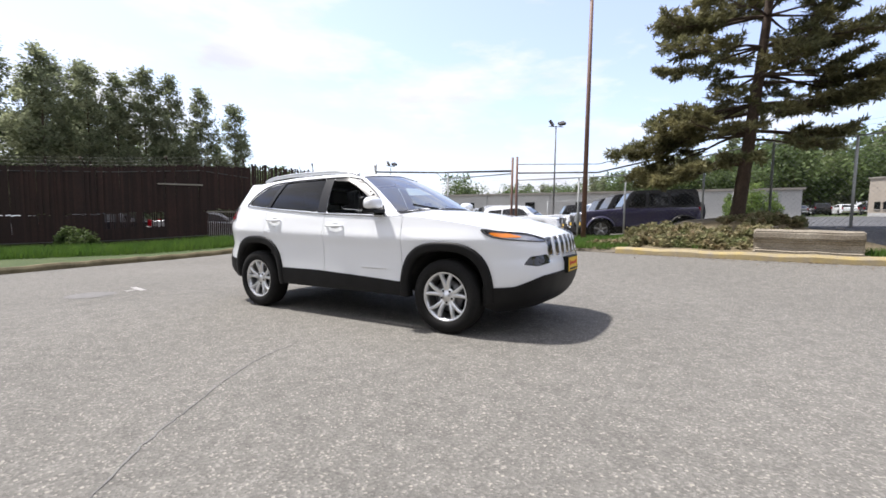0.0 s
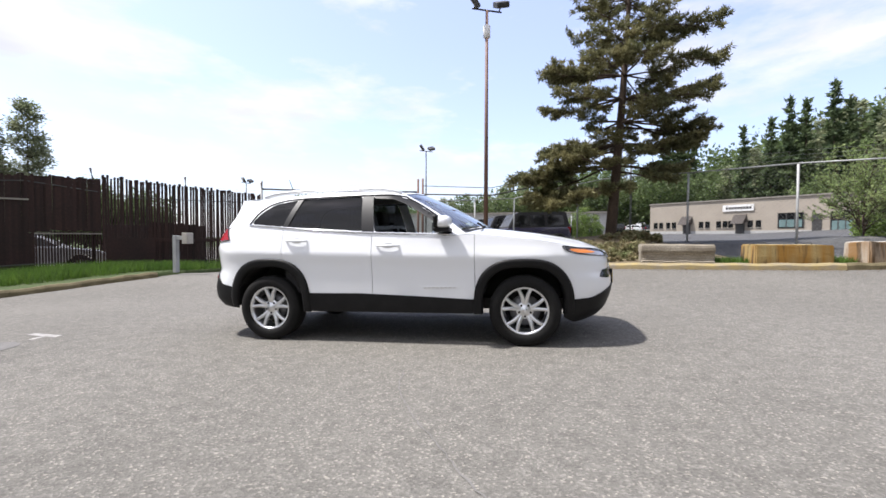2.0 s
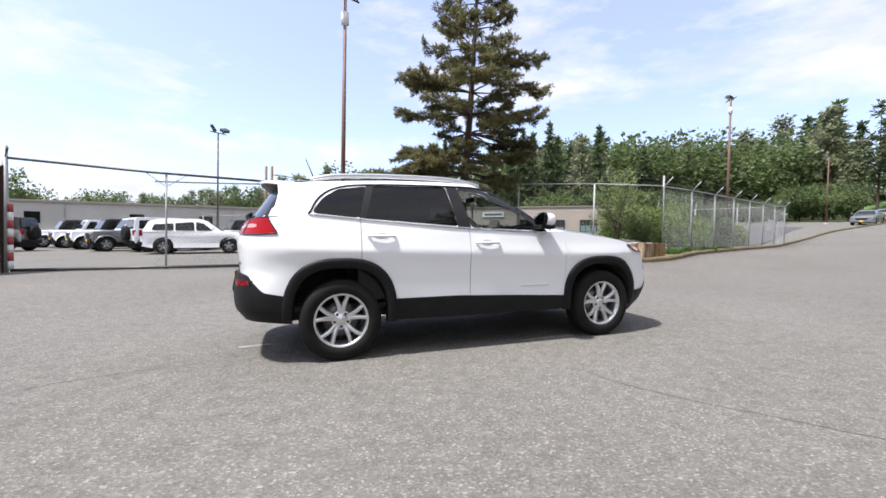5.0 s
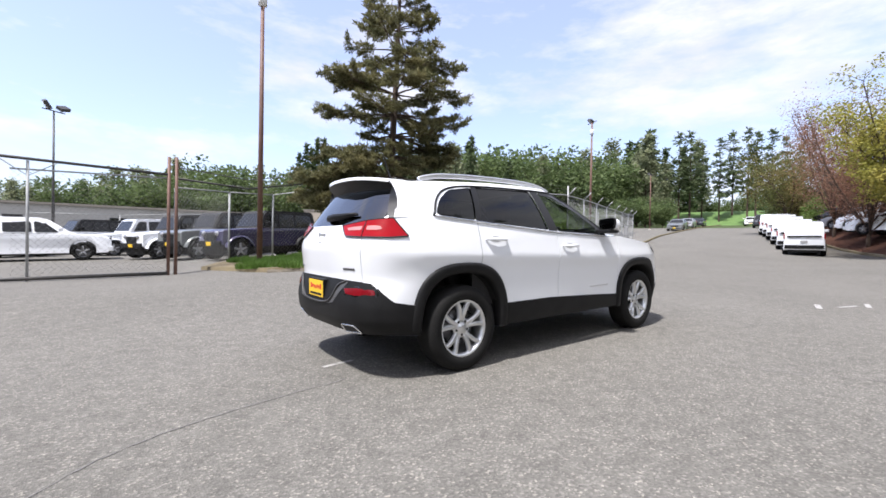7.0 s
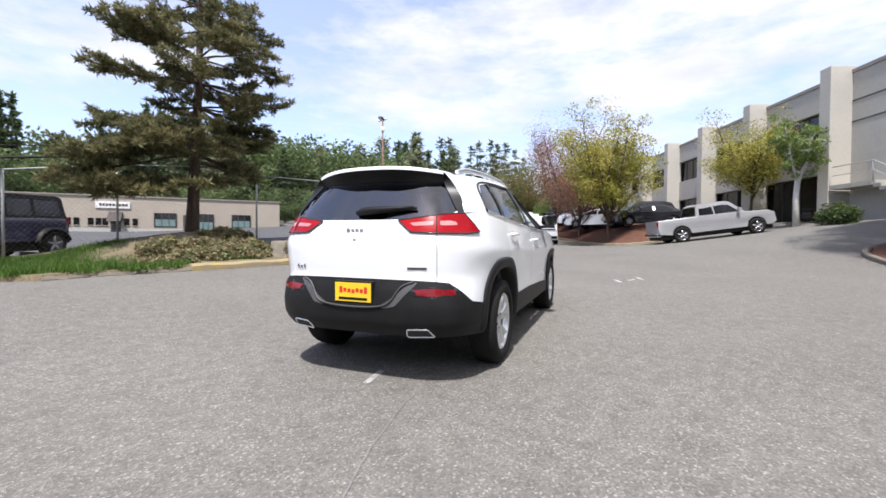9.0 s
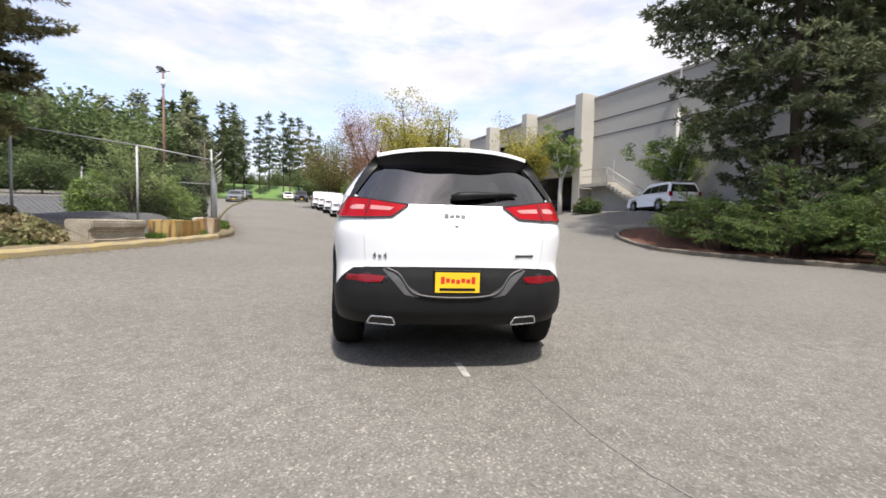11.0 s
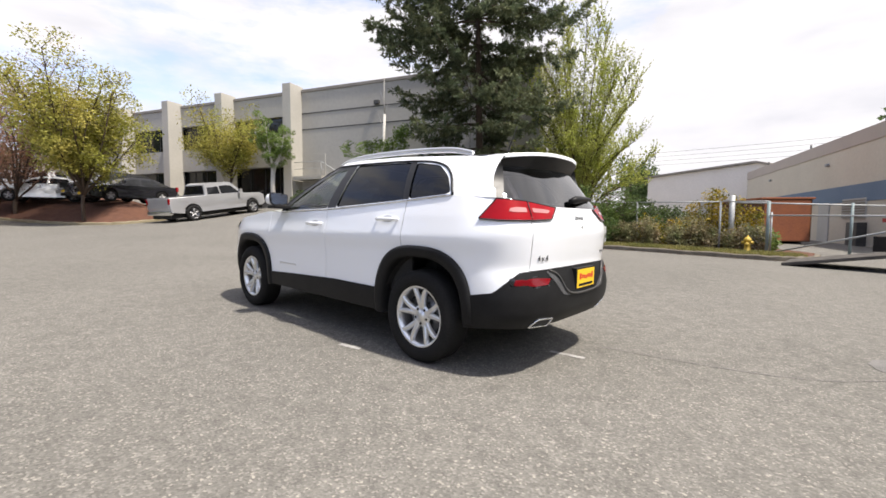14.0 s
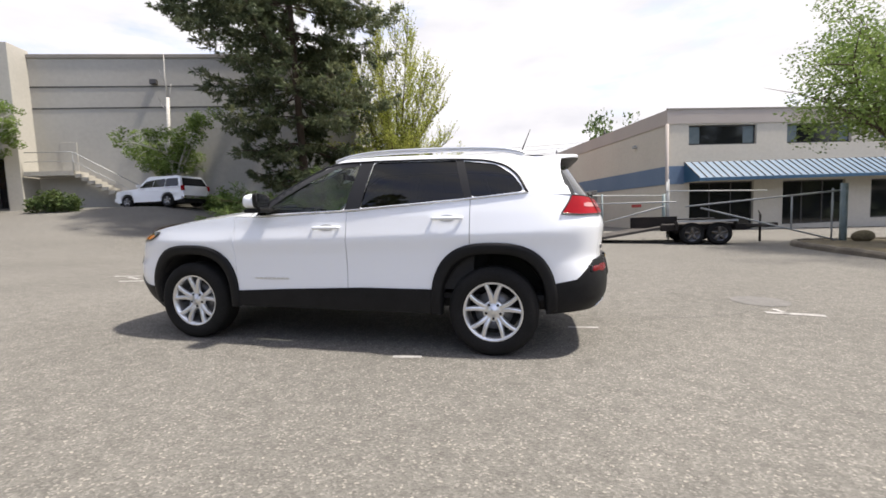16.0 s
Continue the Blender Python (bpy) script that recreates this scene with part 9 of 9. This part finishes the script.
# lamps, grille, plates, badges
for side in (1, -1):
    head = rounded([(s_x(1.72), 0.965), (s_x(1.9), 0.945), (s_nose(0.7), 0.928), (s_nose(0.5), 0.878), (s_nose(0.46), 0.862), (s_nose(0.6), 0.858), (s_x(1.9), 0.885), (s_x(1.78), 0.915)], 5)
    lamp = patch("headlight", head, 0.006, M_HEADLAMP, suv, "slim clear headlight", side)
    patch("indicator", rounded([(s_x(1.79), 0.945), (s_x(1.92), 0.933), (s_nose(0.745), 0.9), (s_x(1.9), 0.896), (s_x(1.8), 0.921)], 4), 0.011, M_AMBER, lamp, "amber turn lamp", side)
    patch("lamp_brow", corners([(s_x(1.725), 0.966), (s_x(1.9), 0.95), (s_nose(0.7), 0.931), (s_nose(0.48), 0.876), (s_nose(0.5), 0.866), (s_nose(0.7), 0.914), (s_x(1.9), 0.932), (s_x(1.8), 0.94), (s_x(1.775), 0.925)], 0.006), 0.012, M_GLOSS_BLACK, lamp, "black edge along the top of the lamp", side)
    bm = bmesh.new()
    rim_ = [skin(s, z, 0.009) for s, z in head]
    tube(bm, [Vector((p.x, p.y * side, p.z)) for p in rim_ + rim_[:1]], 0.005, 6)
    part("lamp_rim", bm, M_GLOSS_BLACK, lamp, "black lamp edge")
    fog = corners([(s_nose(0.74), 0.66), (s_nose(0.69), 0.728), (s_nose(0.5), 0.742), (s_nose(0.46), 0.7), (s_nose(0.47), 0.665), (s_nose(0.64), 0.645)], 0.02)
    fl = patch("fog_lamp", fog, 0.005, M_GLOSS_BLACK, suv, "black lower lamp housing", side)
    patch("fog_lens", rounded([(s_nose(0.62), 0.68), (s_nose(0.59), 0.705), (s_nose(0.55), 0.69), (s_nose(0.58), 0.668)], 4), 0.009, M_GREY_PLASTIC, fl, "small round lens", side)
    tail = [(s_rear(0.33), 1.17), (s_rear(0.5), 1.19), (s_rear(0.64), 1.208), (s_x(-2.06), 1.218), (s_x(-1.965), 1.222), (s_x(-1.86), 1.086), (s_x(-2.0), 1.077), (s_rear(0.62), 1.08), (s_rear(0.44), 1.088)]
    tail = dense(corners(tail, 0.011), 0.03)
    tl = patch("tail_light", tail, 0.014, M_RED_LENS, suv, "red wedge-shaped wrap-round tail light", side)
    patch("reversing_lens", corners([(s_rear(0.43), 1.15), (s_rear(0.5), 1.157), (s_rear(0.605), 1.162), (s_rear(0.605), 1.134), (s_rear(0.46), 1.13)], 0.008), 0.018, M_CLEAR_LENS, tl, "pale pink lens strip", side)
    patch("lamp_lens", corners([(s_rear(0.655), 1.164), (s_x(-2.1), 1.166), (s_x(-2.07), 1.158), (s_x(-2.06), 1.138), (s_x(-2.09), 1.133), (s_rear(0.655), 1.134)], 0.008), 0.018, M_CLEAR_LENS, tl, "pale pink lens strip", side)
    bm = bmesh.new()
    edge = [skin(s, z, 0.012) for s, z in tail]
    tube(bm, [Vector((p.x, p.y * side, p.z)) for p in edge + edge[:1]], 0.006, 6)
    part("lamp_edge", bm, M_GLOSS_BLACK, tl, "thin black lamp edge")
    bm = bmesh.new()
    seam = [skin(s_rear(0.628), z, 0.0165) for z in (1.08, 1.12, 1.16, 1.206)]
    tube(bm, [Vector((p.x, p.y * side, p.z)) for p in seam], 0.004, 5)
    part("lamp_seam", bm, M_GLOSS_BLACK, tl, "joint between the lamp halves")
    rh = corners([(s_rear(0.44), 0.705), (s_rear(0.6), 0.712), (s_rear(0.76), 0.7), (s_rear(0.77), 0.645), (s_rear(0.6), 0.632), (s_rear(0.47), 0.64)], 0.02)
    rhp = patch("reflector_housing", rh, 0.012, M_GLOSS_BLACK, bumper, "black recess round a reflector", side)
    rf = corners([(s_rear(0.47), 0.69), (s_rear(0.6), 0.699), (s_rear(0.735), 0.69), (s_rear(0.745), 0.654), (s_rear(0.6), 0.645), (s_rear(0.5), 0.652)], 0.01)
    patch("reflector", rf, 0.017, M_RED_DARK, rhp, "dark red bumper reflector", side)
    # exhaust tip
    ex = corners([(s_rear(0.42), 0.41), (s_rear(0.57), 0.416), (s_rear(0.618), 0.354), (s_rear(0.41), 0.346)], 0.016)
    tip = patch("exhaust_tip", ex, 0.012, M_CHROME, suv, "chrome trapezoid exhaust tip", side)
    c_s, c_z = sum(q[0] for q in ex) / len(ex), sum(q[1] for q in ex) / len(ex)
    patch("exhaust_mouth", [(c_s + (a_ - c_s) * 0.93, c_z + (b_ - c_z) * 0.8) for a_, b_ in ex], 0.017, M_SOFT_TOP, tip, "dark pipe mouth", side)
    bm = bmesh.new()
    rim_ = [skin(s, z, 0.016) for s, z in ex]
    tube(bm, [Vector((p.x, p.y * side, p.z)) for p in rim_ + rim_[:1]], 0.007, 6)
    part("exhaust_rim", bm, M_CHROME, tip, smooth=True)
    # mirror on the door
    bm = bmesh.new()
    bmesh.ops.create_uvsphere(bm, u_segments=20, v_segments=12, radius=1.0)
    for v in bm.verts:
        q = v.co.copy()
        q = Vector([math.copysign(abs(c) ** 0.72, c) for c in q])
        v.co = Vector((0.595 + 0.078 * q.x, side * (0.975 + 0.102 * q.y * side), 1.212 + (0.07 if q.z > 0 else 0.052) * q.z))
    for f in bm.faces:
        f.smooth = True
    mir = part("door_mirror", bm, M_CAR_WHITE, suv, "white mirror cap with black base", smooth=True)
    bm = bmesh.new()
    box(bm, (0.5, 0.86, 1.125), (0.66, 1.04, 1.16), 0.012)
    rim_loop = corners([(0.895, 1.162), (0.89, 1.268), (1.06, 1.288), (1.085, 1.27), (1.075, 1.18), (1.05, 1.158)], 0.024)
    rings = [[bm.verts.new((x_, 0.985 + (p_[0] - 0.985) * k_, 1.224 + (p_[1] - 1.224) * k_)) for p_ in rim_loop] for x_, k_ in ((0.55, 0.92), (0.528, 1.0), (0.515, 0.98), (0.511, 0.92), (0.516, 0.88))]
    for ra, rb in zip(rings, rings[1:]):
        for i_ in range(len(ra)):
            bm.faces.new((ra[i_], ra[i_ - 1], rb[i_ - 1], rb[i_]))
    bm.faces.new(rings[-1])
    bmesh.ops.recalc_face_normals(bm, faces=bm.faces[:])
    if side < 0:
        bmesh.ops.scale(bm, vec=(1, -1, 1), verts=bm.verts[:])
        bmesh.ops.reverse_faces(bm, faces=bm.faces[:])
    part("mirror_base", bm, M_PLASTIC, mir, "black mirror foot and bezel")
    bm = bmesh.new()
    bm.faces.new([bm.verts.new((0.514, side * (0.985 + (p_[0] - 0.985) * 0.88), 1.224 + (p_[1] - 1.224) * 0.88)) for p_ in rim_loop])
    glass = part("mirror_glass", bm, M_CHROME, mir, "silvered mirror glass")
    if glass.data.polygons[0].normal.x > 0:
        glass.data.flip_normals()
    # door handles
    for x0, z0, owner in ((-1.01, 1.062, rear_doors), (0.0, 0.997, doors)):
        d = owner[0 if side > 0 else 1]
        bm = bmesh.new()
        pts = [skin(s_x(x0 + dx), z0 - 0.02 * dx, o) for dx, o in ((-0.12, 0.004), (-0.1, 0.028), (0.0, 0.034), (0.1, 0.028), (0.12, 0.004))]
        tube(bm, [Vector((p.x, p.y * side, p.z)) for p in pts], [0.011, 0.014, 0.014, 0.014, 0.011], 8)
        part("door_handle", bm, M_CAR_WHITE, d, smooth=True)
        # Flat grey oval paints the shade of the hollow behind the handle.
        patch("handle_recess", [(s_x(x0 + 0.07 * math.cos(a)), z0 + 0.026 * math.sin(a)) for a in [k * 0.5236 for k in range(12)]], 0.0015, M_SILVER_PAINT, d, "", side, 0.03, 0.003)
    # door badge as plain bars
    bm = bmesh.new()
    for k in range(8):
        x = 0.38 + 0.042 * k
        p = skin(s_x(x), 0.57, 0.004)
        box(bm, (x - 0.015, side * p.y - 0.003, 0.565), (x + 0.015, side * p.y + 0.003, 0.577))
    part("door_badge", bm, M_ALLOY, doors[0 if side > 0 else 1], "row of small silver bars")

# seven grille slots with bright frames
for k in range(7):
    y = -0.435 + 0.145 * k
    s0, s1 = s_nose(y + 0.047), s_nose(y - 0.047)
    loop = corners([(s0, 0.9 - 0.03 * abs(y)), (s1, 0.9 - 0.03 * abs(y)), (s1 - 0.006, 0.725), (s0 + 0.006, 0.725)], 0.014)
    slot = patch("grille_slot", loop, 0.004, M_GLOSS_BLACK, suv, "black upright grille slot", 1, 0.03, 0.006)
    bm = bmesh.new()
    ring = [skin(s, z, 0.006) for s, z in loop]
    tube(bm, ring + ring[:1], 0.006, 6)
    part("slot_frame", bm, M_CHROME, slot, "bright slot frame")


def plate(x, y0, y1, z0, z1, back, parent):
    b = part("number_plate_frame", boxm((min(x, back), y0 - 0.012, z0 - 0.012), (max(x, back), y1 + 0.012, z1 + 0.012), 0.004), M_PLASTIC, parent, "black plate frame")
    f = 1 if x > back else -1
    a, c = x, x + f * 0.003
    part("number_plate", boxm((min(a, c), y0, z0), (max(a, c), y1, z1)), M_PLATE, b, "yellow dealer plate with red script bars")
    bm = bmesh.new()
    q = x + f * 0.005
    w = y1 - y0
    for k in range(7):
        ya = y0 + w * (0.1 + 0.115 * k)
        zz = z0 + (z1 - z0) * (0.45 + 0.03 * (k % 3))
        box(bm, (min(q, q - f * 0.003), ya, zz), (max(q, q - f * 0.003), ya + w * 0.085, zz + (z1 - z0) * (0.34 if k in (0, 6) else 0.2)))
    part("plate_bars", bm, M_INK_RED, b, "red bars of script")
    bm = bmesh.new()
    box(bm, (min(q, q - f * 0.003), y0 + w * 0.1, z0 + 0.012), (max(q, q - f * 0.003), y1 - w * 0.1, z0 + 0.03))
    part("plate_line", bm, M_PLASTIC, b)


plate(-2.245, -0.16, 0.14, 0.59, 0.725, -2.2, bumper)
plate(2.29, -0.155, 0.155, 0.555, 0.685, 2.24, suv)
# lip round the plate recess
bm = bmesh.new()
lip_line = [skin(s_rear(y), z, 0.02) for y, z in ((0.47, 0.745), (0.38, 0.705), (0.3, 0.6), (0.2, 0.565), (0.0, 0.555), (-0.2, 0.565), (-0.3, 0.6), (-0.38, 0.705), (-0.47, 0.745))]
tube(bm, spline(lip_line, 6), 0.008, 6)
part("bumper_lip", bm, M_DARK_STEEL, bumper, "grey moulded lip below the tailgate", smooth=True)
for side in (1, -1):
    patch("bumper_bevel", corners([(s_rear(0.5), 0.738), (s_rear(0.43), 0.738), (s_rear(0.305), 0.62), (s_rear(0.23), 0.575), (s_rear(0.25), 0.553), (s_rear(0.34), 0.572), (s_rear(0.42), 0.66)], 0.015), 0.016, M_GREY_PLASTIC, bumper, "grey bevel beside the plate recess", side)
bm = bmesh.new()
for k in range(4):
    p = skin(0.0, 1.1, 0.006)
    lo_z = 1.082 if k in (0, 3) else 1.09
    box(bm, (p.x - 0.005, 0.052 - 0.038 * k, lo_z), (p.x + 0.004, 0.084 - 0.038 * k, 1.118 if k == 0 else 1.112), 0.005)
part("tailgate_badge", bm, M_ALLOY, tailgate, "silver bar badge")
bm = bmesh.new()
p = skin(0.0, 1.045, 0.004)
lathe(bm, [(0.0, p.x - 0.005), (0.013, p.x - 0.005), (0.016, p.x + 0.01)], 16, "x")
bmesh.ops.translate(bm, vec=(0, 0, p.z - 0.01), verts=bm.verts[:])
part("tailgate_lock", bm, M_ALLOY, tailgate)
txt = bpy.data.curves.new("badge_text", "FONT")
txt.body, txt.size, txt.extrude, txt.space_character, txt.align_x = "4x4", 0.05, 0.002, 1.5, "CENTER"
tob = new("badge_source", txt)
tme = bpy.data.meshes.new_from_object(tob)
bpy.data.objects.remove(tob)
tme.materials.clear()
tme.materials.append(M_ALLOY_DARK)
lettering = new("drive_badge", tme)
lettering.parent = tailgate
p, q = skin(s_rear(0.6), 0.825, 0.007), skin(s_rear(0.44), 0.825, 0.007)
d_ = (q - p).normalized()
n_ = d_.cross(Vector((0, 0, 1))).normalized()
up_ = n_.cross(d_)
mid_ = (p + q) / 2 - up_ * 0.015
lettering.matrix_basis = Matrix(((d_.x, up_.x, n_.x, mid_.x), (d_.y, up_.y, n_.y, mid_.y), (d_.z, up_.z, n_.z, mid_.z), (0, 0, 0, 1)))
lettering["label"] = "grey four-wheel-drive lettering"
patch("trim_badge", corners([(s_rear(0.42), 0.842), (s_rear(0.56), 0.842), (s_rear(0.56), 0.826), (s_rear(0.42), 0.826)], 0.003), 0.005, M_ALLOY_DARK, tailgate, "small dark badge bar", -1, 0.03, 0.004)


# wheels: tyre, ten-spoke rim, hub and nuts
def car_wheel(parent, x, y, side, radius=0.345, width=0.225, rim=0.235, material=None, spokes=5, name="wheel", detail=True):
    w = new(name)
    w.parent = parent
    w.matrix_basis = Matrix.Translation((x, y, radius)) @ pose(0, 0, 0, 0, 0, 0 if side > 0 else 180)
    h = width / 2
    bm = bmesh.new()
    lathe(bm, [(rim - 0.012, -h * 0.8), (rim + 0.02, -h), (radius - 0.045, -h), (radius - 0.008, -h * 0.82), (radius, -h * 0.6), (radius, h * 0.6), (radius - 0.008, h * 0.82), (radius - 0.045, h), (rim + 0.02, h), (rim - 0.012, h * 0.8), (rim - 0.015, 0.0)], 56 if detail else 24)
    part("tyre", bm, M_RUBBER, w, "black rubber tyre", smooth=True)
    bm = bmesh.new()
    lathe(bm, [(rim - 0.03, -h * 0.7), (rim - 0.03, h * 0.35), (rim - 0.022, h * 0.78), (rim, h * 0.86), (rim + 0.004, h * 0.8)], 48 if detail else 20)
    part("rim", bm, material or M_ALLOY, w, "silver alloy rim", smooth=True)
    if not detail:
        bm = bmesh.new()
        lathe(bm, [(0.0, h * 0.55), (rim * 0.5, h * 0.5), (rim - 0.03, h * 0.25)], 20)
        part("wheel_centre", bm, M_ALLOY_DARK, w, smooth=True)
        bm = bmesh.new()
        for k in range(spokes):
            a = 6.283 * k / spokes
            tube(bm, [(0.03 * math.cos(a), h * 0.66, 0.03 * math.sin(a)), ((rim - 0.02) * math.cos(a), h * 0.6, (rim - 0.02) * math.sin(a))], [0.03, 0.022], 6)
        part("spokes", bm, material or M_ALLOY, w, smooth=True)
        return w
    bm = bmesh.new()
    lathe(bm, [(0.0, -0.01), (0.15, -0.01), (0.15, 0.008), (0.06, 0.01), (0.0, 0.01)], 32)
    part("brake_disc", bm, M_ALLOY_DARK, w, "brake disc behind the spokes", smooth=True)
    bm = bmesh.new()
    lathe(bm, [(rim - 0.035, -h * 0.7), (0.0, -h * 0.72)], 32)
    part("wheel_back", bm, M_UNDER, w)
    for k in range(spokes):
        bm = bmesh.new()
        a = 6.283 * k / spokes + 0.32
        for d0, d1 in ((0.2, 0.31), (-0.2, -0.31)):
            rows = []
            for t in np.linspace(0, 1, 9):
                r_ = 0.05 + (rim - 0.066) * t
                ang = a + d0 * (0.75 + 0.1 * t) + (d1 - d0) * t ** 2
                wd = 0.0185 - 0.004 * t
                yy = h * (0.5 + 0.28 * math.sin(min(1.0, t * 1.15) * 1.57))
                c, s_ = math.cos(ang), math.sin(ang)
                tx, tz = -s_, c
                rows.append([Vector((r_ * c + tx * o, yy + dy, r_ * s_ + tz * o)) for o, dy in ((-wd - 0.004, -0.03), (-wd, -0.006), (-wd * 0.6, 0.0), (wd * 0.6, 0.0), (wd, -0.006), (wd + 0.004, -0.03))])
            b2 = grid_mesh(rows)
            tmp = bpy.data.meshes.new("spoke")
            b2.to_mesh(tmp)
            b2.free()
            bm.from_mesh(tmp)
            bpy.data.meshes.remove(tmp)
        bmesh.ops.recalc_face_normals(bm, faces=bm.faces[:])
        part("spoke", bm, material or M_ALLOY, w, "split silver spoke", smooth=True)
    bm = bmesh.new()
    lathe(bm, [(0.085, h * 0.42), (0.08, h * 0.52), (0.06, h * 0.54), (0.036, h * 0.56), (0.033, h * 0.62), (0.0, h * 0.63)], 28)
    part("hub_cap", bm, material or M_ALLOY, w, "silver hub", smooth=True)
    for k in range(5):
        a = 6.283 * k / 5 + 0.95
        bm = bmesh.new()
        lathe(bm, [(0.0, h * 0.58), (0.011, h * 0.58), (0.012, h * 0.5)], 8, "y", Matrix.Translation((0.058 * math.cos(a), 0, 0.058 * math.sin(a))))
        part("wheel_nut", bm, M_GLOSS_BLACK, w)
    return w


for wx in (-1.355, 1.355):
    for side in (1, -1):
        car_wheel(suv, wx, side * 0.79, side)

# cabin: seats, dashboard, steering wheel
def seat(x, y, width, label):
    s = new("seat")
    s.parent = suv
    s["label"] = label
    part("cushion", boxm((x - 0.25, y - width / 2, 0.45), (x + 0.28, y + width / 2, 0.66), 0.05), M_CABIN, s)
    bm = bmesh.new()
    box(bm, (-0.07, -width / 2, 0.0), (0.07, width / 2, 0.6), 0.05, Matrix.Translation((x - 0.24, y, 0.6)) @ pose(0, 0, 0, 0, -14, 0))
    part("backrest", bm, M_CABIN, s)
    bm = bmesh.new()
    box(bm, (-0.05, -0.13, 0.66), (0.05, 0.13, 0.84), 0.04, Matrix.Translation((x - 0.24, y, 0.6)) @ pose(0, 0, 0, 0, -12, 0))
    part("headrest", bm, M_CABIN, s)


seat(-0.08, 0.37, 0.48, "black front seat")
seat(-0.08, -0.37, 0.48, "black front seat")
seat(-0.95, 0.0, 1.2, "black rear bench seat")
part("cabin_floor", boxm((-1.9, -0.76, 0.42), (0.8, 0.76, 0.46)), M_CABIN, suv)
part("cargo_cover", boxm((-2.0, -0.66, 1.0), (-1.2, 0.66, 1.02)), M_CABIN, suv, "black load cover")
bm = bmesh.new()
prism(bm, [(0.42, 0.8), (0.46, 1.03), (0.62, 1.085), (0.92, 1.1), (0.9, 0.6), (0.5, 0.6)], -0.76, 0.76, "y")
part("dashboard", bm, M_CABIN, suv, "black dashboard")
bm = bmesh.new()
ring = [Vector((0.3, 0.37 + 0.18 * math.cos(a), 0.98 + 0.18 * math.sin(a))) + Vector((0.06 * math.sin(a), 0, 0)) for a in [k * 6.283 / 24 for k in range(25)]]
tube(bm, ring, 0.014, 8)
for a in (0.2, 2.94, -1.57):
    tube(bm, [(0.32, 0.37, 0.98), (0.3 + 0.06 * math.sin(a), 0.37 + 0.175 * math.cos(a), 0.98 + 0.175 * math.sin(a))], 0.016, 6)
part("steering_wheel", bm, M_PLASTIC, suv, smooth=True)
bm = bmesh.new()
box(bm, (0.2, -0.11, 1.44), (0.22, 0.11, 1.5), 0.01)
part("inside_mirror", bm, M_PLASTIC, suv)
rows = [[Vector((x, 0.57 * k / 6, 1.545 + 0.03 * (1 - (k / 6) ** 2))) for k in range(-6, 7)] for x in np.linspace(-1.72, 0.02, 8)]
part("headliner", grid_mesh(rows), surf("grey_headliner", (0.3, 0.29, 0.27), (0.34, 0.33, 0.31), 0.9, 5.0), suv, "pale grey roof lining", smooth=True)
for side in (1, -1):
    part("door_card", boxm((-1.2, min(side * 0.8, side * 0.78), 0.5), (0.8, max(side * 0.8, side * 0.78), 1.09)), M_CABIN, suv)
